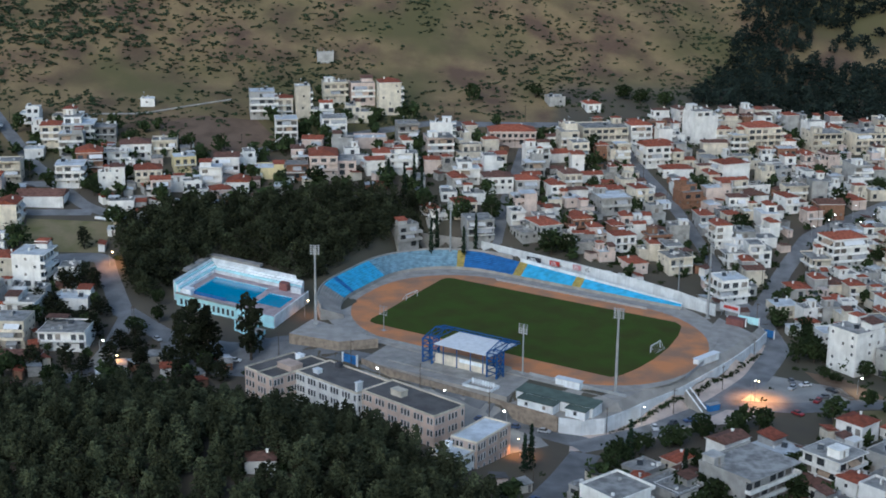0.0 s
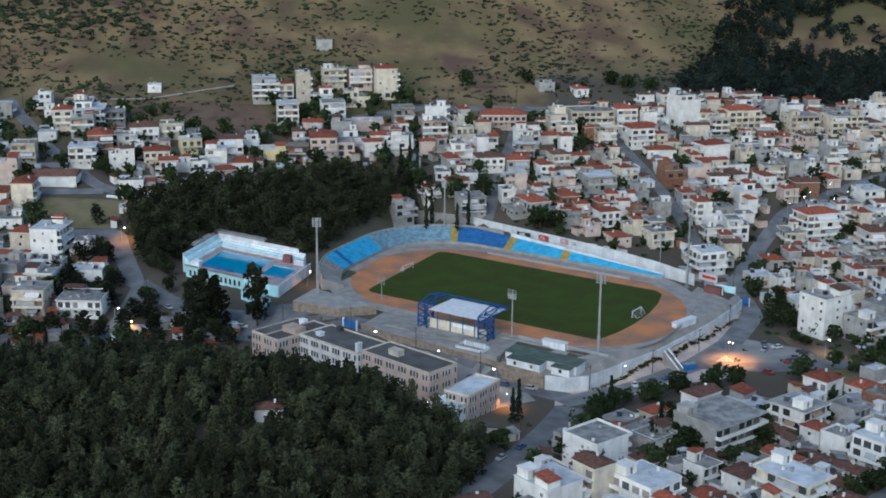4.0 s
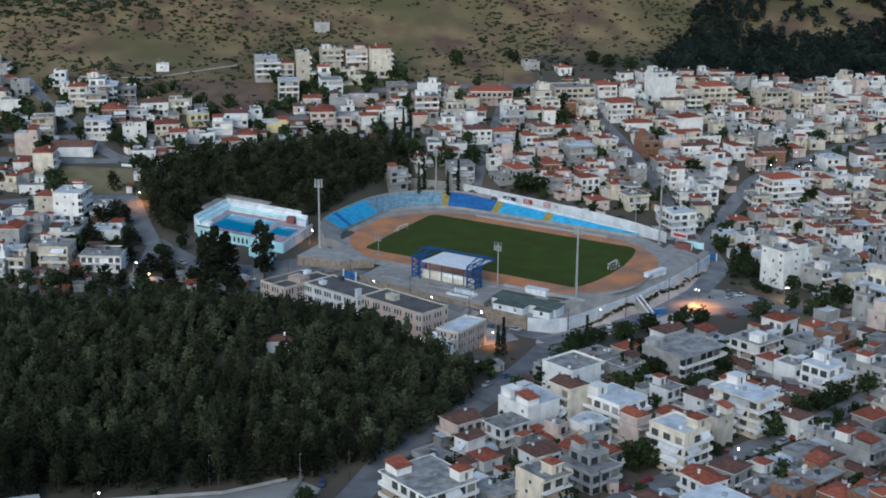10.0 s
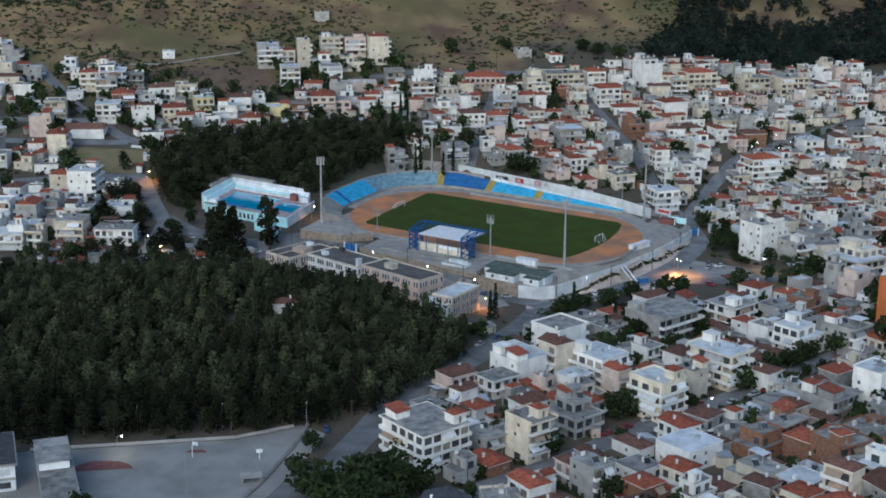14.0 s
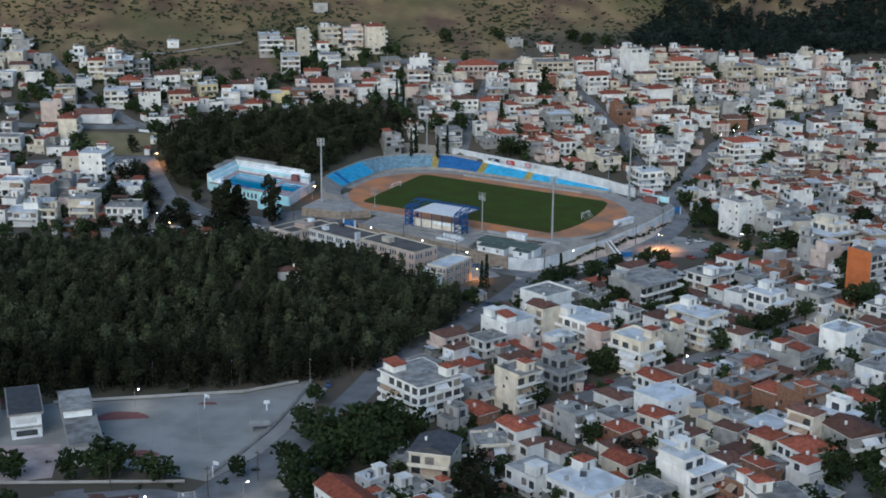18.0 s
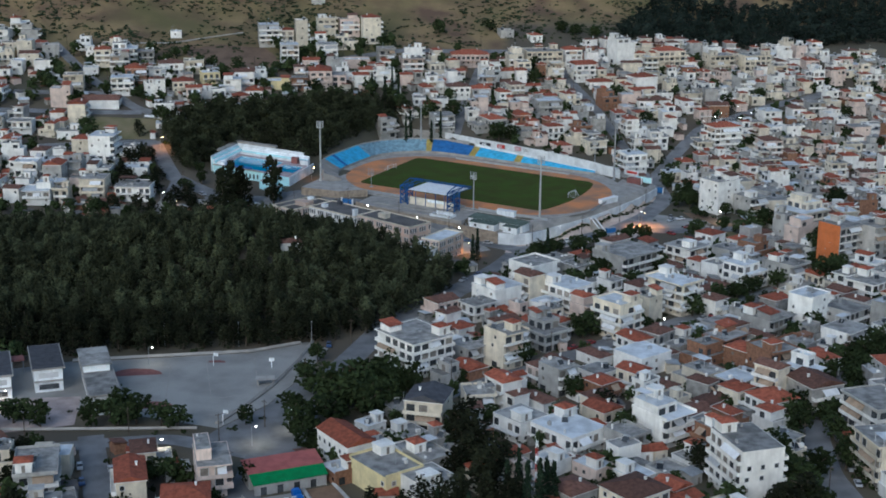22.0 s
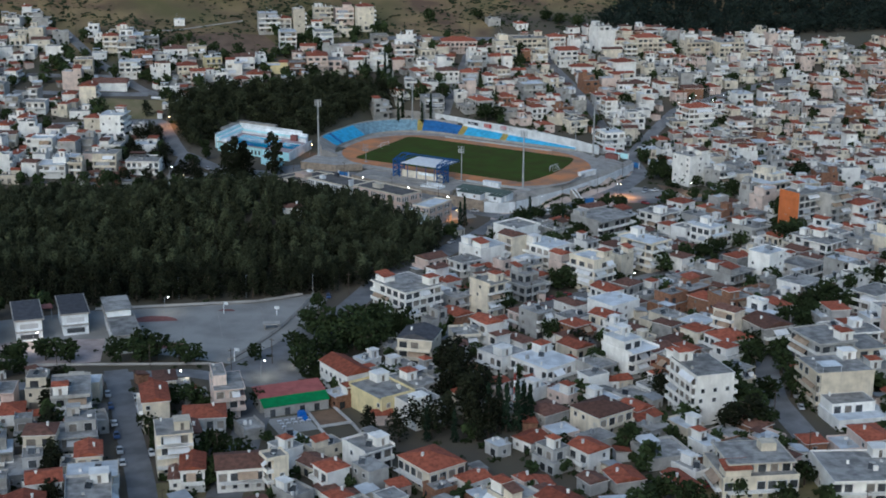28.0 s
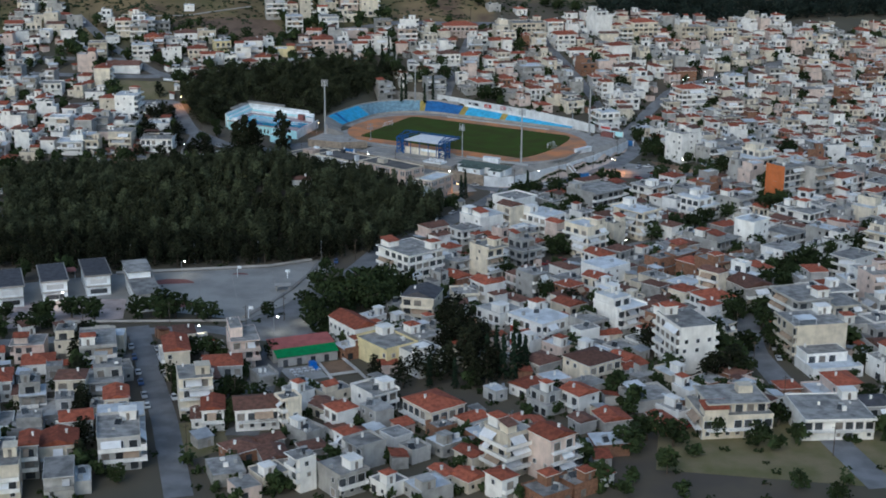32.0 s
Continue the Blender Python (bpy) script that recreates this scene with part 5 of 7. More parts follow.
part("posts", b, STEEL, t)
for x, y, r in ((-88.5, -246, 1.2), (-69, -247, -1.4), (-77, -296, 1.2)):
    t = thing("basketball_hoop", x, y, top(x, y), r, "white basketball hoop on a bent post", "hoop", "hoops of the yard")
    b = Bld()
    b.beam((0, 0, 0), (0, 0, 3.2), 0.22)
    b.beam((0, 0, 3.2), (1.6, 0, 3.5), 0.2)
    part("post", b, WALLW, t)
    b = Bld()
    b.box(1.7, 0, 2.9, 4.0, 0.08, 1.8)
    part("backboard", b, WALLW, t)
t = thing("yard_shelter", -69, -262, top(-69, -262), 0.2, "small concrete shelter with a flat roof in the yard", "shelter")
b = Bld()
b.box(0, 0, 1.9, 2.15, 6, 3.6)
part("roof", b, CONC, t)
for sx in (-2.4, 2.4):
    b = Bld()
    b.box(sx, 0, 0, 1.9, 0.4, 2.4)
    part("wall", b, CONC, t)

# hall with red and green roof, and the yellow school beyond it
HX, HY = -53.4, -336.4
HZ = top(HX, HY)
t = thing("market_hall", HX, HY, HZ, radians(24), "long low hall with a red sheet roof and a green awning", "hall")
b = Bld()
b.box(0, 2.6, -0.5, 4.6, 20.6, 7.4)
part("wall", b, W_GREY, t)
b = Bld()
for z, o in ((0, 1), (-0.12, -1)):
    f4 = [(-10.6, -1.2, 4.75 + z), (10.6, -1.2, 4.75 + z), (10.6, 6.6, 5.8 + z), (-10.6, 6.6, 5.8 + z)]
    b.face(f4 if o > 0 else f4[::-1])
b.face([(-10.6, -1.2, 4.63), (10.6, -1.2, 4.63), (10.6, -1.2, 4.75), (-10.6, -1.2, 4.75)])
part("roof", b, mat("red_sheet", (0.36, 0.11, 0.10), var=0.2, scale=0.4), t, "dull red sheet roof")
b = Bld()
for z, o in ((0, 1), (-0.1, -1)):
    f4 = [(-10.4, -5.6, 3.3 + z), (10.4, -5.6, 3.3 + z), (10.4, -1.25, 4.7 + z), (-10.4, -1.25, 4.7 + z)]
    b.face(f4 if o > 0 else f4[::-1])
part("awning", b, mat("green_sheet", (0.008, 0.20, 0.06), var=0.2, scale=0.5), t, "bright green sheet awning")
b = Bld()
b.box(0, -5.0, -0.4, 3.15, 20, 0.3)
part("front_wall", b, W_GREY, t, "grey rendered front wall")
for i in range(4):
    b = Bld()
    b.box(-7.5 + 4.6 * i, -5.17, 0, 2.3, 1.6, 0.1)
    part("doorway", b, GLASS, t)
patch("sand_court", [(-47.6, -340.8), (-40.6, -337.4), (-34.8, -348.6), (-43, -352.4)], mat("sand", (0.24, 0.155, 0.10), var=0.2, scale=0.3), "brown sand court inside low grey walls", 0.09)
patch("paved_court", [(-60, -346.5), (-49, -342), (-43.6, -353.4), (-54.5, -358)], YARD, "grey paved court before the hall", 0.09)
for k, (x0, y0, x1, y1) in enumerate(((-48, -341, -43.3, -352.7), (-43.3, -352.7, -34.4, -348.8), (-34.4, -348.8, -40.3, -337), (-43.4, -353.2, -38.6, -363.6), (-34.2, -349.2, -30.2, -358.6), (-38.6, -363.6, -30.2, -358.6))):
    b = Bld()
    b.beam((x0, y0, top(x0, y0) + 0.4), (x1, y1, top(x1, y1) + 0.4), 0.9)
    tagged(new("court_wall", b.mesh("court_wall", W_GREY)), "low grey wall round the court", "wall", kind="structure")
TARP = mat("blue_tarp", (0.02, 0.16, 0.55), var=0.2, rough=0.4)
for i, (x, y, w, h, m, l) in enumerate(((-49.5, -344.4, 2.2, 2.0, TARP, "blue tarpaulin over a stack"), (-48.4, -346.4, 1.6, 1.3, TARP, "blue tarpaulin over a stack"))):
    t = thing("covered_stack", x, y, top(x, y) + 0.09, 0.4, l, "stack")
    b = Bld()
    b.prism([(-w / 2, -w / 2), (w / 2, -w / 2), (w / 2, w / 2), (-w / 2, w / 2)], 0, h * 0.8)
    b.prism([(-w / 2.6, -w / 2.6), (w / 2.6, -w / 2.6), (w / 2.6, w / 2.6), (-w / 2.6, w / 2.6)], h * 0.8 + 0.004, h)
    part("cover", b, m, t)
for i in range(11):
    x, y = -55.6 + 1.9 * (i % 5) + 0.9 * (i // 5), -349.0 + 0.8 * (i % 5) - 2.1 * (i // 5)
    t = thing("garden_table", x, y, top(x, y) + 0.09, 0.42, "white plastic garden table on the court", "table", "tables of the court")
    b = Bld()
    b.box(0, 0, 0.7, 0.75, 1.3, 0.8)
    part("tabletop", b, CANOPY, t)
    for ex in (-0.55, 0.55):
        for ey in (-0.3, 0.3):
            b = Bld()
            b.box(ex, ey, 0, 0.7, 0.06, 0.06)
            part("leg", b, CANOPY, t)
# low walls of the yard and a wide pale fork of the road
for k, (line, h) in enumerate(((((-58, -222), (-61, -240), (-66, -262), (-72, -280), (-79, -296)), 0.9), (((-136, -244), (-110, -239), (-78, -233), (-62, -224)), 1.0), (((-176, -306), (-140, -303), (-104, -301), (-84, -300)), 0.8))):
    b = Bld()
    for (x0, y0), (x1, y1) in zip(line, line[1:]):
        b.beam((x0, y0, top(x0, y0) + h / 2), (x1, y1, top(x1, y1) + h / 2), h)
    tagged(new("yard_wall", b.mesh("yard_wall", CONC)), "low grey wall round the school yard", "wall", kind="structure")
patch("road_fork", [(-84, -313), (-78, -300), (-66, -281), (-57, -253), (-49, -257), (-47, -264), (-50, -282), (-49, -300), (-54, -322)], ASPHALT, "wide asphalt fork of the road", 0.16, category="road")


t = thing("school_building", -38, -322, top(-38, -322), radians(-55), "white school wing with a red tile gable roof", "building")
b = Bld()
b.box(0, 0, -0.5, 8.2, 17, 9)
part("wall", b, W_WHITE, t)
part("roof", roof_mesh("gable", 17, 9, 2.0, 0.4, R_TILE), None, t, at=Matrix.Translation((0, 0, 8.45)))
for i in range(6):
    for k in range(2):
        part("window", WINS[0], None, t, at=Matrix.Translation((-7 + i * 2.8, -4.52, 2.2 + 3.6 * k)))
for x, y, r, w, d, n, wl, rf in ((-26, -338, 38, 12, 17, 2, "y", "flat"), (-14.5, -346, 38, 11, 12, 2, "w", "flat"), (-15, -331, 38, 9, 11, 2, "g", "flat")):
    house(x, y, r, w, d, n, rf, wl, "", 1, name="school_building", label=f"{WNAME[wl]} school wing with a flat grey roof", fh=3.4)

# ================= houses of the town =================
house(-118.6, -438.3, 14, 7.7, 10.0, 3, "flat", "c", "f", 1, loose=0.2)
house(8.1, -437.3, 38, 5.3, 6.9, 2, "hip", "w", "f", 0, loose=0.2)
house(-103.4, -435.4, 14, 11.6, 12.1, 2, "flat", "g", "f", 1, loose=0.2)
house(-33.2, -433.7, 38, 8.7, 10.2, 2, "flat", "g", "f", 1, loose=0.2)
house(-43.2, -433.1, 38, 4.9, 5.8, 3, "flat", "w", "l", 1, loose=0.2)
house(-6.8, -429.1, 38, 4.3, 6.7, 1, "gable", "p", "", 0, loose=0.2)
house(-64.0, -427.7, 20, 8.6, 11.2, 1, "flat", "k", "", 0, loose=0.2)
house(21.6, -424.4, 38, 8.5, 8.9, 4, "gable", "p", "fr", 1, loose=0.2)
house(10.2, -421.0, 38, 8.2, 9.6, 4, "flat", "c", "fl", 1, loose=0.2)
house(-52.5, -418.9, 20, 7.1, 9.2, 1, "gableo", "g", "", 0, loose=0.2)
house(-110.4, -418.0, 14, 10.0, 10.4, 2, "gable", "c", "f", 0, loose=0.2)
house(-27.7, -417.1, 38, 7.5, 7.8, 2, "flat", "g", "l", 0, loose=0.2)
house(0.5, -416.8, 38, 5.5, 7.7, 1, "gable", "c", "", 0, loose=0.2)
house(-94.5, -416.4, 14, 11.1, 15.9, 3, "flat", "g", "fr", 1, loose=0.2)
house(-33.2, -410.6, 38, 5.5, 5.7, 2, "hip", "w", "l", 0, loose=0.2)
house(38.4, -407.4, 10, 9.9, 9.0, 1, "pale", "b", "", 0, loose=0.2)
house(-20.2, -404.2, 38, 6.5, 6.7, 1, "flat", "w", "", 0, loose=0.2)
house(-133.1, -398.6, 14, 8.5, 11.1, 2, "flat", "w", "f", 1, loose=0.2)
house(-50.6, -393.7, 30, 4.2, 5.4, 3, "flat", "c", "l", 0, loose=0.2)
house(53.7, -393.4, 25, 9.9, 10.3, 1, "gable", "b", "", 0, loose=0.2)
house(-36.5, -392.9, 38, 6.9, 7.1, 2, "hip", "w", "l", 0, loose=0.2)
house(-26.2, -392.5, 38, 6.2, 8.0, 2, "flat", "g", "", 0, loose=0.2)
house(14.5, -392.5, 38, 3.6, 4.7, 1, "hip", "p", "", 0, loose=0.2)
house(-61.1, -390.7, 12, 12.3, 11.2, 2, "gableo", "w", "f", 0, loose=0.2)
house(74.6, -389.6, 8, 20.5, 17.0, 2, "flat", "c", "fl", 0, loose=-1, label="broad cream apartment house with a recessed top storey", name="apartment_house")
TB = bpy.data.objects["apartment_house"]
part("top_storey", Bld().box(1.2, 1.4, 6.42, 9.4, 16.6, 13.2), W_CREAM, TB, "recessed cream top storey")
part("roof_slab", Bld().box(0.9, 1.0, 9.404, 9.65, 18.6, 15.4), W_CREAM, TB)
part("roof", Bld().box(0.9, 1.0, 9.654, 9.72, 17.6, 14.4), R_FLAT, TB)
part("stair_house", Bld().box(5.0, 2.6, 9.73, 12.0, 4.2, 3.6), W_CREAM, TB)
for i in range(5):
    part("window", WINS[2 + i % 2], None, TB, at=Matrix.Translation((-5.4 + 3.3 * i, -5.22, 7.7)))
for i in range(3):
    part("window", WINS[2], None, TB, at=Matrix.Translation((-7.12, -2.6 + 4 * i, 7.7)) @ Matrix.Rotation(-math.pi / 2, 4, "Z"))
house(41.1, -390.5, 20, 8.1, 8.4, 1, "gable", "g", "", 0, loose=0.2)
house(103.3, -389.6, 4, 20.4, 18.5, 2, "flat", "w", "f", 1, loose=0.2)
house(-118.9, -389.0, 14, 10.0, 11.7, 2, "flat", "g", "f", 0, loose=0.2)
house(-10.1, -388.1, 38, 11.9, 13.9, 2, "hip", "c", "fl", 0, loose=0.2)
house(-104.7, -384.9, 14, 10.9, 9.9, 2, "gable", "c", "f", 0, loose=0.2)
house(117.9, -384.6, 8, 8.2, 8.6, 2, "hipd", "g", "f", 0, loose=0.2)
house(-80.2, -381.7, 15, 9.7, 10.1, 4, "flat", "c", "f", 1, loose=0.2)
house(22.9, -378.6, 38, 7.1, 9.2, 2, "flat", "g", "l", 1, loose=0.2)
house(32.8, -378.4, 38, 7.9, 8.2, 2, "gable", "w", "l", 0, loose=0.2)
house(-27.9, -378.1, 38, 9.7, 10.0, 2, "flat", "w", "f", 1, loose=0.2)
house(-132.6, -374.8, 14, 6.4, 8.3, 1, "hipo", "c", "", 0, loose=0.2)
house(53.3, -373.0, 20, 12.8, 11.6, 1, "flat", "g", "", 0, loose=0.2)
house(-141.8, -371.4, 14, 8.9, 11.6, 2, "hip", "w", "f", 0, loose=0.2)
house(-109.3, -369.9, 14, 10.3, 10.7, 3, "flat", "g", "f", 1, loose=0.2)
house(8.2, -369.6, 38, 4.6, 6.0, 1, "pale", "g", "", 0, loose=0.2)
house(109.8, -367.4, 12, 14.7, 11.5, 2, "hip", "p", "", 0, loose=0.2)
house(97.0, -364.5, 12, 6.5, 6.8, 1, "hip", "b", "", 0, loose=0.2)
house(-125.8, -363.1, 14, 6.9, 9.0, 2, "flat", "g", "", 0, loose=0.2)
house(-63.2, -358.3, 30, 6.2, 8.1, 1, "flat", "k", "", 0, loose=0.2)
house(53.5, -355.4, 38, 7.7, 7.0, 1, "flat", "g", "", 0, loose=0.2)
house(-91.9, -350.0, 15, 7.6, 14.8, 3, "gable", "c", "l", 0, loose=0.2)
house(39.0, -349.7, 38, 13.5, 12.3, 2, "hipo", "c", "f", 0, loose=0.2)
house(-135.9, -348.7, 14, 9.8, 10.2, 1, "hip", "w", "", 0, loose=0.2)
house(-118.2, -345.3, 14, 10.0, 16.9, 3, "flat", "g", "fr", 1, loose=0.2)
house(23.3, -343.3, 38, 9.5, 9.8, 1, "hipo", "g", "", 0, loose=0.2)
house(115.2, -342.9, 12, 17.1, 13.4, 2, "pale", "w", "f", 0, loose=0.2)
house(-73.2, -339.2, 15, 7.7, 14.0, 4, "flat", "p", "fr", 1, loose=0.2)
house(69.8, -338.0, 18, 12.3, 17.6, 5, "flat", "w", "lr", 1, loose=0.2)
house(50.0, -331.0, 38, 8.4, 7.6, 1, "flat", "g", "", 0, loose=0.2)
house(112.7, -328.0, 12, 17.2, 15.7, 4, "flat", "c", "l", 1, loose=0.2)
house(64.9, -313.2, 35, 6.7, 6.9, 3, "flat", "b", "l", 1, loose=0.2)
house(40.6, -311.9, 40, 8.4, 8.7, 2, "flat", "g", "f", 0, loose=0.2)
house(24.7, -308.3, 42, 14.2, 16.6, 2, "pale", "w", "fl", 1, loose=0.2)
house(51.5, -303.6, 38, 10.4, 12.2, 4, "pale", "w", "fr", 1, loose=0.2)
house(11.3, -300.7, 42, 11.1, 11.6, 2, "flat", "w", "l", 1, loose=0.2)
house(115.7, -299.7, 20, 12.9, 16.7, 4, "flat", "g", "fl", 1, loose=0.2)
house(131.1, -296.7, 15, 14.3, 13.0, 3, "flat", "c", "fr", 0, loose=0.2)
house(-15.8, -294.0, -14, 11.6, 12.1, 3, "gabled", "c", "f", 0, loose=0.2)
house(74.3, -294.0, 35, 8.8, 8.0, 2, "hip", "b", "", 0, loose=0.2)
house(35.9, -293.7, 40, 7.8, 9.1, 2, "gable", "c", "f", 0, loose=0.2)
house(-4.5, -291.4, 10, 8.7, 8.0, 1, "flat", "w", "", 0, loose=0.2)
house(-25.4, -286.4, 35, 7.6, 9.9, 1, "flat", "g", "", 0, loose=0.2)
house(88.4, -283.1, 30, 11.3, 11.7, 2, "hip", "w", "fl", 0, loose=0.2)
house(-1.0, -281.8, 10, 9.3, 8.5, 2, "flat", "c", "f", 0, loose=0.2)
house(-40.9, -258.7, 30, 5.5, 5, 1, "hip", "w", "", 0, loose=-1, label="small kiosk with a red tile roof among the trees", name="kiosk")
house(8.0, -280.1, -55, 13.6, 7.1, 3, "gable", "w", "f", 0, loose=0.2)
house(102.5, -277.6, 25, 12.0, 12.5, 3, "gableo", "k", "fr", 0, loose=0.2)
house(20.0, -277.5, 40, 11.7, 10.7, 1, "hipo", "w", "", 0, loose=0.2)
house(78.9, -275.5, 40, 7.7, 8.0, 2, "hip", "c", "f", 0, loose=0.2)
house(150.1, -271.7, 15, 9.9, 10.3, 4, "flat", "p", "f", 1, loose=0.2)
house(37.6, -271.2, 40, 7.7, 8.0, 2, "hip", "b", "f", 0, loose=0.2)
house(136.1, -268.7, 15, 11.0, 11.4, 2, "hip", "c", "f", 0, loose=0.2)
house(23.9, -265.5, 40, 7.0, 9.1, 3, "flat", "g", "f", 0, loose=0.2)
house(145.4, -259.8, 15, 10.2, 10.6, 3, "flat", "w", "f", 0, loose=0.2)
house(70.0, -259.1, -52, 14.9, 9.7, 2, "flat", "c", "l", 0, loose=0.2)
house(95.7, -246.3, 30, 11.4, 11.8, 3, "flat", "b", "f", 1, loose=0.2)
house(110.4, -245.7, 25, 11.0, 11.4, 2, "hip", "w", "f", 0, loose=0.2)
house(-21.6, -245.0, 40, 16.4, 19.2, 4, "flat", "w", "fl", 1, loose=0.2)
house(53.8, -243.4, 40, 14.1, 12.8, 2, "pale", "w", "", 0, loose=0.2)
house(7.7, -241.4, 40, 8.6, 10.0, 4, "flat", "c", "fr", 1, loose=0.2)
house(36.8, -239.1, 40, 10.6, 11.1, 1, "hipo", "w", "", 0, loose=0.2)
house(-4.8, -238.8, 40, 7.1, 9.3, 2, "flat", "g", "f", 0, loose=0.2)
house(87.9, -238.3, 42, 8.6, 8.9, 2, "hip", "b", "f", 0, loose=0.2)
house(75.1, -236.1, 40, 12.6, 9.8, 2, "flat", "b", "", 0, loose=0.2)
house(117.7, -235.9, 42, 7.4, 7.7, 1, "hipo", "w", "", 0, loose=0.2)
house(109.3, -233.4, 42, 6.2, 6.4, 2, "flat", "g", "", 0, loose=0.2)
house(130.7, -228.8, 42, 10.1, 10.5, 1, "hipo", "p", "", 0, loose=0.2)
house(84.0, -225.5, 42, 13.4, 8.7, 2, "flat", "b", "f", 0, loose=0.2)
house(22.5, -221.3, 40, 10.6, 12.4, 3, "flat", "g", "fl", 1, loose=0.2)
house(127.6, -215.7, 42, 13.3, 10.4, 2, "flat", "w", "f", 0, loose=0.2)
house(-6.8, -210.8, 40, 7.2, 7.5, 1, "hip", "w", "", 0, loose=0.2)
house(48.9, -208.0, 42, 11.2, 13.1, 4, "pale", "c", "fl", 1, loose=0.2)
house(103.3, -202.2, 42, 14.0, 12.8, 2, "flat", "g", "f", 1, loose=0.2)
house(119.0, -196.9, 42, 9.8, 10.2, 4, "pale", "w", "r", 0, loose=0.2)
house(148.3, -196.5, 42, 8.7, 9.0, 3, "pale", "g", "f", 0, loose=0.2)
house(133.4, -192.8, 42, 14.2, 11.1, 2, "flat", "g", "f", 0, loose=0.2)
house(-0.1, -192.2, 40, 10.5, 8.2, 2, "flat", "w", "fl", 0, loose=0.2)
house(38.7, -191.5, 40, 7.4, 7.7, 3, "flat", "p", "f", 1, loose=0.2)
house(62.1, -190.4, 42, 7.4, 7.7, 3, "flat", "c", "r", 0, loose=0.2)
house(87.4, -183.0, 42, 7.8, 8.1, 2, "hipo", "w", "f", 0, loose=0.2)
house(6.7, -181.1, 40, 13.0, 13.5, 3, "pale", "w", "r", 1, loose=0.2)
house(73.0, -178.7, 42, 10.0, 16.8, 4, "pale", "c", "fl", 1, loose=0.2)
house(33.6, -177.0, 42, 12.5, 14.6, 3, "pale", "w", "fl", 1, loose=0.2)
house(87.7, -171.6, 42, 7.8, 7.1, 2, "hipo", "w", "", 0, loose=0.2)
house(148.9, -166.6, 42, 11.3, 11.7, 3, "flat", "w", "fl", 1, loose=0.2)
house(62.1, -166.2, 42, 9.2, 8.3, 2, "hipo", "w", "", 0, loose=0.2)
house(51.1, -159.5, 42, 6.9, 7.2, 2, "flat", "w", "f", 1, loose=0.2)
house(21.7, -149.9, 42, 13.2, 13.8, 3, "flat", "w", "r", 0, loose=-1)
house(106.4, -145.1, 42, 12.7, 13.2, 3, "pale", "w", "fl", 1, loose=0.2)
house(122.6, -144.5, 42, 11.2, 11.7, 3, "flat", "g", "f", 1, loose=0.2)
house(37.8, -138.3, 42, 11.8, 10.7, 2, "flat", "k", "f", 0, loose=0.2)
house(96.1, -136.7, 42, 8.1, 8.4, 2, "flat", "w", "f", 0, loose=0.2)
house(90.1, -131.0, 42, 6.8, 7.1, 2, "hip", "w", "", 0, loose=0.2)
house(60.1, -129.7, 42, 21.0, 16.4, 3, "flat", "g", "fr", 1, loose=0.2)
house(87.1, -119.0, 42, 12.0, 12.5, 3, "flat", "w", "fl", 1, loose=0.2)
BLK = house(149.4, -117.7, 35, 11.1, 11.5, 6, "flat", "g", "fr", 1, loose=-1, label="grey six-storey apartment block with an orange end wall")
part("end_wall", Bld().box(-5.62, 0, 0, 19.4, 0.12, 11.5), W_ORANGE, BLK, "plain orange end wall")
house(163.8, -117.0, 35, 10.1, 10.5, 6, "flat", "g", "fr", 1, loose=0.2)
house(32.4, -120.1, 42, 9.5, 8, 1, "flat", "g", "", 0, loose=-1)
house(43.3, -112.6, 42, 8, 6, 1, "gable", "c", "", 0, loose=-1)
house(44.6, -121.3, 42, 5, 6, 1, "hipo", "w", "", 0, loose=-1)
house(72.6, -104.5, 42, 15, 13, 1, "pale", "g", "", 0, loose=-1)
house(39.9, -139.0, 42, 7, 9, 2, "flat", "w", "l", 0, loose=-1)
house(105.2, -111.6, 42, 9.0, 9.3, 2, "flat", "g", "f", 0, loose=0.2)
house(119.4, -101.2, 42, 12.3, 11.2, 2, "flat", "b", "f", 1, loose=0.2)
house(102.2, -87.0, 42, 9.1, 9.5, 2, "hip", "w", "l", 0, loose=0.2)
house(116.1, -85.9, 42, 8.8, 9.2, 1, "hip", "w", "", 0, loose=0.2)
house(149.9, -53.7, 35, 15.9, 16.6, 4, "pale", "c", "fl", 2, loose=0.2)
house(-175.7, -42.7, 0, 13.7, 10.7, 1, "gableo", "p", "", 0, loose=0.2)
house(130.5, -28.8, 35, 10.5, 10.9, 3, "flat", "g", "f", 1, loose=0.2)
house(-183.3, -25.6, 0, 12.1, 12.6, 3, "flat", "c", "f", 0, loose=0.2)
house(-164.2, -24.5, 0, 17.0, 13.3, 2, "flat", "w", "f", 0, loose=0.2)
house(117.1, -21.8, 35, 14.1, 12.8, 5, "flat", "w", "r", 1, loose=0.2)
house(-185.6, -4.9, 0, 11.2, 11.7, 2, "flat", "w", "f", 1, loose=0.2)
house(144.1, -1.9, 35, 10.6, 11.0, 2, "flat", "g", "f", 0, loose=0.2)
house(-180.7, 5.3, -3, 7.5, 7.8, 2, "flat", "g", "f", 0, loose=0.2)
house(-170.0, 5.9, 0, 12.5, 9.7, 1, "pale", "w", "", 0, loose=0.2)
house(-190.5, 21.8, -3, 11.3, 14.7, 4, "pale", "w", "r", 1, loose=0.2)
house(-201.1, 23.3, -3, 8.9, 11.6, 3, "hip", "c", "r", 0, loose=0.2)
house(129.5, 41.4, 20, 10.4, 10.8, 1, "gable", "w", "", 0, loose=0.2)
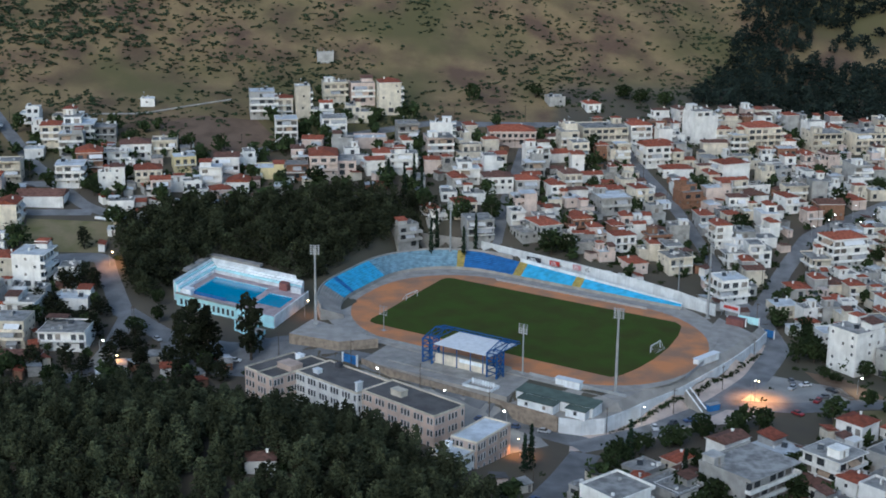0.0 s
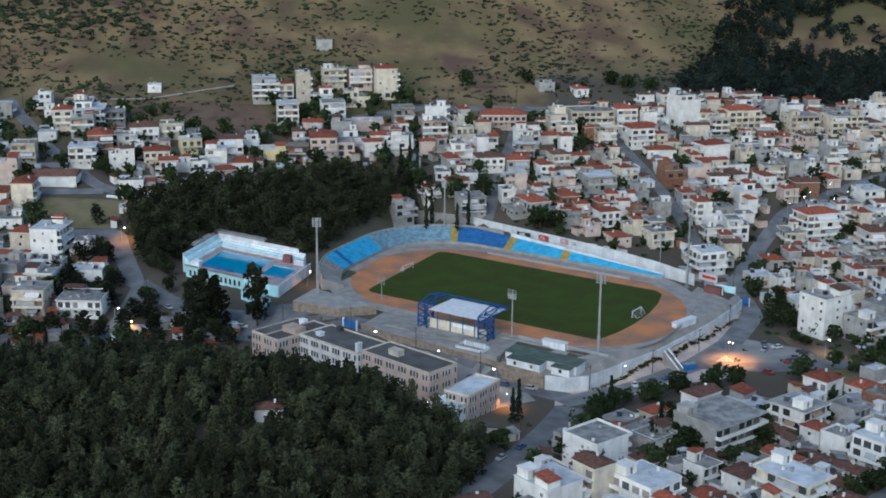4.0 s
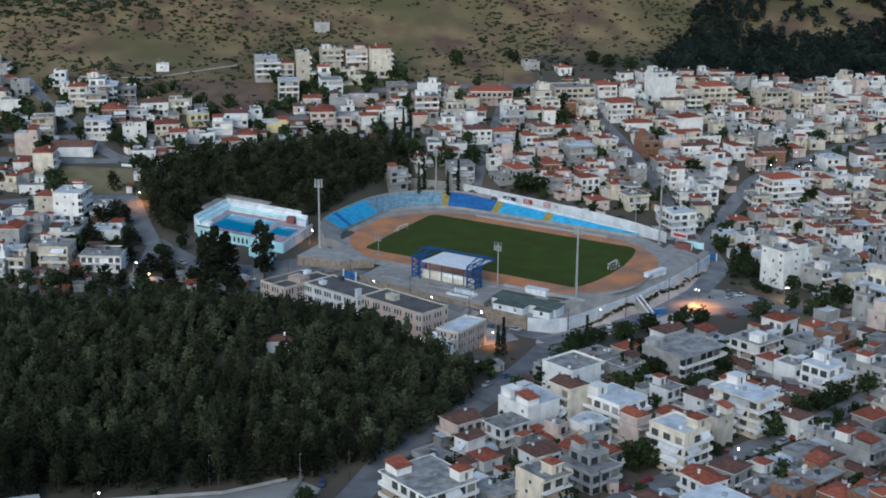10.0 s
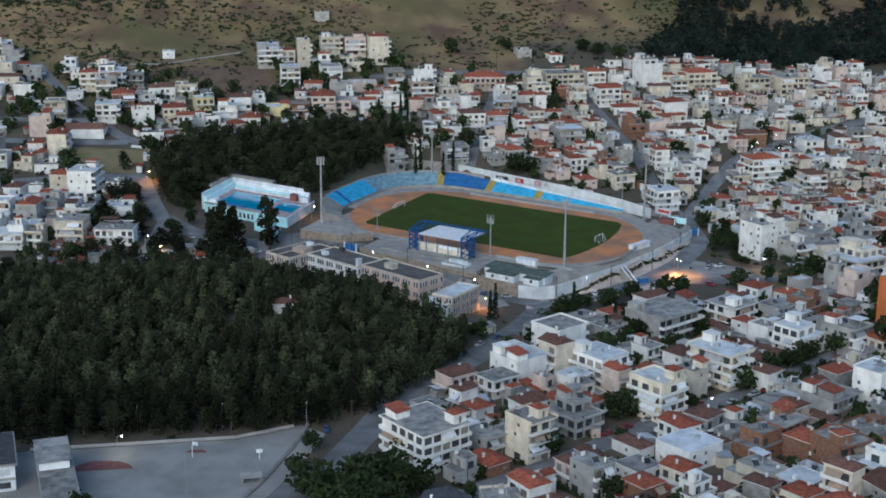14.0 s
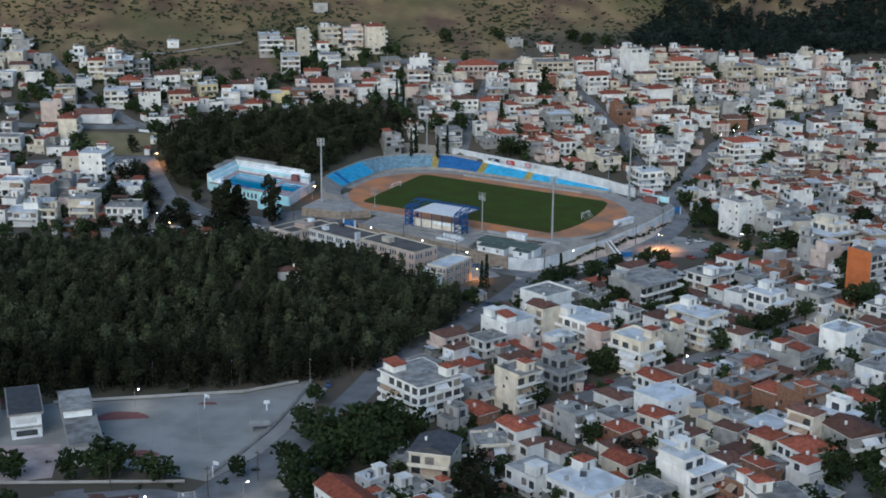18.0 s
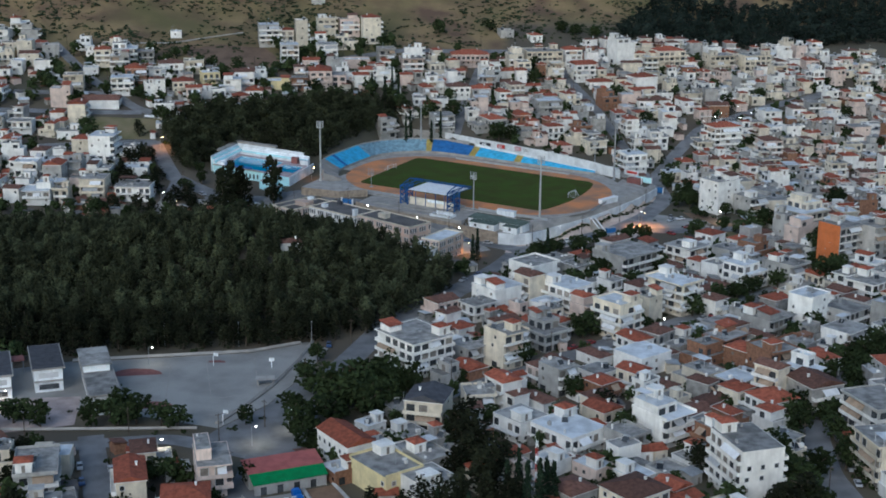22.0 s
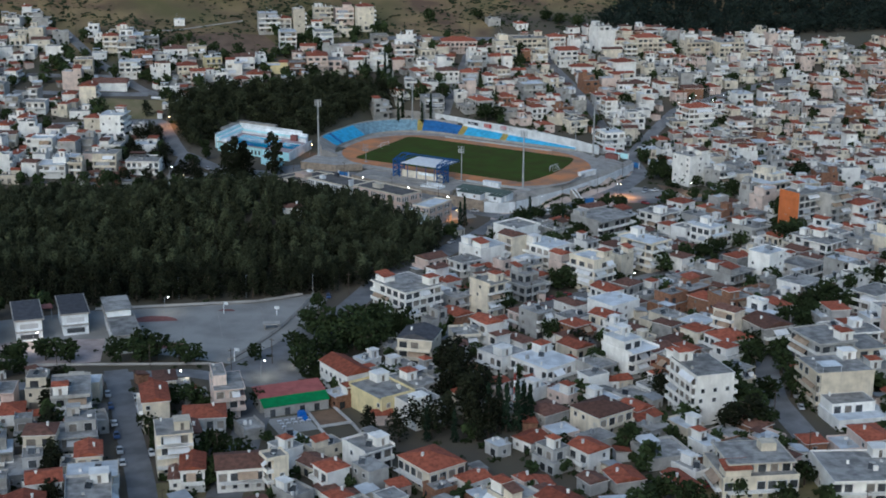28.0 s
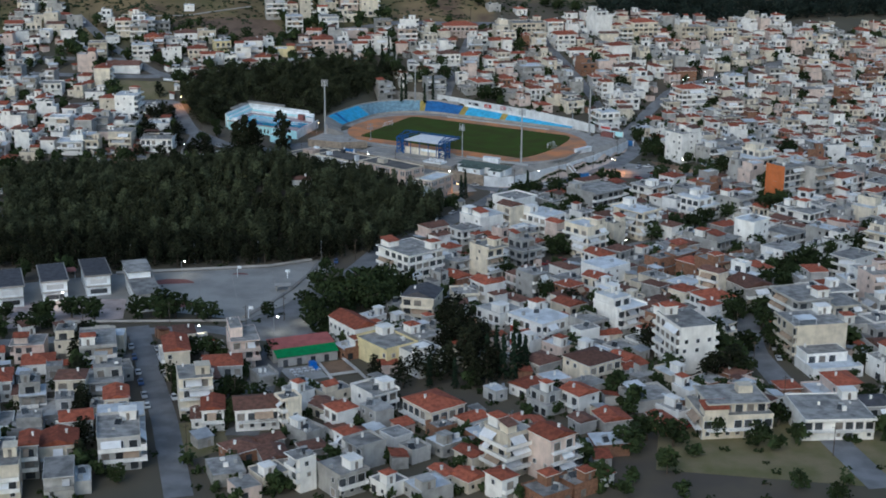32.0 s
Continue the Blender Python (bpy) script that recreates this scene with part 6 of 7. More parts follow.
house(82.5, 43.1, 20, 11.9, 10.8, 3, "pale", "w", "fl", 0, loose=0.2)
house(49.0, 67.9, 20, 13.2, 12.0, 1, "hip", "p", "f", 0, loose=0.2)
house(64.2, 68.8, 20, 10.9, 11.3, 2, "flat", "c", "f", 0, loose=0.2)
house(-215.8, 70.3, 5, 9.4, 12.2, 3, "gable", "c", "r", 0, loose=0.2)
house(136.5, 83.9, 20, 16.3, 12.7, 4, "hip", "w", "fl", 0, loose=0.2)
house(43.2, 85.8, 20, 9.7, 8.8, 2, "hip", "w", "f", 0, loose=0.2)
house(-50.5, 90.0, 30, 9.8, 10.2, 3, "flat", "g", "fr", 0, loose=0.2)
house(-18.5, 90.9, 15, 11.8, 12.3, 3, "flat", "g", "f", 0, loose=0.2)
house(6.6, 91.6, 25, 17.4, 15.8, 2, "hip", "g", "fl", 0, loose=0.2)
house(-173.5, 92.3, 10, 11.0, 8.6, 1, "flat", "w", "", 0, loose=0.2)
house(-208.7, 94.0, 5, 20.2, 13.1, 1, "gableo", "w", "", 0, loose=0.2)
house(-25.1, 109.1, 15, 10.1, 10.5, 2, "hip", "c", "f", 0, loose=0.2)
house(-145.0, 110.8, 20, 10.1, 10.5, 2, "flat", "w", "f", 0, loose=0.2)
house(-133.9, 112.2, 20, 9.4, 9.7, 1, "hip", "p", "", 0, loose=0.2)
house(-229.0, 113.0, 10, 11.1, 10.1, 3, "flat", "c", "f", 0, loose=0.2)
house(-202.4, 114.3, 10, 10.9, 11.3, 3, "pale", "w", "fr", 0, loose=0.2)
house(-168.6, 122.0, 15, 12.0, 12.5, 2, "hip", "c", "f", 0, loose=0.2)
house(41.7, 125.5, 15, 14.1, 14.7, 2, "pale", "g", "f", 1, loose=0.2)
house(1.9, 126.4, 8, 11.5, 10.5, 1, "pale", "c", "", 0, loose=0.2)
house(-197.2, 129.3, 15, 11.7, 12.2, 3, "gable", "b", "f", 0, loose=0.2)
house(55.5, 130.1, 20, 9.9, 10.3, 3, "hip", "c", "f", 0, loose=0.2)
house(77.7, 136.5, 20, 10.0, 10.4, 3, "flat", "b", "fr", 0, loose=0.2)
house(3.1, 138.4, 10, 10.9, 11.4, 2, "hip", "g", "f", 0, loose=0.2)
house(-155.8, 138.4, 20, 10.1, 10.5, 2, "pale", "y", "f", 0, loose=0.2)
house(-102.9, 138.6, 8, 10.1, 10.5, 2, "flat", "b", "f", 0, loose=0.2)
house(125.9, 139.1, 20, 12.5, 11.4, 2, "hip", "w", "f", 0, loose=0.2)
house(-115.9, 139.3, 8, 14.1, 12.9, 1, "pale", "y", "", 0, loose=0.2)
house(-10.2, 139.6, 10, 13.4, 12.2, 2, "hipo", "w", "f", 0, loose=0.2)
house(-226.6, 142.4, 10, 8.6, 9.0, 1, "pale", "w", "", 0, loose=0.2)
house(-87.3, 145.8, 8, 21.4, 19.5, 3, "hip", "p", "f", 0, loose=0.2)
house(21.7, 148.3, 15, 13.2, 12.0, 2, "hipo", "c", "f", 0, loose=0.2)
house(-180.9, 150.2, 15, 14.1, 12.8, 2, "hipo", "w", "f", 0, loose=0.2)
house(-168.2, 155.6, 10, 11.7, 10.6, 2, "flat", "c", "f", 0, loose=0.2)
house(-222.9, 157.9, 10, 9.8, 11.5, 3, "hip", "c", "f", 0, loose=0.2)
house(-64.0, 159.0, 8, 10.9, 11.3, 2, "hip", "w", "f", 0, loose=0.2)
house(-211.4, 162.1, 10, 13.0, 13.5, 4, "pale", "w", "fr", 1, loose=0.2)
house(101.2, 166.2, 25, 14.9, 11.6, 3, "hip", "w", "l", 0, loose=0.2)
house(-199.9, 168.2, 10, 10.5, 10.9, 2, "flat", "g", "f", 0, loose=0.2)
house(76.0, 170.2, 10, 14.9, 9.7, 1, "hip", "w", "", 0, loose=0.2)
house(-38.8, 175.2, 12, 12.9, 13.4, 3, "flat", "p", "f", 1, loose=0.2)
house(-113.5, 177.7, 12, 10.6, 11.0, 4, "pale", "w", "f", 0, loose=0.2)
house(29.2, 179.6, 15, 8.6, 9.0, 3, "flat", "c", "f", 0, loose=0.2)
house(18.7, 179.6, 15, 10.2, 9.3, 1, "gable", "w", "", 0, loose=0.2)
house(-72.8, 183.0, 8, 15.7, 12.3, 1, "pale", "p", "", 0, loose=0.2)
house(-55.6, 188.5, 12, 9.2, 10.7, 3, "flat", "k", "fr", 0, loose=0.2)
house(-91.8, 191.4, 12, 12.2, 12.7, 3, "flat", "w", "f", 0, loose=0.2)
house(24.8, 193.2, 12, 9.2, 10.7, 4, "flat", "c", "f", 0, loose=0.2)
house(-3.1, 197.6, 5, 23.1, 15.0, 2, "hip", "p", "f", 0, loose=0.2)
house(42.3, 203.0, 12, 23.0, 14.9, 3, "flat", "c", "f", 1, loose=0.2)
house(61.2, 208.5, 12, 11.0, 11.5, 3, "hip", "w", "f", 0, loose=0.2)
house(122.3, 208.7, 15, 17.6, 13.7, 4, "hip", "c", "fr", 0, loose=0.2)
house(-98.8, 208.8, 12, 9.6, 10.0, 3, "flat", "w", "f", 1, loose=0.2)
house(-130.7, 211.7, 12, 12.5, 13.0, 4, "pale", "g", "fr", 0, loose=0.2)
house(-119.5, 212.6, 12, 8.6, 9.0, 3, "hip", "c", "f", 0, loose=0.2)
house(-110.1, 213.8, 12, 7.6, 8.8, 5, "pale", "c", "r", 0, loose=0.2)
house(155.2, 214.9, 15, 16.3, 12.7, 3, "flat", "c", "f", 1, loose=0.2)
house(-81.7, 216.2, 12, 13.1, 13.6, 2, "flat", "c", "fr", 0, loose=0.2)
house(93.4, 216.8, 25, 13.4, 12.2, 5, "flat", "w", "r", 1, loose=0.2)
house(178.3, 219.1, 15, 17.8, 13.9, 3, "flat", "c", "f", 1, loose=0.2)
house(-66.9, 228.6, 12, 11.3, 11.8, 5, "hip", "c", "r", 0, loose=0.2)
house(-96.8, 238.0, 12, 11.5, 11.9, 3, "flat", "c", "fr", 1, loose=0.2)
house(-82.0, 239.3, 12, 12.5, 13.0, 3, "flat", "p", "f", 0, loose=0.2)
house(38.1, 250.7, 15, 11.6, 10.5, 1, "hip", "w", "", 0, loose=0.2)
house(20.8, 255.4, 15, 8.9, 9.2, 1, "flat", "g", "", 0, loose=0.2)

WOOD = [(-236, -92), (-210, -130), (-190, -238), (-136, -240), (-110, -234), (-78, -229), (-52, -223), (-38, -212), (-20, -186), (-8, -154), (-14, -144), (-25, -134), (-35, -121), (-49, -105), (-65, -91), (-82, -85), (-100, -79), (-124, -68), (-140, -66), (-165, -74), (-200, -72)]
UPPER = [(-156, 24), (-161, 40), (-168, 58), (-166, 76), (-150, 88), (-128, 98), (-104, 106), (-80, 120), (-58, 120), (-42, 108), (-33, 98), (-45, 92), (-56, 81), (-65, 68), (-74, 50), (-79, 41), (-85, 38), (-100, 47), (-118, 59), (-128, 52), (-135, 38), (-140, 26), (-146, 16)]
HILLWOOD = [(92, 268), (112, 300), (128, 330), (140, 380), (150, 470), (380, 520), (400, 280), (300, 292), (240, 272), (197, 254), (124, 258)]
GLADE = [(160, 335), (190, 372), (235, 400), (262, 372), (226, 340), (190, 326)]
MARKET = [(-66, -330), (-44, -322), (-28, -356), (-38, -366), (-60, -358)]
KEEP = [WOOD, UPPER, HILLWOOD, YARDP, [(-204, 46), (-172, 49), (-172, 78), (-210, 76)], [(-172, 168), (-140, 160), (-118, 180), (-132, 204), (-160, 205), (-180, 190)],
        [raw(-140, -72), raw(-60, -76), raw(-56, -112), raw(60, -128), raw(64, -74), raw(-60, -10), raw(-140, -10)],
        [st(-92, -70), st(60, -74), st(92, -50), st(92, 60), st(60, 62), st(-50, 70), st(-92, 66)],
        [(-135, -20), (-160, -40), (-175, -20), (-172, 30), (-140, 25), (-110, -20)],
        [(60, -90), (120, -66), (112, -38), (98, 10), (84, 0), (60, -50)], [(54, -395), (84, -380), (130, -366), (150, -400), (110, -430), (50, -420)],
        [(14, -350), (20, -384), (-10, -382), (-36, -368), (-30, -350), (0, -342)], [(-70, -298), (-30, -300), (-14, -262), (-42, -240), (-60, -262)], MARKET, [(-190, -250), (-190, -306), (-76, -306), (-76, -290)], [(-84, 34), (-86, 60), (-70, 84), (-54, 96), (-36, 100), (-34, 84), (-60, 66), (-74, 40)], [(10, -91), (14, -122), (34, -122), (46, -112), (66, -110), (84, -100), (92, -84), (112, -72), (124, -60), (128, -30), (116, 0), (100, 10), (77, -45), (50, -62)]]


def near_road(x, y, gap):
    for line, width in ROADS:
        for (x0, y0), (x1, y1) in zip(line, line[1:]):
            dx, dy = x1 - x0, y1 - y0
            k = min(1, max(0, ((x - x0) * dx + (y - y0) * dy) / (dx * dx + dy * dy)))
            if math.hypot(x - x0 - k * dx, y - y0 - k * dy) < width / 2 + gap:
                return True
    return False


def fill(poly, rot, step, sizes, storeys, roofs, walls, seed, far=False):
    """Close a quarter with houses in rows where none stands yet."""
    rg = random.Random(seed)
    xs, ys = [p[0] for p in poly], [p[1] for p in poly]
    R = radians(rot)
    c, s = math.cos(R), math.sin(R)
    cx, cy = sum(xs) / len(xs), sum(ys) / len(ys)
    n = int(max(max(xs) - min(xs), max(ys) - min(ys)) / step) + 2
    for j in range(-n, n):
        for i in range(-n, n):
            u, v = (i + 0.5 * (j % 2)) * step + rg.uniform(-2, 2), j * step * 0.92 + rg.uniform(-1.5, 1.5)
            x, y = cx + c * u - s * v, cy + s * u + c * v
            w, d = rg.uniform(*sizes), rg.uniform(*sizes) * 0.95
            st_n, rf, wl, pent, ang = rg.choice(storeys), rg.choice(roofs), rg.choice(walls), rg.random() < 0.5, rot + rg.uniform(-7, 7)
            balc = rg.choice(("f", "f", "fl", "l", "fl", "", "r"))
            if not inside(x, y, poly) or any(inside(x, y, k) for k in KEEP) or near_road(x, y, 0.36 * min(w, d) + 1.2):
                continue
            r = math.hypot(w, d) / 2
            gap = min((math.hypot(x - a, y - b) - 0.80 * q for a, b, q in TAKEN if abs(x - a) < 40 and abs(y - b) < 40), default=99)
            if gap < 3.6:
                continue
            k = min(1.0, gap / (0.80 * r))
            POOLED["on"] = Matrix.Identity(4) if far or y > -235 else None
            house(x, y, ang, w * k, d * k, st_n if k > 0.75 else min(st_n, 2), rf, wl, balc, int(pent), near=False)


RMIX = ["flat", "flat", "flat", "flat", "flat", "pale", "pale", "hip", "gable", "gable", "hipo", "gableo"]
WMIX = "wwwwwwwwwwwccccggggpp"
fill([(-40, 86), (-28, 205), (30, 226), (120, 256), (200, 250), (330, 270), (300, 60), (220, -40), (140, -50), (100, 35), (60, 66), (20, 80)], 12, 9.8, (6.5, 13), (1, 1, 2, 2, 2, 3), RMIX, "wwwwwwcccccgggppkb", 3)
RM2 = ["flat", "flat", "flat", "flat", "flat", "pale", "pale", "hip", "gableo"]
LOWMIX = ["flat", "flat", "flat", "flat", "pale", "hipo", "gableo", "gable"]
fill([(14, -112), (66, -104), (128, -70), (142, -130), (140, -240), (96, -300), (60, -300), (-30, -268), (-36, -216)], 40, 11.0, (6.5, 11), (1, 1, 1, 2, 2), LOWMIX, "wwwccgggkkpb", 4)
fill([(16, -112), (40, -92), (66, -86), (118, -66), (220, -40), (340, 40), (340, -160), (230, -240), (130, -240), (96, -300), (60, -300), (-30, -268), (-36, -216)], 40, 12.0, (7.5, 14), (1, 2, 2, 3, 3, 4), RM2, WMIX, 4)
fill([(-30, -268), (60, -300), (98, -300), (92, -372), (50, -400), (30, -440), (-66, -440), (-64, -360), (-40, -310)], 38, 11.0, (6, 10), (1, 1, 1, 2), LOWMIX, "wwccggkpb", 5)
fill([(-200, -325), (-60, -325), (-68, -440), (-190, -440)], 14, 12.5, (8, 12), (1, 2, 2, 3), RMIX, "wccggkp", 6)
fill([(-330, -120), (-236, -62), (-196, -34), (-170, -26), (-174, 28), (-178, 44), (-208, 46), (-212, 80), (-300, 110), (-340, 60)], 0, 13.0, (7, 12), (1, 2, 2, 3), RMIX, WMIX, 7)
fill([(-300, 112), (-212, 84), (-170, 86), (-148, 104), (-124, 120), (-104, 132), (-106, 150), (-150, 150), (-190, 150), (-205, 180), (-240, 190), (-300, 210)], 10, 14.5, (8, 12), (1, 2, 2, 3), RMIX, WMIX, 8)
fill([(-110, 140), (-60, 142), (-36, 118), (-16, 208), (-60, 196), (-100, 172)], 8, 14, (8, 12), (1, 2, 2, 3), RMIX, WMIX, 9)
fill([(120, -250), (230, -240), (230, -420), (130, -360), (112, -300)], 15, 13.5, (9, 13), (2, 2, 3, 3, 4), RMIX, WMIX, 10)


POOLED["on"] = None


# ================= street furniture, cars =================
def car(x, y, yaw, col, label):
    t = thing("car", x, y, top(x, y) + 0.14, radians(yaw), label, "car", "parked cars")
    b = Bld()
    k = [(-2.1, 0.35), (-2.1, 0.8), (-1.3, 0.95), (1.9, 0.95), (2.1, 0.75), (2.1, 0.35)]
    for s in (-1, 1):
        b.face([(p, s * 0.85, q) for p, q in (k if s > 0 else k[::-1])])
    for p, q in zip(k, k[1:] + k[:1]):
        b.face([(p[0], -0.85, p[1]), (p[0], 0.85, p[1]), (q[0], 0.85, q[1]), (q[0], -0.85, q[1])])
    body = part("body", b, col, t)
    b = Bld()
    lo, hi = [(-0.9, -0.78), (1.7, -0.78), (1.7, 0.78), (-0.9, 0.78)], [(-0.3, -0.62), (1.2, -0.62), (1.2, 0.62), (-0.3, 0.62)]
    for i in range(4):
        j = (i + 1) % 4
        b.face([(*lo[i], 0.95), (*lo[j], 0.95), (*hi[j], 1.42), (*hi[i], 1.42)])
    part("cabin_glass", b, GLASS, t)
    b = Bld()
    b.box(0.45, 0, 1.424, 1.47, 1.5, 1.24)
    part("roof_panel", b, col, t)
    for wx in (-1.35, 1.3):
        for wy in (-0.8, 0.8):
            part("wheel", WHEEL, None, t, at=Matrix.Translation((wx, wy, 0.31)))
    return t


wb = Bld()
wb.v = [(0.31 * math.cos(a * math.pi / 6), y, 0.31 * math.sin(a * math.pi / 6)) for y in (-0.1, 0.1) for a in range(12)]
wb.f = [(i, (i + 1) % 12, 12 + (i + 1) % 12, 12 + i) for i in range(12)] + [tuple(range(11, -1, -1)), tuple(range(12, 24))]
wb.m = [0] * 14
WHEEL = wb.mesh("wheel", R_DARK)
CARS = [mat("car_" + n, c, rough=0.3, var=0.05, bump=0, rand=0.1, spec=0.5) for n, c in (("silver", (0.45, 0.46, 0.48)), ("white", (0.75, 0.75, 0.75)), ("black", (0.03, 0.03, 0.035)), ("blue", (0.05, 0.09, 0.2)), ("red", (0.3, 0.03, 0.03)), ("grey", (0.15, 0.15, 0.16)))]
CN = ["silver", "white", "black", "dark blue", "red", "grey"]


def cars_along(x0, y0, x1, y1, n, seed):
    rg = random.Random(seed)
    a = math.degrees(math.atan2(y1 - y0, x1 - x0))
    for i in range(n):
        k = (i + rg.uniform(0.2, 0.8)) / n
        c = rg.randrange(6)
        car(x0 + (x1 - x0) * k, y0 + (y1 - y0) * k, a + rg.choice((0, 180)), CARS[c], f"{CN[c]} car parked beside the street")


cars_along(-112, -326, -93, -386, 6, 1)
cars_along(-106, -318, -86, -380, 4, 2)
cars_along(30, -227, 66, -197, 6, 3)
cars_along(72, -200, 120, -158, 7, 4)
cars_along(90, -330, 90, -304, 4, 5)
cars_along(101, -340, 104, -300, 4, 6)
cars_along(-24, -180, 6, -132, 4, 7)
cars_along(-60, -66, 10, -90, 7, 8)
cars_along(-128, -30, -100, -34, 5, 9)
cars_along(100, -372, 60, -392, 4, 12)
for i, (x, y) in enumerate(((96, -41), (91, -44), (92, -38), (88, -68), (52, -76), (46, -79), (40, -83), (-133, -19), (100, -52), (97, -56), (-52, -226), (104, -46), (44, -94))):
    car(x, y, 20 + 37 * (i % 4), CARS[(i * 5 + 1) % 6], f"{CN[(i * 5 + 1) % 6]} car parked on the asphalt")
LAMP_W = glow("warm_bulb", (1.0, 0.62, 0.28), 14)
LAMP_C = glow("white_bulb", (1.0, 0.93, 0.8), 14)


def street_lamp(x, y, h=7.5, warm=True, power=0, yaw=0.0, size=0.3, lit=True):
    t = thing("street_lamp", x, y, top(x, y), yaw, "lit street lamp on a slim grey pole" if lit else "unlit street lamp on a slim grey pole", "street lamp", "street lamps")
    b = Bld()
    b.tube((0, 0), 0.11, 0.06, -0.5, h, 8)
    b.beam((0, 0, h), (1.2, 0, h + 0.25), 0.08)
    part("pole", b, STEEL, t)
    b = Bld()
    b.box(1.3, 0, h + 0.18, h + 0.34, 0.8, 0.32)
    part("lamp_head", b, STEEL, t)
    if lit:
        b = Bld()
        for i in range(6):
            for j in range(10):
                q = []
                for di, dj in ((0, 0), (0, 1), (1, 1), (1, 0)):
                    th, ph = math.pi * (i + di) / 6, 2 * math.pi * (j + dj) / 10
                    q.append((1.3 + size * math.sin(th) * math.cos(ph), size * math.sin(th) * math.sin(ph), h - 0.05 + size * 0.7 * math.cos(th)))
                b.face(q)
        part("bulb", b, LAMP_W if warm else LAMP_C, t)
    if power:
        L = new("lamp_light", bpy.data.lights.new("lamp_light", "SPOT"))
        L.data.energy, L.data.shadow_soft_size = power, 0.3
        L.data.spot_size, L.data.spot_blend = radians(138), 0.5
        L.data.color = (1.0, 0.36, 0.09) if warm else (1.0, 0.85, 0.6)
        L.parent = t
        L.matrix_basis = Matrix.Translation((1.3, 0, h - 0.6))


street_lamp(76, -56.5, 7, True, 11000, 0.5, 0.22)
street_lamp(74.3, -58.7, 8, False, 0, 0.5, 0.22)
street_lamp(-7, -92, 8, False, 900, 2.2, 0.38)
street_lamp(-49, -60, 9, False, 700, 2.2, 0.4)
street_lamp(-26, -76, 8, False, 0, 2.2, 0.3)
street_lamp(36, -80, 6, False, 250, 0.8, 0.25)
street_lamp(-82, 2, 6, True, 900, 0.4, 0.4)
street_lamp(-165, 38, 6, True, 3000, 0.3, 0.35)
street_lamp(-142, -46, 6, True, 900, 0.3, 0.35)
street_lamp(-150, -34, 6, False, 600, 0.3, 0.3)
street_lamp(112, -48, 6, False, 1200, 0.3, 0.35)
street_lamp(-66, -312, 6, False, 900, 0.3, 0.3)
street_lamp(-57, -300, 6, False, 900, 0.3, 0.3)
street_lamp(-91, -322, 6, False, 720, 0.3, 0.3)
street_lamp(64, -212, 7, False, 900, 0.3, 0.3)
street_lamp(-14, -110, 5, True, 1500, 0.3, 0.3)
street_lamp(-3, -108, 5, True, 2200, 2.0, 0.25)
street_lamp(-30, -122, 4, True, 1800, 0.3, 0.25)
# pole lamp added in place of the lit kiosk's own light
street_lamp(-44, -263, 4, True, 1500, 0.3, 0.22)
# pole lamp added to supply the glow of the pavilion's lit bay
street_lamp(-147, -284, 5, False, 1200, 0.3, 0.3)
street_lamp(-110, -246, 6, False, 360, 0.3, 0.3)
for x, y in ((140, 118), (152, 130), (158, 121), (150, 112), (128, 104), (136, 112)):
    street_lamp(x, y, 7, False, 0, 0.4, 0.22)
for i in range(5):
    street_lamp(-158 + i * 25, -234 + 2.2 * i, 8, True, 0, 1.6, 0.3, lit=False)


def wire_pole(x, y, h=9.0):
    t = thing("utility_pole", x, y, top(x, y), RNG.uniform(0, 3), "brown wooden utility pole with a crossarm", "pole", "utility poles")
    b = Bld()
    b.tube((0, 0), 0.15, 0.1, -0.6, h, 8)
    part("pole", b, BARK, t)
    b = Bld()
    b.box(0, 0, h - 0.8, h - 0.65, 1.8, 0.14)
    part("crossarm", b, BARK, t)


for line, width in ROADS[:7] + ROADS[9:17]:
    for (x0, y0), (x1, y1) in zip(line, line[1:]):
        l = math.hypot(x1 - x0, y1 - y0)
        if l > 22:
            wire_pole((x0 + x1) / 2 - (y1 - y0) / l * (width / 2 + 0.5), (y0 + y1) / 2 + (x1 - x0) / l * (width / 2 + 0.5))


# ================= trees and shrubs =================
def strew(poly, step, rg, jit=0.42):
    xs, ys = [p[0] for p in poly], [p[1] for p in poly]
    out = []
    y, j = min(ys), 0
    while y < max(ys):
        x = min(xs) + (j % 2) * step / 2
        while x < max(xs):
            px, py = x + rg.uniform(-jit, jit) * step, y + rg.uniform(-jit, jit) * step
            if inside(px, py, poly):
                out.append((px, py))
            x += step
        y += step * 0.87
        j += 1
    return out


rgw = random.Random(21)
spots = [p for p in strew(WOOD, 5.0, rgw) if math.hypot(p[0] + 73.5, p[1] + 155) > 6.5]
spots.sort(key=lambda p: p[1])
for x, y in spots[:150]:
    tree(x, y, "pine", rgw.uniform(0.7, 1.3), rgw.uniform(0.85, 1.5), "pines of the wood")
scatter_stuff("pine_wood", [(x, y, rgw.uniform(0.85, 1.6), rgw.uniform(0.75, 1.3)) for x, y in spots[150:]], PINES, "dense dark pine wood on the low hill", "wood")
tr_spots = spots[150:]
scatter_stuff("pine_trunks", [(x, y, 1.0, 0.9) for x, y in tr_spots[::2]], [PTRUNK], "bare brown trunks inside the pine wood", "wood")
up = strew(UPPER, 4.8, rgw)
scatter_stuff("pine_wood", [(x, y, rgw.uniform(0.9, 1.5), rgw.uniform(0.9, 1.4)) for x, y in up], FARP, "dark pine wood behind the swimming pool", "wood")
LIGHTP = []
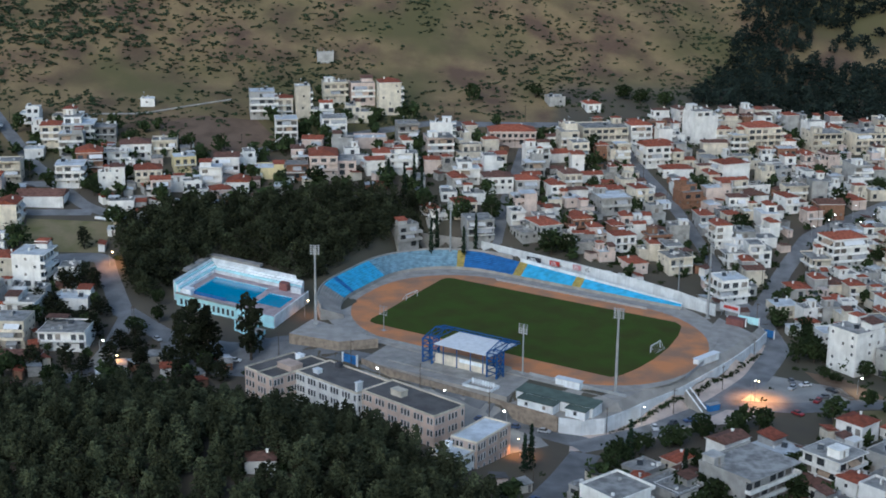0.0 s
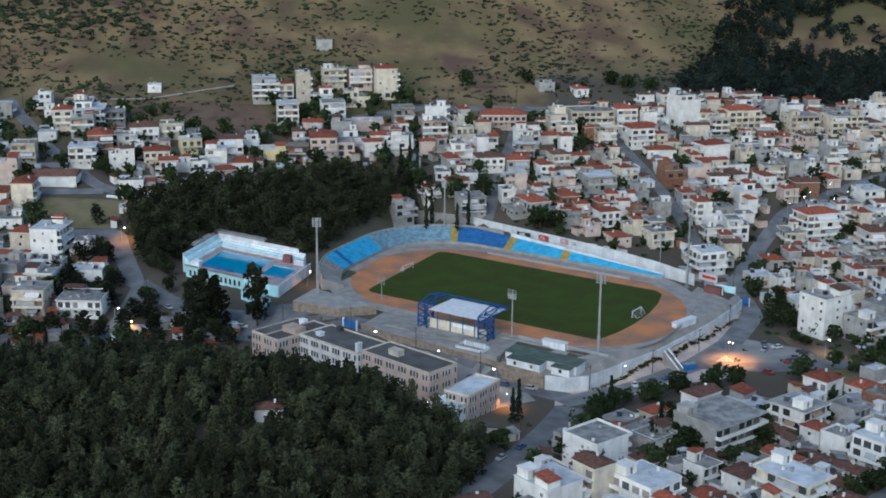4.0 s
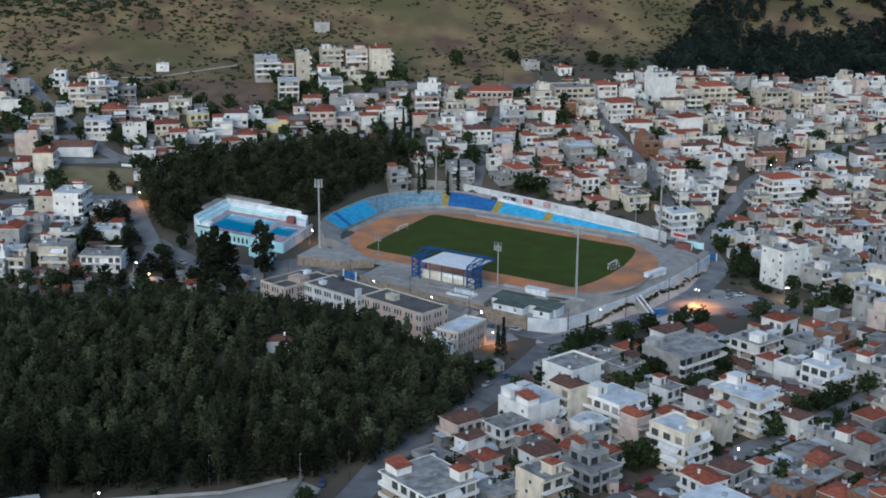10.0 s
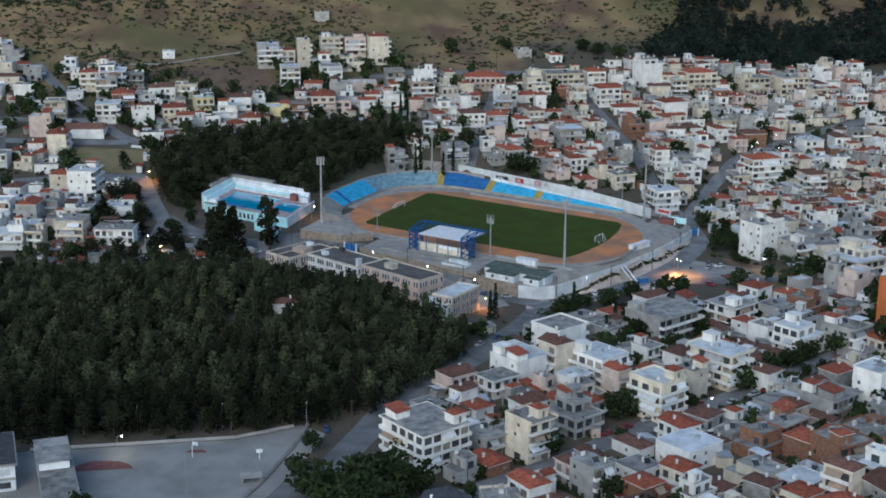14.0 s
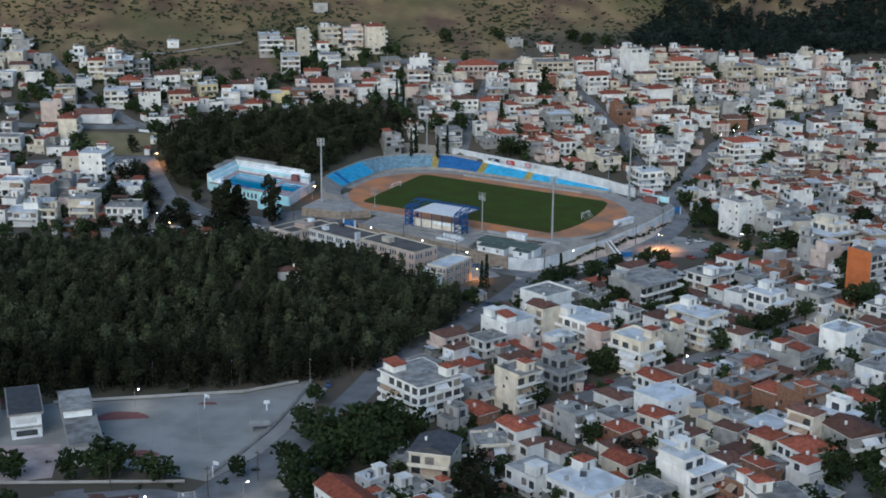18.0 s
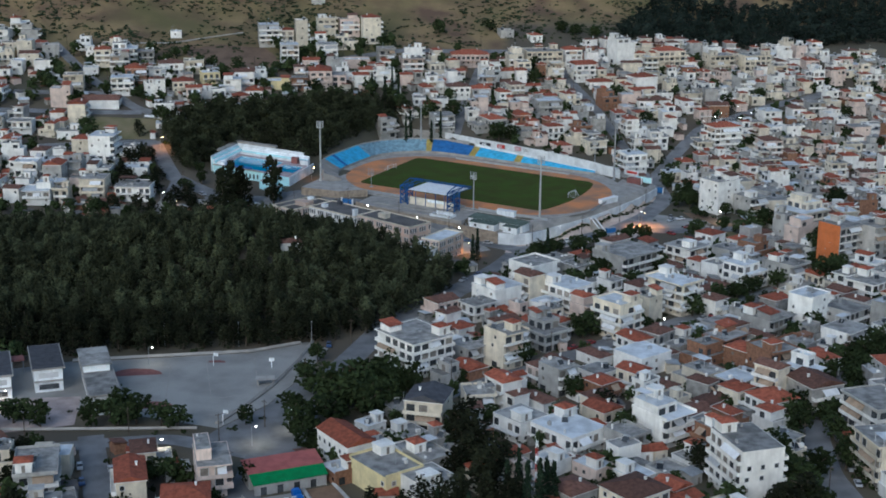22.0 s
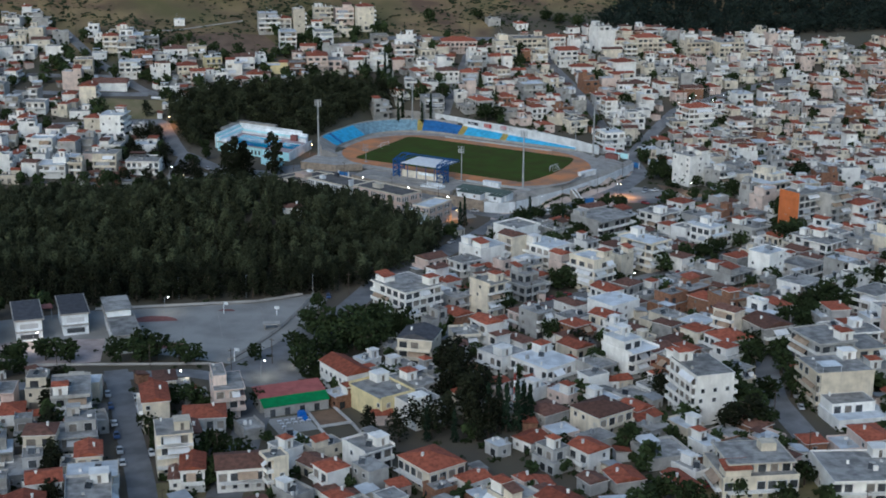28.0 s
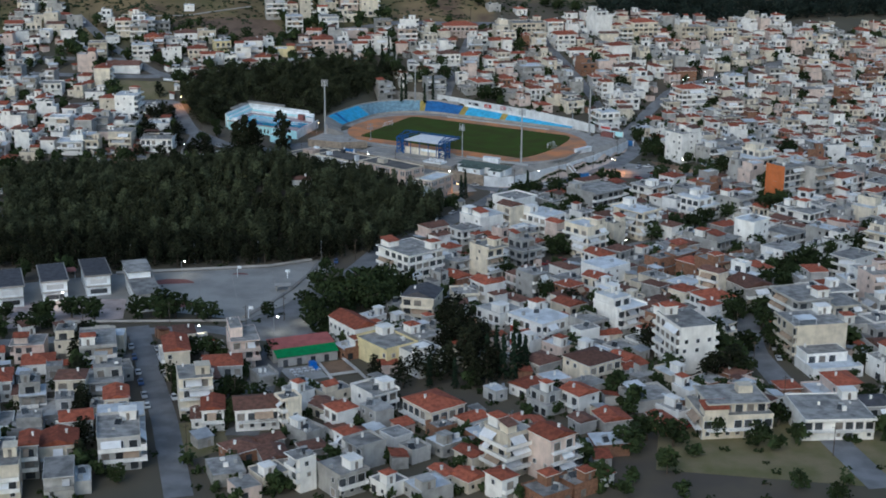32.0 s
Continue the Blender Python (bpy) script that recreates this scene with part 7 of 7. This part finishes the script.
for k in range(4):
    lob = [(RNG.uniform(-0.8, 0.8), RNG.uniform(-0.8, 0.8), 2.4 + 1.2 * i, 2.9 - 0.35 * i, 1.5) for i in range(4)]
    LIGHTP.append(leaf_mesh("crown", HLEAF, lob, 52, 0.95, RNG))
hw = [p for p in strew(HILLWOOD, 6.0, rgw) if not inside(*p, GLADE) or rgw.random() < 0.1]
scatter_stuff("hill_wood", [(x, y, rgw.uniform(0.9, 1.5), rgw.uniform(0.8, 1.3)) for x, y in hw], LIGHTP, "dense dark pine wood on the far hillside", "wood")
SHR = [leaf_mesh("shrub", SHRUB, [(0, 0, 0.5, 1.0, 0.6), (1.1, 0.3, 0.4, 0.7, 0.5), (-0.9, 0.4, 0.4, 0.7, 0.5)], 7, 0.8, RNG) for k in range(5)]
sh = []
for i in range(26000):
    x, y = rgw.uniform(-420, 330), rgw.uniform(150, 470)
    u = y - 0.25 * x
    d = noise.noise((x * 0.012, y * 0.02, 7)) + 0.5 * noise.noise((x * 0.05, y * 0.05, 2))
    if u > 222 and not inside(x, y, HILLWOOD) and not near_road(x, y, 2) and rgw.random() < 0.42 + 1.1 * d + (0.45 if x < -150 and u > 300 else 0):
        s = rgw.uniform(0.5, 1.5) * (1.4 if x < -200 and u > 320 else 1)
        sh.append((x, y, s, s * rgw.uniform(0.6, 0.95)))
scatter_stuff("hill_shrubs", sh, SHR, "scattered grey-green shrubs on the dry hillside", "shrubs")
for x, y, h in ((-38, 80, 1.9), (-24, 79, 1.6), (-36, 92, 1.7), (-19, 82, 1.9), (-44, 118, 1.5), (-48, 128, 1.7), (-52, 122, 1.4), (-60, 132, 1.3), (0, -119, 1.3), (-2, -121, 1.1),
                (-4, -362, 0.9), (-12, -362, 1.0), (30, -106, 1.1), (44, -124, 1.0), (50, -128, 0.9)):
    tree(x, y, "cypress", h, 1.1, "cypresses")
for x, y, h, r in ((-116, -35, 1.2, 1.35), (-111, -36, 1.1, 1.25), (-120, -38, 1.05, 1.2), (-96.5, -33, 1.25, 1.3)):
    tree(x, y, "tall", h, r, "tall trees before the pool", "tall bushy dark tree before the pool wall")
for x, y, h, r in ((-126, -338, 1.0, 1.1), (-124, -350, 1.1, 1.1), (-120, -360, 0.9, 1.0), (-117, -372, 1.1, 1.2), (-113, -384, 1.0, 1.1), (-111, -394, 1.0, 1.1), (-106, -408, 0.9, 1.1), (-128, -328, 1.0, 1.2), (-103, -424, 0.9, 1.0),
                   (-124, -41, 0.9, 1.3), (-110, -45, 0.8, 1.3), (-145, -39, 0.9, 1.3), (-159, -45, 1.0, 1.3), (-137, -31, 0.7, 1.1), (-170, -47, 1.0, 1.4), (-152, -50, 0.8, 1.2), (-133, -44, 0.9, 1.3), (-104, -50, 0.8, 1.2), (-118, -52, 1.0, 1.4), (-140, -56, 1.0, 1.3), (-128, -60, 1.0, 1.4), (-112, -64, 1.0, 1.4)):
    tree(x, y, "pine", h, r * 1.25, "dark garden trees", "dark bushy pine beside the street")
for x, y, h, r in ((-7, -307, 1.3, 1.3), (-3, -314, 1.4, 1.4), (-6, -323, 1.4, 1.4), (-4, -300, 1.2, 1.3), (0, -325, 1.5, 1.4), (2, -337, 1.6, 1.4), (-4, -331, 1.4, 1.4), (-1, -343, 1.5, 1.4), (-8, -338, 1.3, 1.3), (5, -331, 1.3, 1.3), (76, -354, 1.1, 1.6), (82, -350, 1.2, 1.7), (60, -326, 1.0, 1.3), (37, -286, 1.0, 1.3)):
    tree(x, y, "pine", h, r * 1.2, "dark garden trees", "tall dark pine between the houses")
for x, y, h in ((6, -352, 1.3), (9, -347, 1.4), (16, -352, 1.4), (14, -355, 1.5), (11, -354, 1.4), (18, -349, 1.2)):
    tree(x, y, "cypress", h, 1.4, "cypresses")
t = thing("radio_mast", 13.6, -346, top(13.6, -346), 0.3, "slim red and white banded radio mast", "mast")
for i in range(8):
    b = Bld()
    for ex, ey in ((-0.3, -0.2), (0.3, -0.2), (0, 0.35)):
        b.beam((ex, ey, 2.2 * i), (ex, ey, 2.2 * i + 2.2), 0.12)
    b.beam((-0.3, -0.2, 2.2 * i), (0.3, -0.2, 2.2 * i + 2.2), 0.08)
    b.beam((0.3, -0.2, 2.2 * i), (0, 0.35, 2.2 * i + 2.2), 0.08)
    part("mast_section", b, WALLW if i % 2 else MATS["board_r"], t)
for x, y in ((-182, 1), (-176, -2), (-181, -11), (-172, -17), (-171, -8), (-158, -1), (-156, -20), (-162, -10), (-173, 14), (-178, 18), (-170, 21), (-165, 17), (-140, -23), (-144, -28), (-134, -13), (-203, 34), (-200, 39), (-179, 52), (-211, 58)):
    if not near_road(x, y, 0.5):
        tree(x, y, "pine", rgw.uniform(0.7, 1.1), rgw.uniform(1.3, 1.8), "dark garden trees", "dark bushy pine beside the houses")
BT = [(21, -156, 1.3), (24, -150, 1.2), (21, -179, 0.8), (36, -214, 1.7), (40, -209, 1.5), (46, -145, 1.4), (13, -242, 1.5), (11, -238, 1.2), (28, -219, 0.8), (20, -216, 1.0), (56, -205, 0.8), (61, -202, 0.8), (136, -150, 2.2), (142, -146, 2.0), (83, -184, 0.7), (88, -182, 0.7), (94, -181, 0.7), (98, -179, 0.7), (104, -173, 0.8), (110, -166, 0.8), (120, -203, 1.4), (73, -279, 0.9), (86, -268, 0.9), (91, -263, 0.8), (95, -260, 0.8), (99, -255, 0.8), (89, -308, 1.3), (94, -298, 1.3), (98, -290, 1.2), (102, -286, 1.0), (106, -287, 1.5), (111, -278, 1.4), (83, -331, 1.5), (85, -338, 1.4), (100, -323, 1.3), (104, -311, 1.2), (105, -316, 1.2), (5, -279, 0.9), (48, -309, 0.7), (43, -313, 0.7), (129, -239, 1.7), (133, -242, 1.8), (124, -245, 1.5), (23, -116, 1.2), (26, -112, 1.3), (28, -108, 1.2), (32, -104, 1.3), (35, -101, 1.1), (43, -97, 1.4), (45, -96, 1.2), (53, -89, 1.5), (55, -88, 1.3), (65, -90, 1.3), (63, -92, 1.1), (73, -83, 1.4), (75, -81, 1.2), (50, -139, 1.5), (46, -135, 1.4), (40, -137, 1.6), (78, -116, 1.4), (73, -132, 1.2), (23, -141, 1.5), (99, -17, 1.5), (104, -9, 1.6), (104, -18, 1.4), (105, -33, 0.9), (107, -36, 0.8),
      (121, -241, 1.5), (128, -234, 1.5), (137, -223, 1.5), (146, -215, 1.5), (154, -207, 1.5), (163, -203, 1.5), (114, -252, 1.5), (105, -277, 1.5), (92, -290, 1.5), (97, -283, 1.5), (78, -332, 1.5), (82, -339, 1.5), (87, -341, 1.5), (93, -327, 1.5), (103, -300, 1.5), (159, -118, 1.5), (166, -108, 1.5), (139, -133, 1.5), (147, -128, 1.5), (39, -152, 1.5), (44, -136, 1.5), (22, -145, 1.5), (21, -160, 1.5), (80, -187, 1.5), (90, -176, 1.5), (99, -165, 1.5), (107, -157, 1.5), (118, -149, 1.5), (-83, -376, 1.5), (-86, -370, 1.3), (-72, -396, 1.1), (-66, -392, 1.2), (-70, -388, 1.2), (-162, -299, 1.2), (-150, -300, 1.1), (-90, -298, 1.3), (-139, -298, 1.7), (-131, -300, 1.5), (-102, -296, 1.6), (-108, -299, 1.7), (-96, -297, 1.3), (-115, -300, 1.5), (-150, -302, 1.2),
      (-43, -284, 1.7), (-36, -280, 1.6), (-48, -276, 1.5), (-26, -248, 1.4), (-30, -264, 1.6), (-38, -268, 1.7), (-22, -272, 1.4), (-57, -294, 1.4), (-54, -304, 1.3), (-46, -296, 1.5), (-34, -292, 1.6), (-28, -284, 1.4), (-52, -268, 1.3), (-50, -312, 1.2),
      (-15, -353, 1.2), (-10, -360, 1.4), (-6, -352, 1.5), (0, -356, 1.6), (6, -360, 1.5), (2, -346, 1.3), (10, -352, 1.2), (2, -362, 1.2), (-20, -362, 1.2), (-28, -360, 1.1), (82, -322, 1.6), (84, -334, 1.7), (80, -342, 1.6), (86, -350, 1.3), (84, -312, 1.3), (106, -290, 1.3), (112, -278, 1.4), (106, -312, 1.3), (118, -262, 1.5), (126, -254, 1.5), (104, -330, 1.2), (132, -244, 1.6), (140, -238, 1.5),
      (70, -398, 1.3), (90, -388, 1.2), (56, -404, 1.6), (44, -408, 1.6), (50, -400, 1.5), (120, -374, 1.2), (-76, -380, 1.4), (-70, -376, 1.5), (-62, -378, 1.3), (-92, -356, 1.3), (-88, -364, 1.2), (-94, -344, 1.1), (-124, -372, 1.2), (-122, -340, 1.2), (-126, -320, 1.1), (-82, -340, 1.4), (-64, -336, 1.2),
      (108, -18, 1.2), (104, -10, 1.3), (114, -26, 1.4), (118, -32, 1.2), (104, 2, 1.2), (108, 14, 1.2), (-174, 30, 1.0), (-140, 12, 1.0), (-136, -6, 1.2), (-142, -14, 1.3), (-158, -14, 1.2), (-62, 208, 1.2), (10, 262, 1.6), (-24, 250, 1.6), (60, 268, 1.6), (68, 262, 1.5), (80, 262, 1.6),
      (58, -100, 1.1), (14, -148, 1.3), (28, -150, 1.3), (36, -180, 1.3), (60, -150, 1.3), (96, -190, 1.3), (150, -88, 1.8), (158, -96, 1.8), (146, -100, 1.6)]
for x, y, s in BT:
    s *= 1.3 if -62 < x < -18 and -316 < y < -244 else 1
    tree(x + rgw.uniform(-1, 1), y + rgw.uniform(-1, 1), "pine" if -32 < x < 18 and -373 < y < -345 else "broad", s * rgw.uniform(0.85, 1.1), s * rgw.uniform(0.8, 1.1), "trees of the town")
n = 0
while n < 190:
    x, y = rgw.uniform(-300, 310), rgw.uniform(-440, 260)
    if y - 0.25 * x > 215 or any(inside(x, y, k) for k in KEEP[:8] + [MARKET]) or near_road(x, y, 0.5):
        continue
    if min((math.hypot(x - a, y - b) - 0.85 * q for a, b, q in TAKEN if abs(x - a) < 30 and abs(y - b) < 30), default=50) < 1.2:
        continue
    s = rgw.uniform(0.8, 1.5) * (1.25 if y > -100 else 1)
    r = s * rgw.uniform(0.8, 1.1)
    n += 1
    if not (72 < x < 101 and -64 < y < -24):
        tree(x, y, "broad", s, r, "trees of the town")
more, hedge = [], []
while len(more) < 420:
    x, y = rgw.uniform(-300, 310), rgw.uniform(-440, 250)
    if y - 0.25 * x > 215 or any(inside(x, y, k) for k in KEEP[:8] + [MARKET]) or near_road(x, y, -0.5):
        continue
    if min((math.hypot(x - a, y - b) - 0.85 * q for a, b, q in TAKEN if abs(x - a) < 30 and abs(y - b) < 30), default=50) < 0.2:
        continue
    s = rgw.uniform(0.55, 1.35)
    more.append((x, y, s, s * rgw.uniform(0.9, 1.3)))
while len(more) < 520:
    x, y = rgw.uniform(-250, -10), rgw.uniform(84, 215)
    if any(inside(x, y, k) for k in KEEP[:8]) or near_road(x, y, 0.5) or y - 0.25 * x > 235:
        continue
    if min((math.hypot(x - a, y - b) - 0.85 * q for a, b, q in TAKEN if abs(x - a) < 30 and abs(y - b) < 30), default=50) < 0.4:
        continue
    s = rgw.uniform(0.9, 1.6)
    more.append((x, y, s, s * rgw.uniform(0.9, 1.2)))
for hx, hy, q in list(TAKEN):
    if hy < -440 or q < 3.2:
        continue
    for _ in range(5):
        a, e = rgw.uniform(0, 6.28), q * 0.74 + rgw.uniform(1.0, 3.0)
        x, y = hx + math.cos(a) * e, hy + math.sin(a) * e
        kind, s = rgw.random(), rgw.uniform(0.4, 0.9)
        if near_road(x, y, 0.0) or any(inside(x, y, k) for k in KEEP[3:8] + [MARKET]) or min(math.hypot(x - p, y - r) - 0.66 * w for p, r, w in TAKEN if abs(x - p) < 30 and abs(y - r) < 30) < 0.3:
            continue
        if kind < 0.24:
            more.append((x, y, s, s * rgw.uniform(0.9, 1.3)))
        else:
            hedge.append((x, y, s * 2.0, s * 2.2))
scatter_stuff("garden_trees", more, FARB, "dark green garden trees between the houses", "trees")
# lean-to sheds, stores and roofed yards wedged between the houses
rgs = random.Random(77)
shedn = 0
for i in range(9000):
    x, y = rgs.uniform(-300, 310), rgs.uniform(-424, 240)
    w, d, h, a = rgs.uniform(3, 6.5), rgs.uniform(2.6, 5), rgs.uniform(2.3, 3.4), radians(rgs.choice((12, 38, 40, 14)) + rgs.uniform(-8, 8) + 90 * rgs.randrange(2))
    rm, wl = rgs.choice((R_TILE, R_TILE2, R_TILE, R_FLAT, R_PALE, R_TAR, STEEL)), rgs.choice("wwcgkbp")
    if shedn > 780 or y - 0.25 * x > 205 or any(inside(x, y, k) for k in KEEP) or near_road(x, y, 1.5) or x < -40 and -312 < y < -215:
        continue
    if min((math.hypot(x - p, y - q) - 0.62 * r for p, q, r in TAKEN if abs(x - p) < 30 and abs(y - q) < 30), default=50) < 0.6 * d:
        continue
    TAKEN.append((x, y, math.hypot(w, d) / 2.6))
    shedn += 1
    POOLED["on"] = Matrix.Identity(4) if y > -365 else None
    t = thing("yard_shed", x, y, top(x, y), a, f"low {WNAME[wl]} yard shed with a lean-to roof", "shed", "yard sheds")
    b = Bld()
    b.box(0, 0, -0.8, h, w, d)
    b.box(0.2 * w, -d / 2, 0, 2.0, 0.9, 0.08, 0, 1)
    part("wall", b, [WALLS[wl], SHUTTER], t)
    b = Bld()
    k4 = [(-w / 2 - 0.25, -d / 2 - 0.25, h + 0.02), (w / 2 + 0.25, -d / 2 - 0.25, h + 0.02), (w / 2 + 0.25, d / 2 + 0.25, h + 0.8), (-w / 2 - 0.25, d / 2 + 0.25, h + 0.8)]
    b.face([(p, q, r + 0.12) for p, q, r in k4])
    b.face(k4[::-1])
    for e, g in zip(k4, k4[1:] + k4[:1]):
        b.face([e, g, (g[0], g[1], g[2] + 0.12), (e[0], e[1], e[2] + 0.12)])
    part("roof", b, rm, t)
POOLED["on"] = None
me = bpy.data.meshes.new("town_houses")
me.from_pydata(POOLED["v"], [], POOLED["f"])
for m in POOLED["mats"]:
    me.materials.append(m)
me.polygons.foreach_set("material_index", POOLED["m"])
tagged(new("town_houses", me), "close-set white and cream houses with flat and tiled roofs", "houses", kind="stuff")
bush = list(hedge)
for i in range(2500):
    x, y = rgw.uniform(-320, 320), rgw.uniform(-440, 250)
    if inside(x, y, MARKET) or inside(x, y, KEEP[6]) or inside(x, y, KEEP[7]) or inside(x, y, YARDP) or near_road(x, y, 0.3) or y - 0.25 * x > 220:
        continue
    if min((math.hypot(x - a, y - b) - 0.8 * q for a, b, q in TAKEN if abs(x - a) < 30 and abs(y - b) < 30), default=50) > 0.6:
        s = rgw.uniform(0.6, 1.3)
        bush.append((x, y, s, s))
for i in range(190):
    k = rgw.uniform(0.12, 0.75)
    p, q = WALLP[int(k * 11)], WALLP[int(k * 11) + 1]
    f = rgw.random()
    x, y = st(p[0] + (q[0] - p[0]) * f + rgw.uniform(1.0, 2.0), p[1] + (q[1] - p[1]) * f - rgw.uniform(0.2, 0.8))
    bush.append((x, y, rgw.uniform(0.4, 0.8), rgw.uniform(0.4, 0.8)))
GSH = [leaf_mesh("shrub", LEAF2, [(0, 0, 0.5, 1.0, 0.7), (0.7, 0.3, 0.4, 0.7, 0.5), (-0.5, 0.6, 0.4, 0.7, 0.5)], 16, 0.5, RNG) for k in range(4)]
scatter_stuff("garden_shrubs", bush, GSH, "green garden shrubs between the houses", "shrubs")
# low pale wall at the upper field
b = Bld()
HW = [(-214, 196), (-190, 201), (-170, 214), (-149, 227)]
for p, q in zip(HW, HW[1:]):
    b.beam((*p, top(*p) + 0.4), (*q, top(*q) + 0.4), 0.8)
tagged(new("field_wall", b.mesh("field_wall", CONC)), "low pale wall above the bare field", "wall", kind="structure")
b = Bld()
for p, q in zip(((-182, 80), (-168, 78)), ((-168, 78), (-150, 72))):
    b.beam((*p, top(*p) + 0.5), (*q, top(*q) + 0.5), 1.2)
tagged(new("street_wall", b.mesh("street_wall", WALLW)), "low pale wall beside the street", "wall", kind="structure")
house(-106, 280, 10, 9, 8, 1, "flat", "g", "", 0, near=False)
house(-190, 214, 10, 7, 6, 1, "pale", "w", "", 0, near=False)
